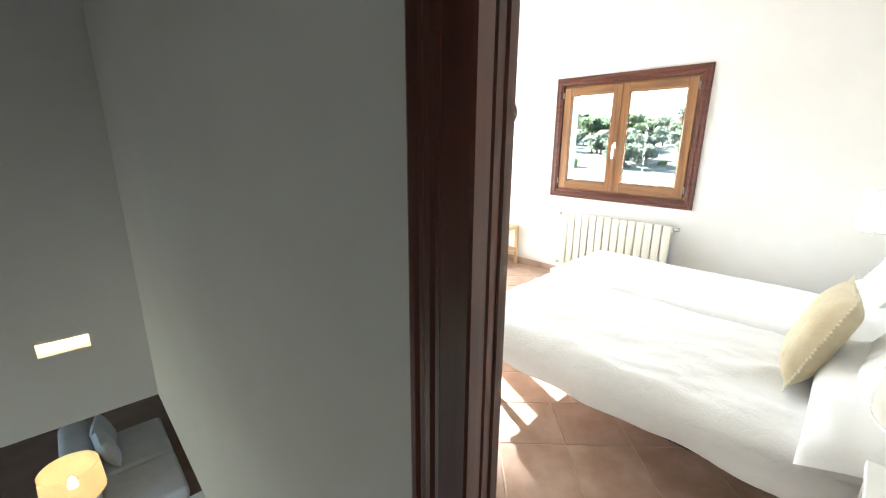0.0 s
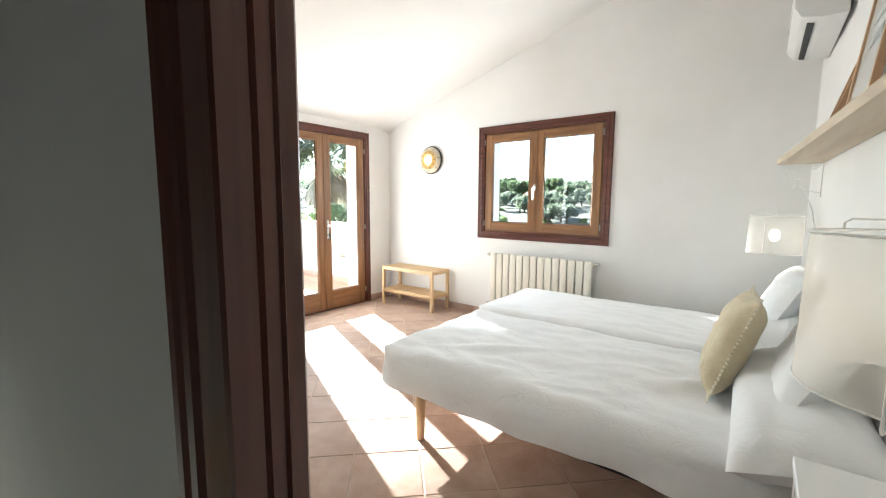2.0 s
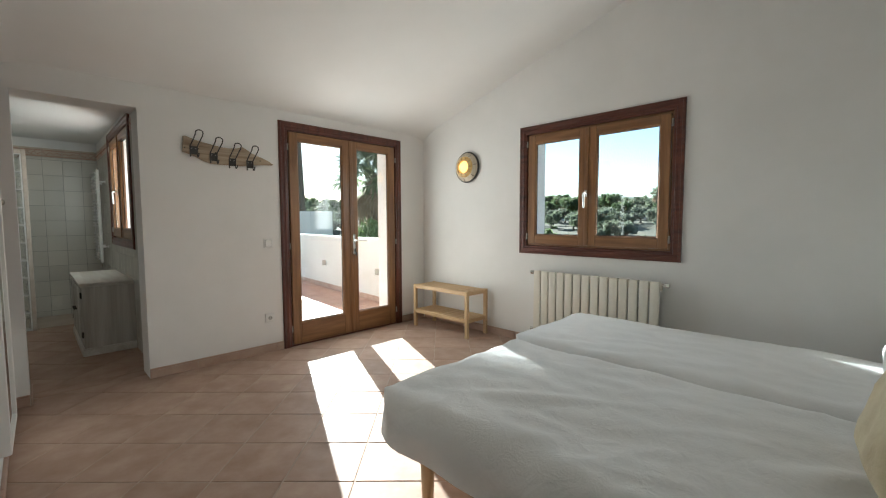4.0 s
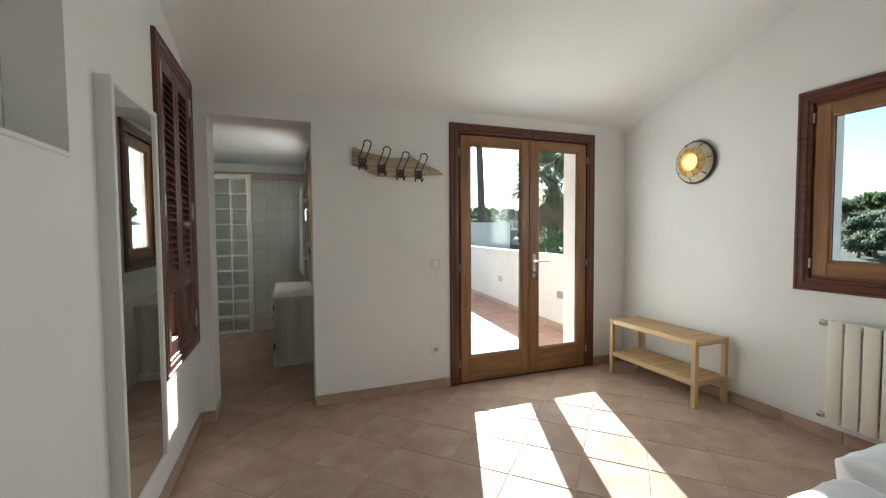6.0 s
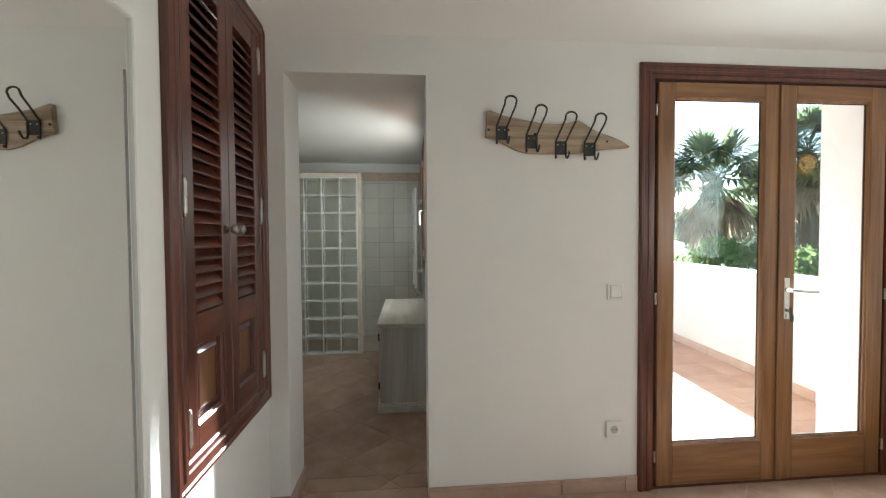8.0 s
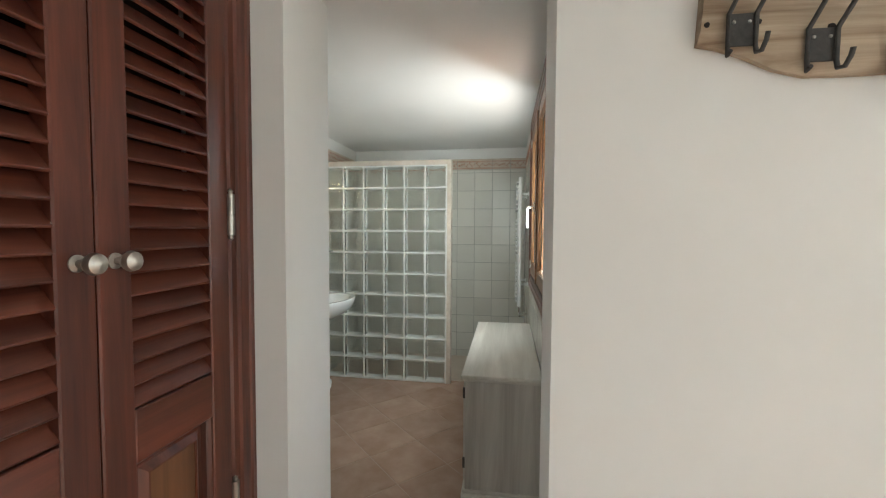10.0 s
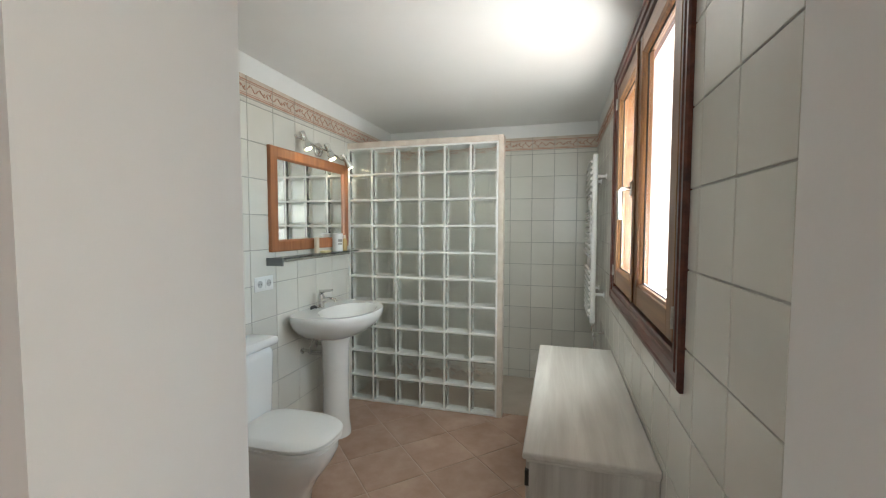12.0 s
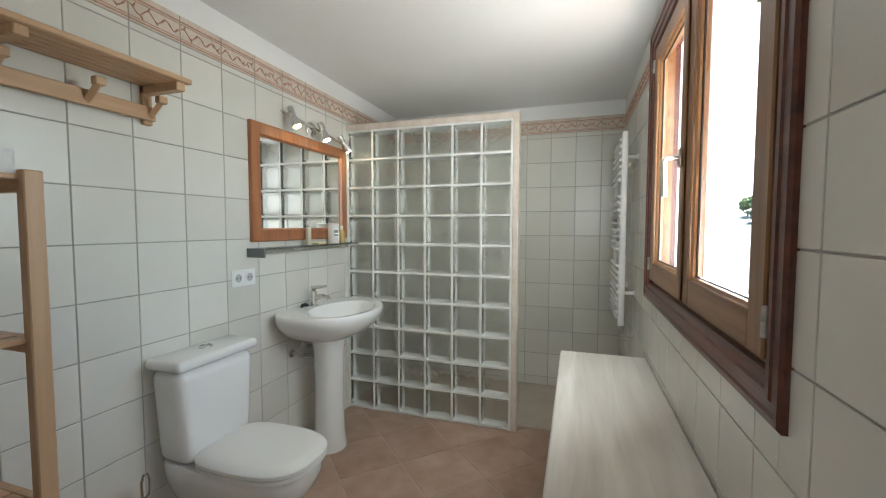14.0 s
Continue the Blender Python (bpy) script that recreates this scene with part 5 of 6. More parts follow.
# radiator: cast sections
rad = thing("radiator", (5.13, 3.44, 0.1), "cream sectional radiator under the window", "radiator")
R0, R1, ZB, ZT = 2.855, 4.02, 0.155, 0.775
nsec = 14
for k in range(nsec):
    y0 = R0 + (R1 - R0) * k / nsec
    bm = bmesh.new()
    add_box(bm, (5.085, y0 + 0.005, ZB), (5.105, y0 + 0.077, ZT), 0.006, 2)
    add_box(bm, (5.105, y0 + 0.030, ZB + 0.01), (5.165, y0 + 0.053, ZT - 0.01), 0.004)
    add_box(bm, (5.105, y0 + 0.004, ZT - 0.06), (5.165, y0 + 0.079, ZT - 0.006), 0.008, 2)
    part("section", bm, CREAM_METAL, rad, "", True)
bm = bmesh.new()
for z in (ZB + 0.05, ZT - 0.05):
    tube(bm, [(5.135, R0 - 0.002, z), (5.135, R1 + 0.002, z)], 0.022, 10)
part("manifold", bm, CREAM_METAL, rad)
for yy, zz, d in ((R1, ZT - 0.025, 1), (R1, ZB + 0.02, 1), (R0, ZT - 0.03, -1)):
    bm = bmesh.new()
    lathe(bm, [(0.013, 0.0), (0.013, 0.022 * d), (0.019, 0.024 * d), (0.019, 0.052 * d), (0.012, 0.056 * d)], (5.135, yy, zz), 12, 1)
    tube(bm, [(5.135, yy + 0.03 * d, zz), (5.215, yy + 0.03 * d, zz)], 0.009, 8)
    part("valve", bm, CHROME, rad, "chrome radiator valve", True)
for yy in (R0 + 0.2, R1 - 0.2):
    part("bracket", box((5.16, yy, 0.5), (5.216, yy + 0.03, 0.53), 0.002), CREAM_METAL, rad)

# slatted bench
bn = thing("slatted_bench", (5.0, 5.1, 0), "low pine bench with slatted seat and slatted shelf", "bench")
BX0, BX1, BY0, BY1, BH = 4.828, 5.182, 4.668, 5.535, 0.508
for lx in (BX0, BX1 - 0.038):
    for ly in (BY0, BY1 - 0.038):
        part("leg", box((lx, ly, 0.0), (lx + 0.038, ly + 0.038, BH), 0.004), PINE_V, bn)
for z0, z1 in ((BH - 0.045, BH - 0.004), (0.165, 0.205)):
    for xx in (BX0 + 0.006, BX1 - 0.028):
        part("rail", box((xx, BY0 + 0.038, z0), (xx + 0.022, BY1 - 0.038, z1), 0.002), PINE_Y, bn)
    for yy in (BY0 + 0.006, BY1 - 0.028):
        part("end_rail", box((BX0 + 0.038, yy, z0), (BX1 - 0.038, yy + 0.022, z1), 0.002), PINE_X, bn)
    n = 20
    for k in range(n):
        y0 = BY0 + 0.034 + (BY1 - BY0 - 0.068) * k / n
        part("slat", box((BX0 + 0.026, y0 + 0.007, z1 - 0.008), (BX1 - 0.026, y0 + 0.034, z1 + 0.004), 0.002), PINE_X, bn)

# round wall lamp of rings
wl = thing("wall_lamp", (EAST, 4.99, 1.885), "lit round wall lamp of cream and amber glass rings", "wall lamp")
C0 = (EAST, 4.99, 1.885)
lathe_rows = (("rim", IRON, [(0.150, 0.0), (0.172, -0.004), (0.178, -0.016), (0.172, -0.030), (0.160, -0.032), (0.150, -0.02)]),
              ("outer_ring", noisy("cream speckled glass", (0.62, 0.54, 0.40), (0.74, 0.67, 0.53), 0.4, 30, 4, 0.2, 60), [(0.166, -0.026), (0.160, -0.040), (0.128, -0.066), (0.120, -0.066), (0.120, -0.02)]),
              ("inner_ring", noisy("amber glass", (0.55, 0.34, 0.10), (0.66, 0.46, 0.18), 0.3, 20, 4, 0.1, 60), [(0.122, -0.05), (0.118, -0.074), (0.080, -0.092), (0.072, -0.090), (0.072, -0.04)]))
for nm, mt, prof in lathe_rows:
    bm = bmesh.new()
    lathe(bm, prof, C0, 40, 0)
    part(nm, bm, mt, wl, "", True)
bm = bmesh.new()
for k in range(10):
    a = 2 * math.pi * k / 10
    tube(bm, [(EAST - 0.0945, 4.99 + 0.078 * math.cos(a), 1.885 + 0.078 * math.sin(a)), (EAST - 0.076, 4.99 + 0.116 * math.cos(a), 1.885 + 0.116 * math.sin(a))], 0.0022, 5)
for k in range(7):
    a = 2 * math.pi * k / 7 + 0.3
    tube(bm, [(EAST - 0.068, 4.99 + 0.130 * math.cos(a), 1.885 + 0.130 * math.sin(a)), (EAST - 0.042, 4.99 + 0.160 * math.cos(a), 1.885 + 0.160 * math.sin(a))], 0.003, 5)
part("leading", bm, BARK, wl, "dark joints between the glass pieces")
bm = bmesh.new()
lathe(bm, [(0.060, -0.03), (0.066, -0.075), (0.048, -0.105), (0.025, -0.118), (0.003, -0.121)], C0, 28, 0)
part("globe", bm, glow("amber globe", (1.0, 0.55, 0.16), 0.5), wl, "glowing amber globe", True)

# mirror on the west wall
wm = thing("wall_mirror", (WEST, 4.45, 0.29), "tall mirror in a deep white frame on the wall", "mirror")
bm = moulding(W_IN, 4.255, 4.745, 0.29, 1.875, [(0.0, 0.0), (0.0, 0.050), (0.003, 0.053), (0.020, 0.053), (0.023, 0.050), (0.023, 0.042), (0.023, 0.0)])
bg = wbox(W_IN, 4.275, 4.725, 0.31, 1.855, 0.001, 0.044, 0)
swing = Matrix.Translation((WEST, 4.255, 0)) @ Matrix.Rotation(radians(-0.9), 4, "Z") @ Matrix.Translation((-WEST, -4.255, 0))
for q in (bm, bg):
    bmesh.ops.transform(q, matrix=swing, verts=q.verts[:])
part("mirror_frame", bm, WHITE_LACQUER, wm)
part("mirror_glass", bg, MIRROR, wm, "clear mirror glass")

# driftwood coat rack with iron hooks
cr = thing("coat_rack", (2.88, NORTH, 1.75), "driftwood plank coat rack with four wrought iron hooks", "coat rack")
bm = bmesh.new()
top = [(2.515, 1.975), (2.53, 1.980), (2.60, 1.955), (2.70, 1.935), (2.80, 1.918), (2.86, 1.916), (2.93, 1.922), (2.985, 1.938), (3.01, 1.926), (3.06, 1.895), (3.12, 1.872), (3.16, 1.856), (3.20, 1.842), (3.245, 1.812)]
bot = [(2.508, 1.845), (2.55, 1.835), (2.60, 1.815), (2.66, 1.785), (2.72, 1.768), (2.80, 1.766), (2.90, 1.768), (2.98, 1.772), (3.06, 1.782), (3.12, 1.790), (3.18, 1.797), (3.22, 1.800), (3.25, 1.802), (3.255, 1.806)]
cols = []
for (xa, za), (xb, zb) in zip(top, bot):
    col = []
    for f, wd in ((0.0, 0.002), (0.0, 0.016), (0.18, 0.028), (0.5, 0.031), (0.82, 0.028), (1.0, 0.016), (1.0, 0.002)):
        xx, zz = xa + (xb - xa) * f, za + (zb - za) * f
        wd2 = wd + 0.003 * noise.noise(Vector((xx * 12, zz * 30, 1)))
        col.append(bm.verts.new((xx, NORTH - max(0.001, wd2), zz + 0.004 * noise.noise(Vector((xx * 40, f * 9, 3))))))
    cols.append(col)
for A, B in zip(cols, cols[1:]):
    for k in range(6):
        bm.faces.new((A[k], A[k + 1], B[k + 1], B[k]))
bm.faces.new(cols[0])
bm.faces.new(cols[-1][::-1])
part("board", bm, DRIFT, cr, "weathered driftwood board", True)
bm = bmesh.new()
for xx, zz, rr in ((2.62, 1.88, 0.006), (2.755, 1.86, 0.008), (3.13, 1.83, 0.006), (2.52, 1.88, 0.006)):
    lathe(bm, [(rr, -0.030), (rr * 0.8, -0.0335), (0.001, -0.034)], (xx, NORTH, zz), 8, 1)
part("knot_hole", bm, DARK_AND_SHADE, cr, "dark knot holes")
for hx, hz in ((2.585, 1.875), (2.735, 1.835), (2.885, 1.805), (3.035, 1.80)):
    M = lambda u, v, w, hx=hx, hz=hz: (hx + u, NORTH - 0.031 - w, hz + v)
    bm = bmesh.new()
    wbox(M, -0.026, 0.026, -0.045, 0.022, 0.0, 0.005, 0.001, bm)
    hook = part("hook", bm, IRON, cr, "wrought iron hook with a tall loop")
    bm = bmesh.new()
    pts = [M(-0.026, -0.058, 0.018), M(-0.026, -0.064, 0.006), M(-0.026, -0.045, 0.006), M(-0.026, 0.02, 0.007), M(-0.010, 0.07, 0.03), M(0.004, 0.115, 0.055)]
    for k in range(7):
        a = math.pi - math.pi * k / 6
        pts.append(M(0.032 + 0.028 * math.cos(a), 0.13 + 0.022 * math.sin(a), 0.062))
    pts += [M(0.056, 0.105, 0.055), M(0.044, 0.07, 0.03), M(0.027, 0.02, 0.007), M(0.026, -0.045, 0.007), M(0.026, -0.062, 0.012), M(0.026, -0.066, 0.03), M(0.027, -0.05, 0.043), M(0.028, -0.036, 0.046)]
    tube(bm, pts, 0.0048, 8)
    part("loop", bm, IRON, hook, "", True)
    for su in (-0.015, 0.015):
        bm = bmesh.new()
        lathe(bm, [(0.004, -0.005), (0.003, -0.0075), (0.001, -0.008)], M(su, 0.004, 0.0), 8, 1)
        part("screw", bm, PEWTER, hook)


def plate(name, M, u, v, w, h, label, category, group=""):
    p = thing(name, M(u, v, 0), label, category, group)
    part("plate", wbox(M, u - w / 2, u + w / 2, v - h / 2, v + h / 2, 0.0, 0.011, 0.003, None, 2), WHITE_PLASTIC, p, "", True)
    return p


sw = plate("light_switch", N_IN, 3.19, 1.06, 0.084, 0.084, "square white rocker light switch on the wall", "light switch")
# grey colour paints the shadow line between plate and rocker
SHADOW_GAP = mat("rocker gap shade", (0.40, 0.40, 0.39), 0.6)
part("joint", wbox(N_IN, 3.1585, 3.2215, 1.0285, 1.0915, 0.008, 0.0116, 0), SHADOW_GAP, sw, "grey strip painted as the shadow line round the rocker")
part("rocker", wbox(N_IN, 3.160, 3.220, 1.030, 1.090, 0.010, 0.016, 0.003), WHITE_PLASTIC, sw)


def socket_face(p, M, u, v):
    bm = bmesh.new()
    wbox(M, u - 0.029, u + 0.029, v - 0.029, v + 0.029, 0.008, 0.012, 0.002, bm)
    part("insert", bm, WHITE_PLASTIC, p)
    bm = bmesh.new()
    cc = Vector(M(u, v, 0.0125))
    ax = (Vector(M(0, 0, 1)) - Vector(M(0, 0, 0)))
    su = (Vector(M(1, 0, 0)) - Vector(M(0, 0, 0)))
    sv = Vector((0, 0, 1))
    n = 24
    ring = [bm.verts.new(cc + (su * math.cos(2 * math.pi * k / n) + sv * math.sin(2 * math.pi * k / n)) * 0.021) for k in range(n)]
    ring2 = [bm.verts.new(v2.co + ax * 0.0006) for v2 in ring]
    bm.faces.new(ring2)
    for k in range(n):
        bm.faces.new((ring[k], ring[(k + 1) % n], ring2[(k + 1) % n], ring2[k]))
    part("well", bm, mat("socket well", (0.45, 0.45, 0.44), 0.5), p, "round socket well")
    bm = bmesh.new()
    for s in (-0.0095, 0.0095):
        wbox(M, u + s - 0.003, u + s + 0.003, v - 0.003, v + 0.003, 0.0125, 0.0140, 0, bm)
    part("pin_hole", bm, BLACK, p)


so = plate("wall_socket", N_IN, 3.185, 0.335, 0.084, 0.084, "white wall socket near the skirting", "socket")
socket_face(so, N_IN, 3.185, 0.335)

# ---- bathroom things ----
MW, ME, MN = on_wall("bath_west"), on_wall("bath_east"), on_wall("bath_north")

gb = thing("glass_block_screen", (0.97, 8.60, 0), "shower screen of glass blocks in white joints with stone trim", "shower screen")
GX0, GY, GZ, PIT, PIZ = 0.347, 8.523, 0.012, 0.1995, 0.2030
bm = bmesh.new()
JH = 0.0070                              # half width of a joint
for k in range(7):
    x = GX0 + PIT * k
    add_box(bm, (x - JH, GY - 0.001, 0.0), (x + JH, GY + 0.081, GZ + PIZ * 10 + 0.006))
for j in range(11):
    z = GZ + PIZ * j
    for k in range(6):
        add_box(bm, (GX0 + PIT * k + JH, GY - 0.001, max(0.0, z - JH)), (GX0 + PIT * (k + 1) - JH, GY + 0.081, min(z + JH, GZ + PIZ * 10 + 0.006)))
add_box(bm, (BW + 0.004, GY - 0.001, 0.0), (GX0 - JH, GY + 0.081, GZ + PIZ * 10 + 0.006))
part("joints", bm, MORTAR, gb, "white mortar joints")
tmp = bmesh.new()
h = (PIT - 0.0145) / 2
n = 10
for side in (0, 1):
    grid = []
    for i in range(n + 1):
        row = []
        for j in range(n + 1):
            u, v = -1 + 2 * i / n, -1 + 2 * j / n
            e = max(abs(u), abs(v))
            dip = 0.0 if e > 0.82 else -0.006
            w = 0.002 * noise.noise(Vector((u * 2.2 + side * 9, v * 2.2, 0.4)))
            row.append(tmp.verts.new((u * h, (0.002 - dip + w) if side == 0 else (0.078 + dip - w), v * h * 1.027)))
        grid.append(row)
    for A, B in zip(grid, grid[1:]):
        for k in range(n):
            tmp.faces.new((A[k], A[k + 1], B[k + 1], B[k]))
    if side == 0:
        g0 = grid
for i in range(n):
    tmp.faces.new((g0[i][0], g0[i + 1][0], grid[i + 1][0], grid[i][0]))
    tmp.faces.new((g0[i][n], grid[i][n], grid[i + 1][n], g0[i + 1][n]))
    tmp.faces.new((g0[0][i], grid[0][i], grid[0][i + 1], g0[0][i + 1]))
    tmp.faces.new((g0[n][i], g0[n][i + 1], grid[n][i + 1], grid[n][i]))
# hollow inside
inner = add_box(bmesh.new(), (-h + 0.012, 0.018, -h + 0.012), (h - 0.012, 0.062, h - 0.012))
bmesh.ops.recalc_face_normals(tmp, faces=tmp.faces[:])
bmesh.ops.recalc_face_normals(inner, faces=inner.faces[:])
bmesh.ops.reverse_faces(inner, faces=inner.faces[:])
merge(tmp, inner)
block_mesh = bpy.data.meshes.new("glass_block")
tmp.to_mesh(block_mesh)
tmp.free()
block_mesh.polygons.foreach_set("use_smooth", [True] * len(block_mesh.polygons))
block_mesh.set_sharp_from_angle(angle=radians(30))
block_mesh.materials.append(BLOCK_GLASS)
for j in range(10):
    for i in range(6):
        b = drop_obj("glass_block", block_mesh, (GX0 + PIT * (i + 0.5), GY, GZ + PIZ * (j + 0.5)), gb)
        b.visible_shadow = False
        if (i * 7 + j * 3) % 4 in (1, 2):
            b.rotation_euler = (0, radians(180 if (i + j) % 2 else 0), 0)
part("end_trim", box((GX0 + PIT * 6 + JH + 0.0005, GY - 0.006, 0.0), (GX0 + PIT * 6 + 0.045, GY + 0.086, 2.092), 0.003), STONE_TRIM, gb, "beige marble end trim")
part("top_trim", box((BW + 0.004, GY - 0.006, GZ + PIZ * 10 + 0.006), (GX0 + PIT * 6 + JH, GY + 0.086, 2.092), 0.003), STONE_TRIM, gb, "beige marble cap")

# toilet
wc = thing("toilet", (0.7, 7.215, 0), "white porcelain toilet with cistern, lid closed", "toilet")
TY = 7.20


def soft_box(lo, hi, bevel, seg, taper=None):
    bm = box(lo, hi, bevel, seg)
    if taper:
        for v in bm.verts:
            f = (v.co.z - lo[2]) / (hi[2] - lo[2])
            v.co = taper(v.co, f)
    return bm


cis = soft_box((BW + 0.012, TY - 0.195, 0.40), (BW + 0.185, TY + 0.195, 0.79), 0.045, 5, lambda p, f: Vector((p.x, TY + (p.y - TY) * (0.86 + 0.14 * f), p.z)))
part("cistern", cis, PORCELAIN, wc, "", True)
part("cistern_lid", soft_box((BW + 0.008, TY - 0.207, 0.791), (BW + 0.197, TY + 0.207, 0.837), 0.020, 4), PORCELAIN, wc, "", True)
bm = bmesh.new()
lathe(bm, [(0.026, 0.0), (0.026, 0.006), (0.021, 0.009), (0.021, 0.006), (0.001, 0.006)], (BW + 0.10, TY, 0.836), 20, 2, (1, 1.15))
part("flush_button", bm, CHROME, wc, "chrome flush button", True)


def oval(z, x0, x1, wid, n=36, sq=2.6):
    """Plan outline of the bowl: square at the back, round at the front."""
    pts = []
    x0, x1 = x0 - 0.012, x1 + 0.012
    cx, a = (x0 + x1) / 2, (x1 - x0) / 2
    for k in range(n):
        t = 2 * math.pi * k / n
        c, s = math.cos(t), math.sin(t)
        e = 2 / sq if c > 0 else 2 / 4.5
        pts.append((cx + a * math.copysign(abs(c) ** e, c), TY + wid * math.copysign(abs(s) ** (2 / 2.8), s), z))
    return pts


def loft(bm, loops, cap_lo=True, cap_hi=True):
    rings = [[bm.verts.new(p) for p in l] for l in loops]
    for A, B in zip(rings, rings[1:]):
        for k in range(len(A)):
            bm.faces.new((A[k], A[(k + 1) % len(A)], B[(k + 1) % len(A)], B[k]))
    if cap_lo:
        bm.faces.new(rings[0][::-1])
    if cap_hi:
        bm.faces.new(rings[-1])
    return bm


bm = loft(bmesh.new(), [oval(0.0, 0.40, 0.80, 0.115), oval(0.02, 0.40, 0.80, 0.118), oval(0.14, 0.38, 0.82, 0.118), oval(0.22, 0.34, 0.87, 0.135), oval(0.30, 0.315, 0.93, 0.168), oval(0.36, 0.31, 0.955, 0.182), oval(0.39, 0.31, 0.955, 0.182), oval(0.402, 0.315, 0.945, 0.176)])
part("bowl", bm, PORCELAIN, wc, "", True)
bm = loft(bmesh.new(), [oval(0.403, 0.505, 0.96, 0.180), oval(0.406, 0.50, 0.967, 0.186), oval(0.420, 0.50, 0.967, 0.186), oval(0.423, 0.505, 0.962, 0.182)])
part("seat", bm, WHITE_PLASTIC, wc, "", True)
bm = loft(bmesh.new(), [oval(0.425, 0.505, 0.965, 0.182), oval(0.428, 0.50, 0.970, 0.188), oval(0.440, 0.50, 0.970, 0.188), oval(0.452, 0.512, 0.955, 0.176), oval(0.457, 0.55, 0.91, 0.14), oval(0.459, 0.65, 0.80, 0.05)])
part("lid", bm, WHITE_PLASTIC, wc, "", True)

# basin on a pedestal
ba = thing("washbasin", (0.515, 7.995, 0), "white porcelain pedestal washbasin with chrome mixer tap", "washbasin")
BY = 7.995


def basin_ring(z, depth, wid, n=44, back=BW + 0.006):
    pts = []
    for k in range(n):
        t = 2 * math.pi * k / n
        c, s = math.cos(t), math.sin(t)
        x = back + depth * 0.42 + (depth * 0.58 * abs(c) ** 0.85 if c > 0 else -depth * 0.42 * abs(c) ** 0.35)
        pts.append((x, BY + wid * math.copysign(abs(s) ** (0.9 if c > 0 else 0.62), s), z))
    return pts


def bowl_ring(z, f, n=44):
    return [(BW + 0.29 + 0.17 * f * math.cos(2 * math.pi * k / n), BY + 0.26 * f * math.sin(2 * math.pi * k / n), z) for k in range(n)]


bm = loft(bmesh.new(), [basin_ring(0.67, 0.26, 0.11), basin_ring(0.70, 0.34, 0.17), basin_ring(0.75, 0.43, 0.26), basin_ring(0.80, 0.475, 0.32), basin_ring(0.835, 0.49, 0.335), basin_ring(0.858, 0.492, 0.337), basin_ring(0.869, 0.486, 0.331), bowl_ring(0.867, 1.0), bowl_ring(0.855, 0.95), bowl_ring(0.81, 0.82), bowl_ring(0.765, 0.55), bowl_ring(0.752, 0.2), bowl_ring(0.750, 0.06)])
part("basin", bm, PORCELAIN, ba, "", True)
bm = bmesh.new()
lathe(bm, [(0.105, 0.0), (0.105, 0.02), (0.093, 0.10), (0.088, 0.40), (0.096, 0.62), (0.11, 0.68)], (0.518, BY, 0), 28, 2, (0.95, 1.0))
part("pedestal", bm, PORCELAIN, ba, "", True)
bm = bmesh.new()
lathe(bm, [(0.008, -0.003), (0.008, 0.002), (0.001, 0.002)], (0.375, BY - 0.02, 0.838), 12, 0)
part("overflow", bm, BLACK, ba)
bm = bmesh.new()
tx, tz = 0.412, 0.867
lathe(bm, [(0.026, 0.0), (0.026, 0.008), (0.021, 0.012), (0.021, 0.085), (0.019, 0.095), (0.001, 0.097)], (tx, BY, tz), 18)
tube(bm, [(tx, BY, tz + 0.05), (tx + 0.06, BY, tz + 0.066), (tx + 0.105, BY, tz + 0.060), (tx + 0.112, BY, tz + 0.046)], [0.016, 0.014, 0.012, 0.012], 12)
tube(bm, [(tx, BY, tz + 0.095), (tx - 0.01, BY, tz + 0.112), (tx + 0.09, BY, tz + 0.128)], [0.017, 0.014, 0.007], 10)
part("mixer_tap", bm, CHROME, ba, "chrome single-lever mixer tap", True)
bm = bmesh.new()
tube(bm, [(0.382, BY - 0.075, 0.870), (0.377, BY - 0.062, 0.879), (0.387, BY - 0.045, 0.883), (0.397, BY - 0.032, 0.874)], [0.008, 0.011, 0.011, 0.007], 8)
part("plug", bm, BLACK, ba, "black rubber plug", True)
bm = bmesh.new()
for yy in (BY - 0.12, BY + 0.05):
    lathe(bm, [(0.024, 0.0), (0.024, 0.006), (0.011, 0.008), (0.011, 0.05), (0.016, 0.052), (0.016, 0.07), (0.001, 0.071)], (BW + 0.006, yy, 0.60), 14, 0)
    tube(bm, [(BW + 0.06, yy, 0.60), (BW + 0.065, yy + 0.01, 0.64), (BW + 0.09, yy + 0.04, 0.72)], 0.007, 8)
tube(bm, [(BW + 0.006, BY - 0.03, 0.56), (BW + 0.10, BY - 0.03, 0.56), (BW + 0.14, BY - 0.02, 0.56)], 0.017, 12)
part("pipework", bm, CHROME, ba, "chrome stop valves and waste pipe", True)

# framed mirror, spot bar, glass shelf
mi = thing("bathroom_mirror", MW(8.028, 1.278, 0), "mirror in a cherry wood frame above the basin", "mirror")
bm = moulding(MW, 7.568, 8.480, 1.2750, 1.9030, [(0.0, 0.006), (0.0, 0.026), (0.004, 0.030), (0.060, 0.030), (0.066, 0.024), (0.072, 0.018), (0.072, 0.008)])
part("mirror_frame", bm, CHERRY_V, mi)
part("mirror_glass", wbox(MW, 7.628, 8.420, 1.3350, 1.8430, 0.007, 0.014, 0), MIRROR, mi, "clear mirror glass")

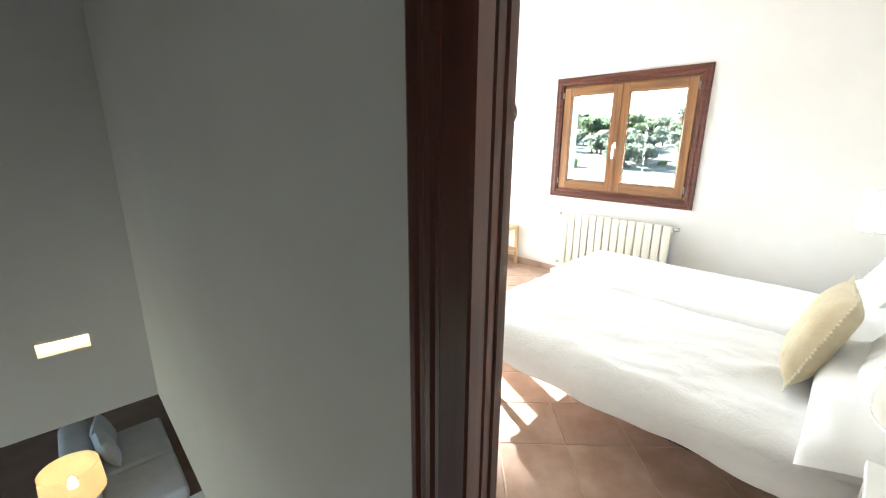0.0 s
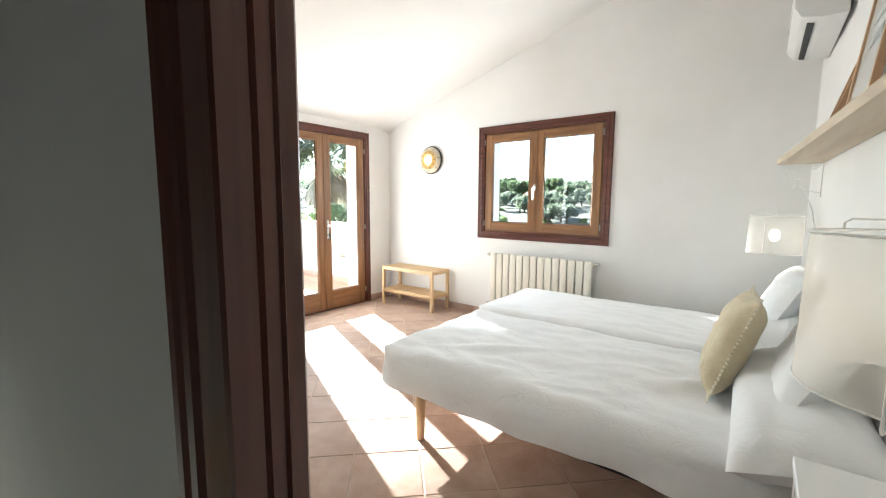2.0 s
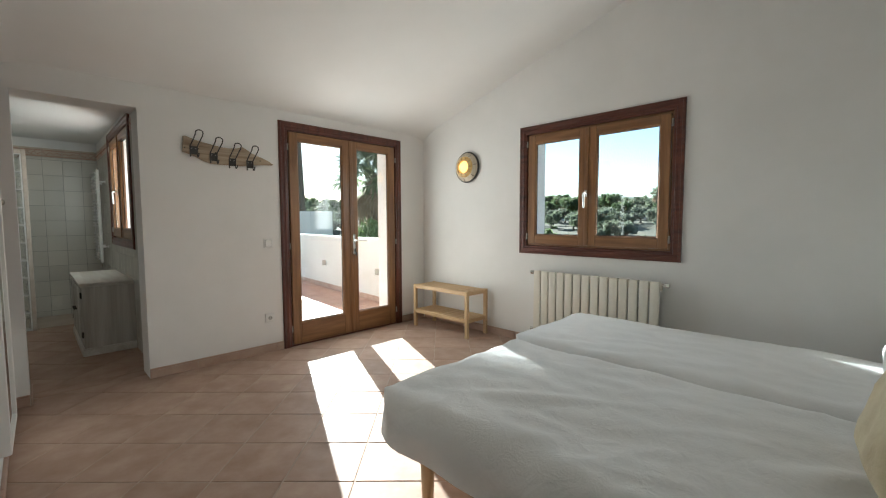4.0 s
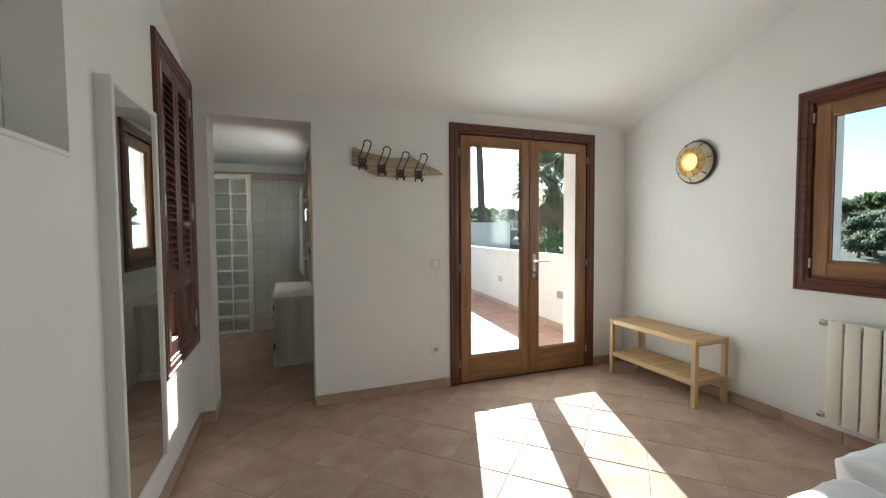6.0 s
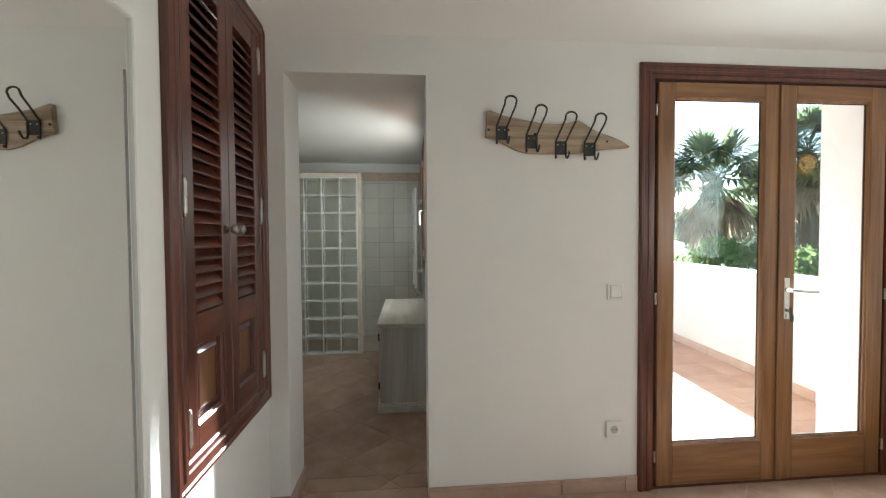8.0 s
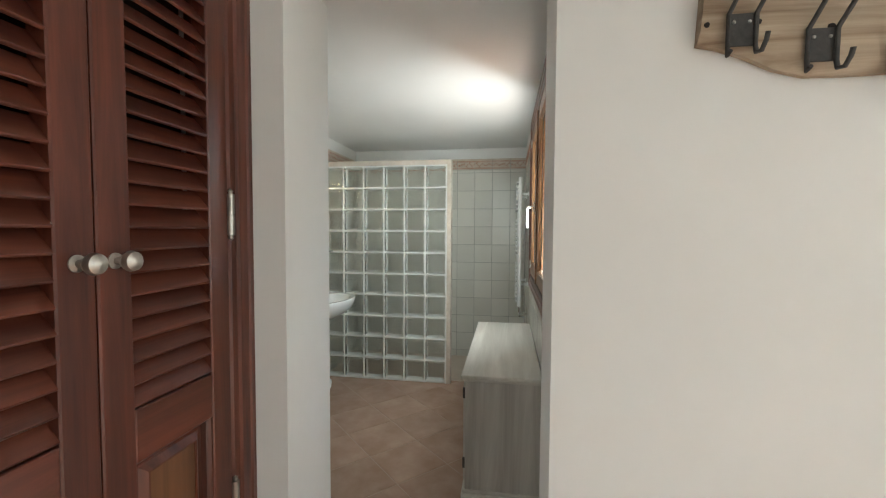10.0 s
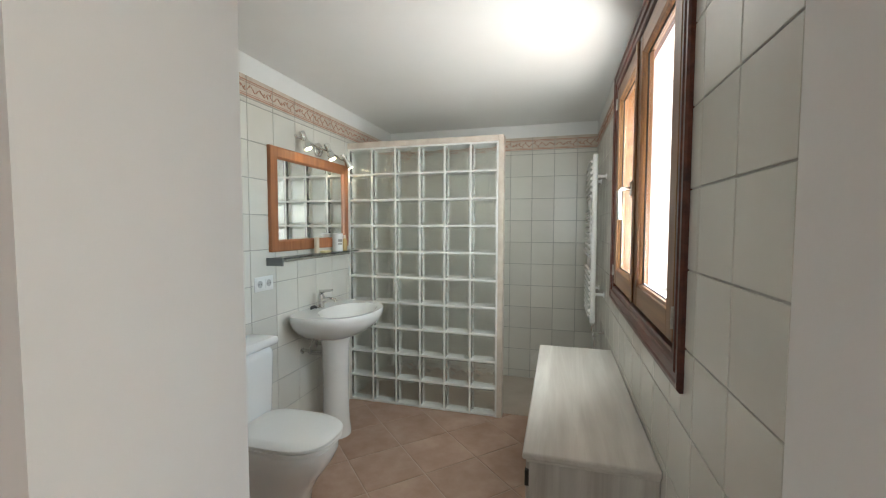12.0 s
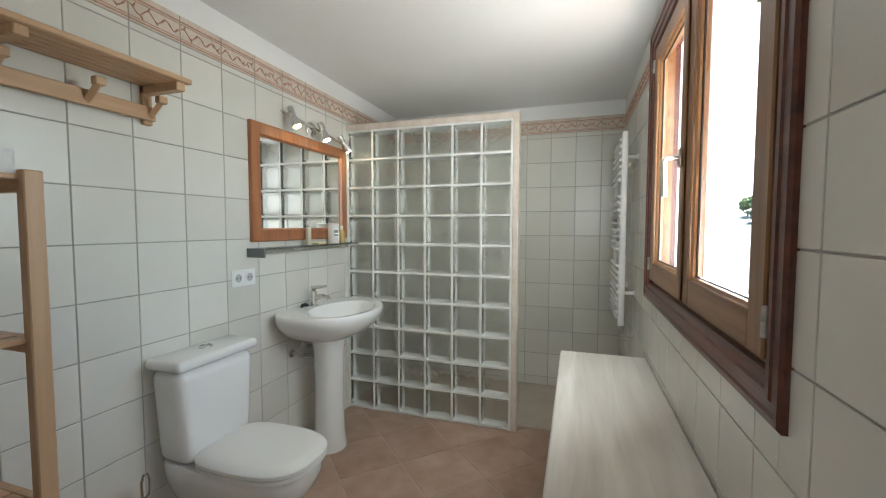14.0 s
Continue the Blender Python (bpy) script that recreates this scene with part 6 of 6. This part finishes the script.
sp = thing("spot_bar", MW(8.088, 1.978, 0), "brushed metal bar with three spotlights, one lit", "spotlight")
bm = bmesh.new()
lathe(bm, [(0.048, 0.006), (0.048, 0.020), (0.040, 0.026), (0.001, 0.027)], MW(8.088, 1.963, 0), 22, 0)
part("rose", bm, CHROME, sp, "round wall rose", True)
bm = bmesh.new()
tube(bm, [MW(7.768, 1.993, 0.055), MW(7.918, 1.978, 0.06), MW(8.088, 1.968, 0.045), MW(8.248, 1.948, 0.06), MW(8.388, 1.928, 0.055)], 0.008, 10)
part("bar", bm, CHROME, sp, "", True)
for k, (yy, zz) in enumerate(((7.838, 1.983), (8.128, 1.963), (8.368, 1.933))):
    dr = Vector((0.35, 0.1 if k < 2 else 0.5, -0.9)).normalized()
    b0 = Vector(MW(yy, zz, 0.075)) - dr * 0.05
    bm = bmesh.new()
    tube(bm, [b0, b0 + dr * 0.03, b0 + dr * 0.035, b0 + dr * 0.06, b0 + dr * 0.065, b0 + dr * 0.115], [0.020, 0.020, 0.017, 0.017, 0.024, 0.029], 16)
    hd = part("spot_head", bm, CHROME, sp, "brushed metal spot head", True)
    bm = bmesh.new()
    tube(bm, [b0 + dr * 0.113, b0 + dr * 0.119], [0.024, 0.02], 14)
    part("bulb", bm, SPOT_BULB if k == 0 else glow("dimmer spot bulb", (1.0, 0.78, 0.48), 6.0), hd, "lit bulb")

gs = thing("glass_shelf", MW(8.028, 1.228, 0), "narrow frosted glass shelf under the mirror", "shelf")
part("glass", wbox(MW, 7.553, 8.498, 1.2350, 1.2430, 0.012, 0.115, 0.002), SHELF_GLASS, gs)
part("metal_rail", wbox(MW, 7.548, 8.498, 1.2070, 1.2350, 0.006, 0.030, 0.002), CHROME, gs, "grey metal rail")
part("bracket", wbox(MW, 7.544, 7.553, 1.1970, 1.2440, 0.006, 0.118, 0.001), mat("grey bracket", (0.16, 0.17, 0.17), 0.5), gs, "grey end bracket")


def jar(name, prof, x, y, material, label, category):
    p = thing(name, (x, y, 1.2435), label, category)
    bm = bmesh.new()
    lathe(bm, prof, (x, y, 1.2435), 20)
    part("body", bm, material, p, "", True)
    return p


cn = jar("canister", [(0.036, 0), (0.038, 0.003), (0.038, 0.115), (0.036, 0.118)], 0.390, 8.258, WHITE_PLASTIC, "white cylindrical canister on the glass shelf", "canister")
bm = bmesh.new()
lathe(bm, [(0.0388, 0.118), (0.0388, 0.130), (0.033, 0.134), (0.001, 0.135)], (0.390, 8.258, 1.2435), 20)
part("lid", bm, WHITE_PLASTIC, cn, "", True)
bm = bmesh.new()
for k in range(9):
    a = -0.9 + 0.1 * k
    for z0, z1 in ((0.05, 0.062), (0.07, 0.09)):
        tube(bm, [(0.390 + 0.0384 * math.cos(a), 8.258 + 0.0384 * math.sin(a), 1.2435 + z0), (0.390 + 0.0384 * math.cos(a), 8.258 + 0.0384 * math.sin(a), 1.2435 + z1)], 0.0022, 4)
part("printed_label", bm, mat("label grey", (0.3, 0.29, 0.27), 0.6), cn, "grey printed label")
bo = jar("soap_bottle", [(0.020, 0), (0.022, 0.004), (0.022, 0.075), (0.012, 0.090), (0.009, 0.093)], 0.385, 8.368, mat("amber soap", (0.55, 0.40, 0.16), 0.2), "small amber bottle on the glass shelf", "bottle")
bm = bmesh.new()
lathe(bm, [(0.010, 0.093), (0.010, 0.118), (0.001, 0.119)], (0.385, 8.368, 1.2435), 12)
part("cap", bm, mat("cream cap", (0.75, 0.70, 0.55), 0.4), bo, "", True)
tu = thing("tube", (0.385, 7.988, 1.2435), "small upright cream tube on the glass shelf", "tube")
part("body", box((0.375, 7.973, 1.2435), (0.399, 8.006, 1.353), 0.006, 2), mat("pale tube", (0.66, 0.58, 0.45), 0.35), tu, "", True)
sd = thing("soap_bar", (0.395, 8.088, 1.2435), "bar of pale yellow soap on the glass shelf", "soap")
part("body", box((0.365, 8.053, 1.2435), (0.415, 8.133, 1.258), 0.006, 3), mat("soap", (0.76, 0.66, 0.36), 0.5), sd, "", True)

ds = plate("double_socket", MW, 7.518, 1.096, 0.155, 0.084, "double white socket on the tiled wall", "socket")
socket_face(ds, MW, 7.481, 1.096)
socket_face(ds, MW, 7.555, 1.096)

# beech hat shelf with pegs
hs = thing("hat_shelf", MW(6.798, 1.778, 0), "beech wall shelf with coat pegs", "shelf")
for yy in (6.558, 7.023):
    part("side_bracket", wbox(MW, yy, yy + 0.035, 1.748, 1.898, 0.006, 0.028, 0.003), BEECH_V, hs)
    part("arm", wbox(MW, yy, yy + 0.035, 1.862, 1.893, 0.006, 0.20, 0.003), BEECH_V, hs)
part("peg_rail", wbox(MW, 6.498, 7.058, 1.7630, 1.8160, 0.028, 0.045, 0.003), BEECH_Y, hs)
for k in range(6):
    part("slat", wbox(MW, 6.478, 7.078, 1.8935, 1.9130, 0.010 + 0.035 * k, 0.038 + 0.035 * k, 0.003), BEECH_Y, hs)
for yy in (6.578, 6.823, 7.040):
    bm = bmesh.new()
    tube(bm, [MW(yy, 1.778, 0.04), MW(yy, 1.830, 0.098)], [0.013, 0.013], 4)
    wbox(MW, yy - 0.017, yy + 0.017, 1.823, 1.850, 0.085, 0.112, 0.003, bm)
    part("peg", bm, BEECH_V, hs)

# narrow beech shelf unit with towels
lu = thing("shelf_unit", (0.45, 6.5, 0), "narrow beech open shelf unit against the tiled wall", "shelf unit")
LY0, LY1 = 6.05, 6.546
for xx in (BW + 0.01, BW + 0.285):
    for yy in (LY0, LY1 - 0.042):
        part("post", box((xx, yy, 0.0), (xx + 0.032, yy + 0.042, 1.497), 0.003), BEECH_V, lu)
for z in (0.19, 0.60, 1.03, 1.442):
    for yy in (LY0 + 0.008, LY1 - 0.034):
        part("side_rail", box((BW + 0.042, yy, z), (BW + 0.285, yy + 0.024, z + 0.042), 0.002), BEECH_Y, lu)
    for k in range(5):
        part("slat", box((BW + 0.02 + 0.058 * k, LY0 + 0.034, z + 0.030), (BW + 0.066 + 0.058 * k, LY1 - 0.036, z + 0.044), 0.002), BEECH_Y, lu)
bm = bmesh.new()
for zz in (1.474, 1.04, 0.62):
    lathe(bm, [(0.006, 0.0), (0.006, 0.0015), (0.001, 0.0015)], (BW + 0.30, LY1 + 0.0, zz), 10, 1)
part("bolt", bm, PEWTER, lu, "small metal bolts")


def towel(x, y, z, w, d, n, t=0.020):
    p = thing("folded_towel", (x, y, z), "folded white towel stacked on the shelf unit", "towel", "folded towels")
    bm = bmesh.new()
    for k in range(n):
        zz = z + t * k
        prof = []
        for q in range(9):
            a = -math.pi / 2 + math.pi * q / 8
            prof.append((d / 2 + t / 2 * math.cos(a), zz + t / 2 + t / 2 * math.sin(a)))
        for q in range(9):
            a = math.pi / 2 + math.pi * q / 8
            prof.append((-d / 2 + t / 2 * math.cos(a), zz + t / 2 + t / 2 * math.sin(a)))
        loops = [[(x + s * w / 2, y + py + 0.004 * noise.noise(Vector((s * 3, py * 9, zz * 20))), pz) for py, pz in prof] for s in (-1, -0.5, 0, 0.5, 1)]
        loft(bm, loops)
    part("towelling", bm, TOWEL, p, "", True)


towel(BW + 0.17, LY1 - 0.17, 1.4865, 0.24, 0.24, 3)
towel(BW + 0.17, LY1 - 0.24, 1.0745, 0.24, 0.26, 4)

# toilet brush
tb = thing("toilet_brush", (BW + 0.09, 6.93, 0), "metal toilet brush in its holder beside the toilet", "toilet brush")
bm = bmesh.new()
lathe(bm, [(0.045, 0.0), (0.048, 0.004), (0.048, 0.22), (0.040, 0.225), (0.012, 0.23)], (BW + 0.09, 6.93, 0), 20)
part("holder", bm, CHROME, tb, "", True)
bm = bmesh.new()
tube(bm, [(BW + 0.09, 6.93, 0.22), (BW + 0.09, 6.93, 0.34)], 0.006, 8)
tube(bm, [(BW + 0.09, 6.917, 0.34), (BW + 0.09, 6.915, 0.40), (BW + 0.09, 6.923, 0.425), (BW + 0.09, 6.937, 0.425), (BW + 0.09, 6.945, 0.40), (BW + 0.09, 6.943, 0.34)], 0.005, 8, closed=True)
part("brush_handle", bm, CHROME, tb, "", True)

# limed chest
ch = thing("chest", (2.14, 7.6, 0), "long low chest in worn white limed wood under the window", "chest")
CX0, CX1, CY0, CY1 = 1.876, BE - 0.008, 6.85, 8.13
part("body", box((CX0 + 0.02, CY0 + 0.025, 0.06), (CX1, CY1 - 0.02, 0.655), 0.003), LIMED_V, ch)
bm = bmesh.new()
add_box(bm, (CX0 + 0.002, CY0 + 0.005, 0.0), (CX1, CY1, 0.055), 0.004)
add_box(bm, (CX0 + 0.008, CY0 + 0.012, 0.055), (CX1, CY1 - 0.008, 0.072), 0.006, 2)
part("plinth", bm, LIMED, ch)
bm = bmesh.new()
add_box(bm, (CX0 + 0.012, CY0 + 0.016, 0.652), (CX1, CY1 - 0.012, 0.668), 0.005, 2)
add_box(bm, (CX0, CY0, 0.668), (CX1, CY1, 0.692), 0.007, 3)
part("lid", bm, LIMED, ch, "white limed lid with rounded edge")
for k in range(2):
    y0 = CY0 + 0.06 + 0.59 * k
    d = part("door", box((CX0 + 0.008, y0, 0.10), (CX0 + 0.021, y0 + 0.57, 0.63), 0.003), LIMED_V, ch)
    bm = bmesh.new()
    lathe(bm, [(0.013, 0.0), (0.008, -0.008), (0.014, -0.022), (0.001, -0.028)], (CX0 + 0.008, y0 + (0.52 if k == 0 else 0.05), 0.38), 12, 0)
    part("knob", bm, IRON, d, "dark knob", True)
    for zz in (0.17, 0.55):
        bm = bmesh.new()
        add_box(bm, (CX0 + 0.005, y0 - 0.012 if k == 0 else y0 + 0.558, zz), (CX0 + 0.0225, y0 + 0.012 if k == 0 else y0 + 0.582, zz + 0.055), 0.002)
        part("hinge", bm, IRON, d, "dark iron hinge")

# towel radiator on the window wall, seen from its side
tr = thing("towel_radiator", ME(8.9, 0.75, 0), "white ladder towel radiator on the tiled wall", "towel radiator")
for yy in (8.555, 8.995):
    bm = bmesh.new()
    tube(bm, [ME(yy, 0.755, 0.085), ME(yy, 1.925, 0.085)], 0.017, 12)
    part("upright", bm, WHITE_LACQUER, tr, "", True)
zz = 0.80
while zz < 1.90:
    bm = bmesh.new()
    tube(bm, [ME(8.555, zz, 0.108), ME(8.995, zz, 0.108)], 0.0105, 10)
    part("bar", bm, WHITE_LACQUER, tr, "", True)
    zz += 0.040 if not (1.12 < zz < 1.16 or 1.52 < zz < 1.56) else 0.10
for yy in (8.595, 8.955):
    for z in (0.95, 1.78):
        bm = bmesh.new()
        tube(bm, [ME(yy, z, 0.0), ME(yy, z, 0.085)], 0.011, 10)
        lathe(bm, [(0.020, 0.0), (0.020, -0.01), (0.012, -0.016)], ME(yy, z, 0.0), 12, 0)
        part("standoff", bm, WHITE_PLASTIC, tr, "", True)
bm = bmesh.new()
tube(bm, [ME(8.555, 0.745, 0.085), ME(8.555, 0.70, 0.085), ME(8.555, 0.69, 0.07), ME(8.555, 0.69, 0.004)], 0.010, 10)
lathe(bm, [(0.020, 0.0), (0.020, 0.012), (0.012, 0.045), (0.001, 0.046)], ME(8.555, 0.675, 0.085), 12, 0)
part("valve", bm, CHROME, tr, "chrome valve", True)

# shower pipe above the screen
sr = thing("shower_arm", (0.9, 9.0, 2.10), "chrome shower arm above the glass blocks", "shower")
bm = bmesh.new()
tube(bm, [(0.62, BN - 0.004, 2.11), (0.62, 9.0, 2.13), (0.62, 8.85, 2.13)], 0.009, 10)
part("arm", bm, CHROME, sr, "", True)
bm = bmesh.new()
lathe(bm, [(0.012, 0.03), (0.02, 0.01), (0.10, 0.002), (0.10, -0.008), (0.001, -0.008)], (0.62, 8.86, 2.115), 24)
part("rain_head", bm, CHROME, sr, "flat chrome rain head", True)
structure("shower_floor", box((BW + 0.006, GY + 0.09, -0.008), (BE - 0.006, BN - 0.006, 0.004), 0.002), SHOWER, "smooth beige shower floor", "floor")

# ---- living room below, seen down the stairwell ----
so2 = thing("sofa", (1.0, 7.2, LOW), "pale grey corner sofa on the brown floor below", "sofa")
part("base", box((0.45, 6.35, LOW + 0.05), (1.45, 8.1, LOW + 0.28), 0.03, 3), SOFA, so2, "", True)
for y0, y1 in ((6.37, 7.18), (7.20, 8.08)):
    part("seat_cushion", box((0.72, y0, LOW + 0.28), (1.46, y1, LOW + 0.45), 0.05, 4), SOFA, so2, "", True)
part("backrest", box((0.42, 6.33, LOW + 0.25), (0.72, 8.12, LOW + 0.80), 0.08, 4), SOFA, so2, "", True)
for yy in (6.5, 8.0):
    part("leg", box((1.36, yy, LOW), (1.41, yy + 0.05, LOW + 0.06), 0.004), BLACK, so2)
for k, (yy, rz) in enumerate(((7.75, 80), (7.45, 95))):
    pl = thing("sofa_pillow", (0.85, yy, LOW + 0.45), "soft pale cushion leaning on the sofa back", "cushion", "sofa cushions")
    part("cover", cushion(pose(0.84, yy, LOW + 0.66, 72, 0, rz), 0.23, 0.21, 0.08, k + 20), SOFA, pl, "", True)
fl = thing("floor_lamp", (0.60, 5.77, LOW), "lit floor lamp with a tan drum shade below the landing", "floor lamp")
bm = bmesh.new()
lathe(bm, [(0.14, 0.0), (0.14, 0.015), (0.02, 0.03), (0.012, 0.04), (0.012, 1.45), (0.001, 1.46)], (0.60, 5.77, LOW), 24)
part("stand", bm, IRON, fl, "", True)
bm = bmesh.new()
n = 40
rings = [[bm.verts.new((0.60 + rr * math.cos(2 * math.pi * k / n), 5.77 + rr * math.sin(2 * math.pi * k / n), z)) for k in range(n)] for rr, z in ((0.215, -1.36), (0.20, -1.10))]
for k in range(n):
    bm.faces.new((rings[0][k], rings[0][(k + 1) % n], rings[1][(k + 1) % n], rings[1][k]))
part("shade", bm, PARCHMENT, fl, "tan drum shade", True)
bm = bmesh.new()
lathe(bm, [(0.002, -0.05), (0.03, -0.03), (0.034, 0.0), (0.02, 0.04), (0.012, 0.06)], (0.60, 5.77, -1.26), 16)
part("bulb", bm, glow("living room bulb", (1.0, 0.72, 0.38), 6.0), fl, "lit bulb", True)
st = thing("side_table", (1.55, 6.2, LOW), "small pale side table beside the sofa", "side table")
part("tabletop", box((1.42, 5.75, LOW + 0.42), (1.82, 6.20, LOW + 0.45), 0.004), WHITE_LACQUER, st)
for xx in (1.45, 1.76):
    for yy in (5.78, 6.14):
        part("leg", box((xx, yy, LOW), (xx + 0.03, yy + 0.03, LOW + 0.42), 0.002), BLACK, st)
sl = thing("slot_light", (0.80, 4.7, 0.44), "warm lamp inside the small wall slot", "lamp")
part("bulb", box((0.70, 4.702, 0.462), (0.90, 4.708, 0.478), 0.001), glow("slot glow", (1.0, 0.72, 0.36), 3.0), sl, "glowing strip")

# ---- tiles: floors ----
PITCH = 0.352


def floor_tiles(parent, x0, x1, y0, y1, u_off, v_off, z, material, pitch=PITCH, gap=0.007, cut=None):
    """Square tiles on the diagonal; whole tiles share one mesh, edge tiles are cut."""
    r2 = math.sqrt(0.5)
    hs = (pitch - gap) / 2
    whole_bm = slab([(-hs, -hs), (hs, -hs), (hs, hs), (-hs, hs)], -0.009, 0.0)
    whole = bpy.data.meshes.new("floor_tile")
    whole_bm.to_mesh(whole)
    whole_bm.free()
    whole.materials.append(material)
    for i in range(-40, 60):
        for j in range(-60, 40):
            u, v = u_off + pitch * (i + 0.5), v_off + pitch * (j + 0.5)
            c = ((u + v) * r2, (u - v) * r2)
            if not (x0 - 0.3 < c[0] < x1 + 0.3 and y0 - 0.3 < c[1] < y1 + 0.3):
                continue
            poly = [((u + a * hs + v + b * hs) * r2, (u + a * hs - v - b * hs) * r2) for a, b in ((-1, -1), (1, -1), (1, 1), (-1, 1))]
            cl = clip_poly(poly, x0, x1, y0, y1)
            if not cl or area(cl) < 0.0008:
                continue
            if abs(area(cl) - area(poly)) < 1e-6:
                drop_obj("floor_tile", whole, (c[0], c[1], z), parent, radians(45 + 90 * RNG.randrange(4)))
            else:
                part("floor_tile", slab(cl, z - 0.009, z), material, parent)


floor_tiles(floor, WEST, EAST, SOUTH, 5.90, 5.02, -0.93, 0.0, FLOOR_TILE)
floor_tiles(floor, HALL + 0.004, WEST - 0.004, SOUTH, 2.345, 5.02, -0.93, 0.0, FLOOR_TILE)
floor_tiles(floor_bath, OPEN[0], OPEN[1], 5.904, BS, 6.343, -4.915, 0.0, FLOOR_TILE)
floor_tiles(floor_bath, BW, BE, BS + 0.004, GY + 0.088, 6.343, -4.915, 0.0, FLOOR_TILE)


def terrace_tiles():
    p = 0.33
    x = BE + 0.31
    while x < 5.9:
        y = NORTH + EXT + 0.01
        while y < 12.1:
            part("terrace_tile", slab([(x, y), (x + p - 0.008, y), (x + p - 0.008, y + p - 0.008), (x, y + p - 0.008)], -0.04, -0.03), TERRACE_TILE, terrace)
            y += p
        x += p


terrace_tiles()


# ---- tiles: bathroom walls ----
def cut_rect(r, hole):
    """The pieces of rectangle r outside the hole."""
    u0, u1, v0, v1 = r
    a, b, c, d = hole
    if a >= u1 or b <= u0 or c >= v1 or d <= v0:
        return [r]
    out = []
    if u0 < a:
        out.append((u0, a, v0, v1))
    if b < u1:
        out.append((b, u1, v0, v1))
    m0, m1 = max(u0, a), min(u1, b)
    if v0 < c:
        out.append((m0, m1, v0, c))
    if d < v1:
        out.append((m0, m1, d, v1))
    return out


ROWS = [0.109 + 0.2018 * k for k in range(-1, 11)]
BAND0, BAND1 = ROWS[-1] + 0.001, 2.245


def wall_tiles(parent, M, u0, u1, u_off, pu, hole=None, zmin=0.0, drop=0.0):
    back = bmesh.new()
    rects = [(u0, u1, zmin, BAND1)]
    if hole:
        rects = cut_rect(rects[0], hole)
    for a, b, c, d in rects:
        wbox(M, a, b, c, d, 0.0, 0.0025, 0, back)
    part("tile_bed", back, WALL_GROUT, parent, "grey grout")
    shared = {}
    k = math.floor((u0 - u_off) / pu)
    while u_off + k * pu < u1:
        a, b = max(u0, u_off + k * pu + 0.002), min(u1, u_off + (k + 1) * pu - 0.002)
        k += 1
        if b - a < 0.008:
            continue
        cells = [(a, b, max(zmin, z0 - drop + 0.002), z1 - drop - 0.002) for z0, z1 in zip(ROWS, ROWS[1:])]
        if drop > 0.02:
            cells.append((a, b, ROWS[-1] - drop + 0.002, ROWS[-1] - 0.002))
        for r in cells:
            if r[3] - r[2] < 0.01:
                continue
            for q in (cut_rect(r, hole) if hole else [r]):
                if q[1] - q[0] < 0.006 or q[3] - q[2] < 0.006:
                    continue
                part("wall_tile", wbox(M, q[0], q[1], q[2], q[3], 0.001, 0.0062, 0.0015), WALL_TILE, parent)
        # border piece: plain field with raised ribs and a running scroll
        for q in (cut_rect((a, b, BAND0 + 0.001, BAND1), hole) if hole else [(a, b, BAND0 + 0.001, BAND1)]):
            if q[1] - q[0] < 0.02 or q[3] - q[2] < 0.05:
                continue
            bt = part("border_tile", wbox(M, q[0], q[1], q[2], q[3], 0.001, 0.0065, 0.0015), BORDER, parent, "cream border tile with a terracotta scroll")
            bm = bmesh.new()
            zc = (BAND0 + BAND1) / 2 - 0.008
            for zz, hh in ((zc + 0.040, 0.006), (zc - 0.040, 0.006), (zc + 0.030, 0.003), (zc - 0.030, 0.003)):
                wbox(M, q[0] + 0.001, q[1] - 0.001, zz - hh / 2, zz + hh / 2, 0.0055, 0.0085, 0.0, bm)
            n = max(2, int((q[1] - q[0]) / 0.0095))
            pts = [M(q[0] + 0.003 + (q[1] - q[0] - 0.006) * i / n, zc + 0.014 * math.sin((q[0] + (q[1] - q[0]) * i / n) * 2 * math.pi / 0.075), 0.0072) for i in range(n + 1)]
            tube(bm, pts, 0.0028, 4)
            for i in range(1, n, 3):
                c = Vector(pts[i])
                s = 1 if (i // 3) % 2 else -1
                e = Vector(M(q[0] + 0.003 + (q[1] - q[0] - 0.006) * min(n, i + 1.4) / n, c.z - s * 0.018, 0.0072))
                tube(bm, [c, (c + e) / 2 + Vector((0, 0, 0.003 * s)), e], [0.002, 0.0048, 0.001], 4)
            part("scroll", bm, BORDER_RED, bt, "terracotta scroll relief")


wall_tiles(wall_bw, MW, BS + 0.004, BN - 0.008, 6.782 - 0.2115 * 4, 0.2115, None, 0.0, 0.028)
wall_tiles(wall_be, ME, BS + 0.004, BN - 0.008, 6.615 - 0.205 * 4, 0.205, (BWIN[0] + 0.03, BWIN[1] - 0.03, BWIN[2] + 0.03, BWIN[3] - 0.03))
wall_tiles(wall_bn, MN, BW + 0.008, BE - 0.008, 1.735 - 0.197 * 7, 0.197, None, 0.005, 0.036)
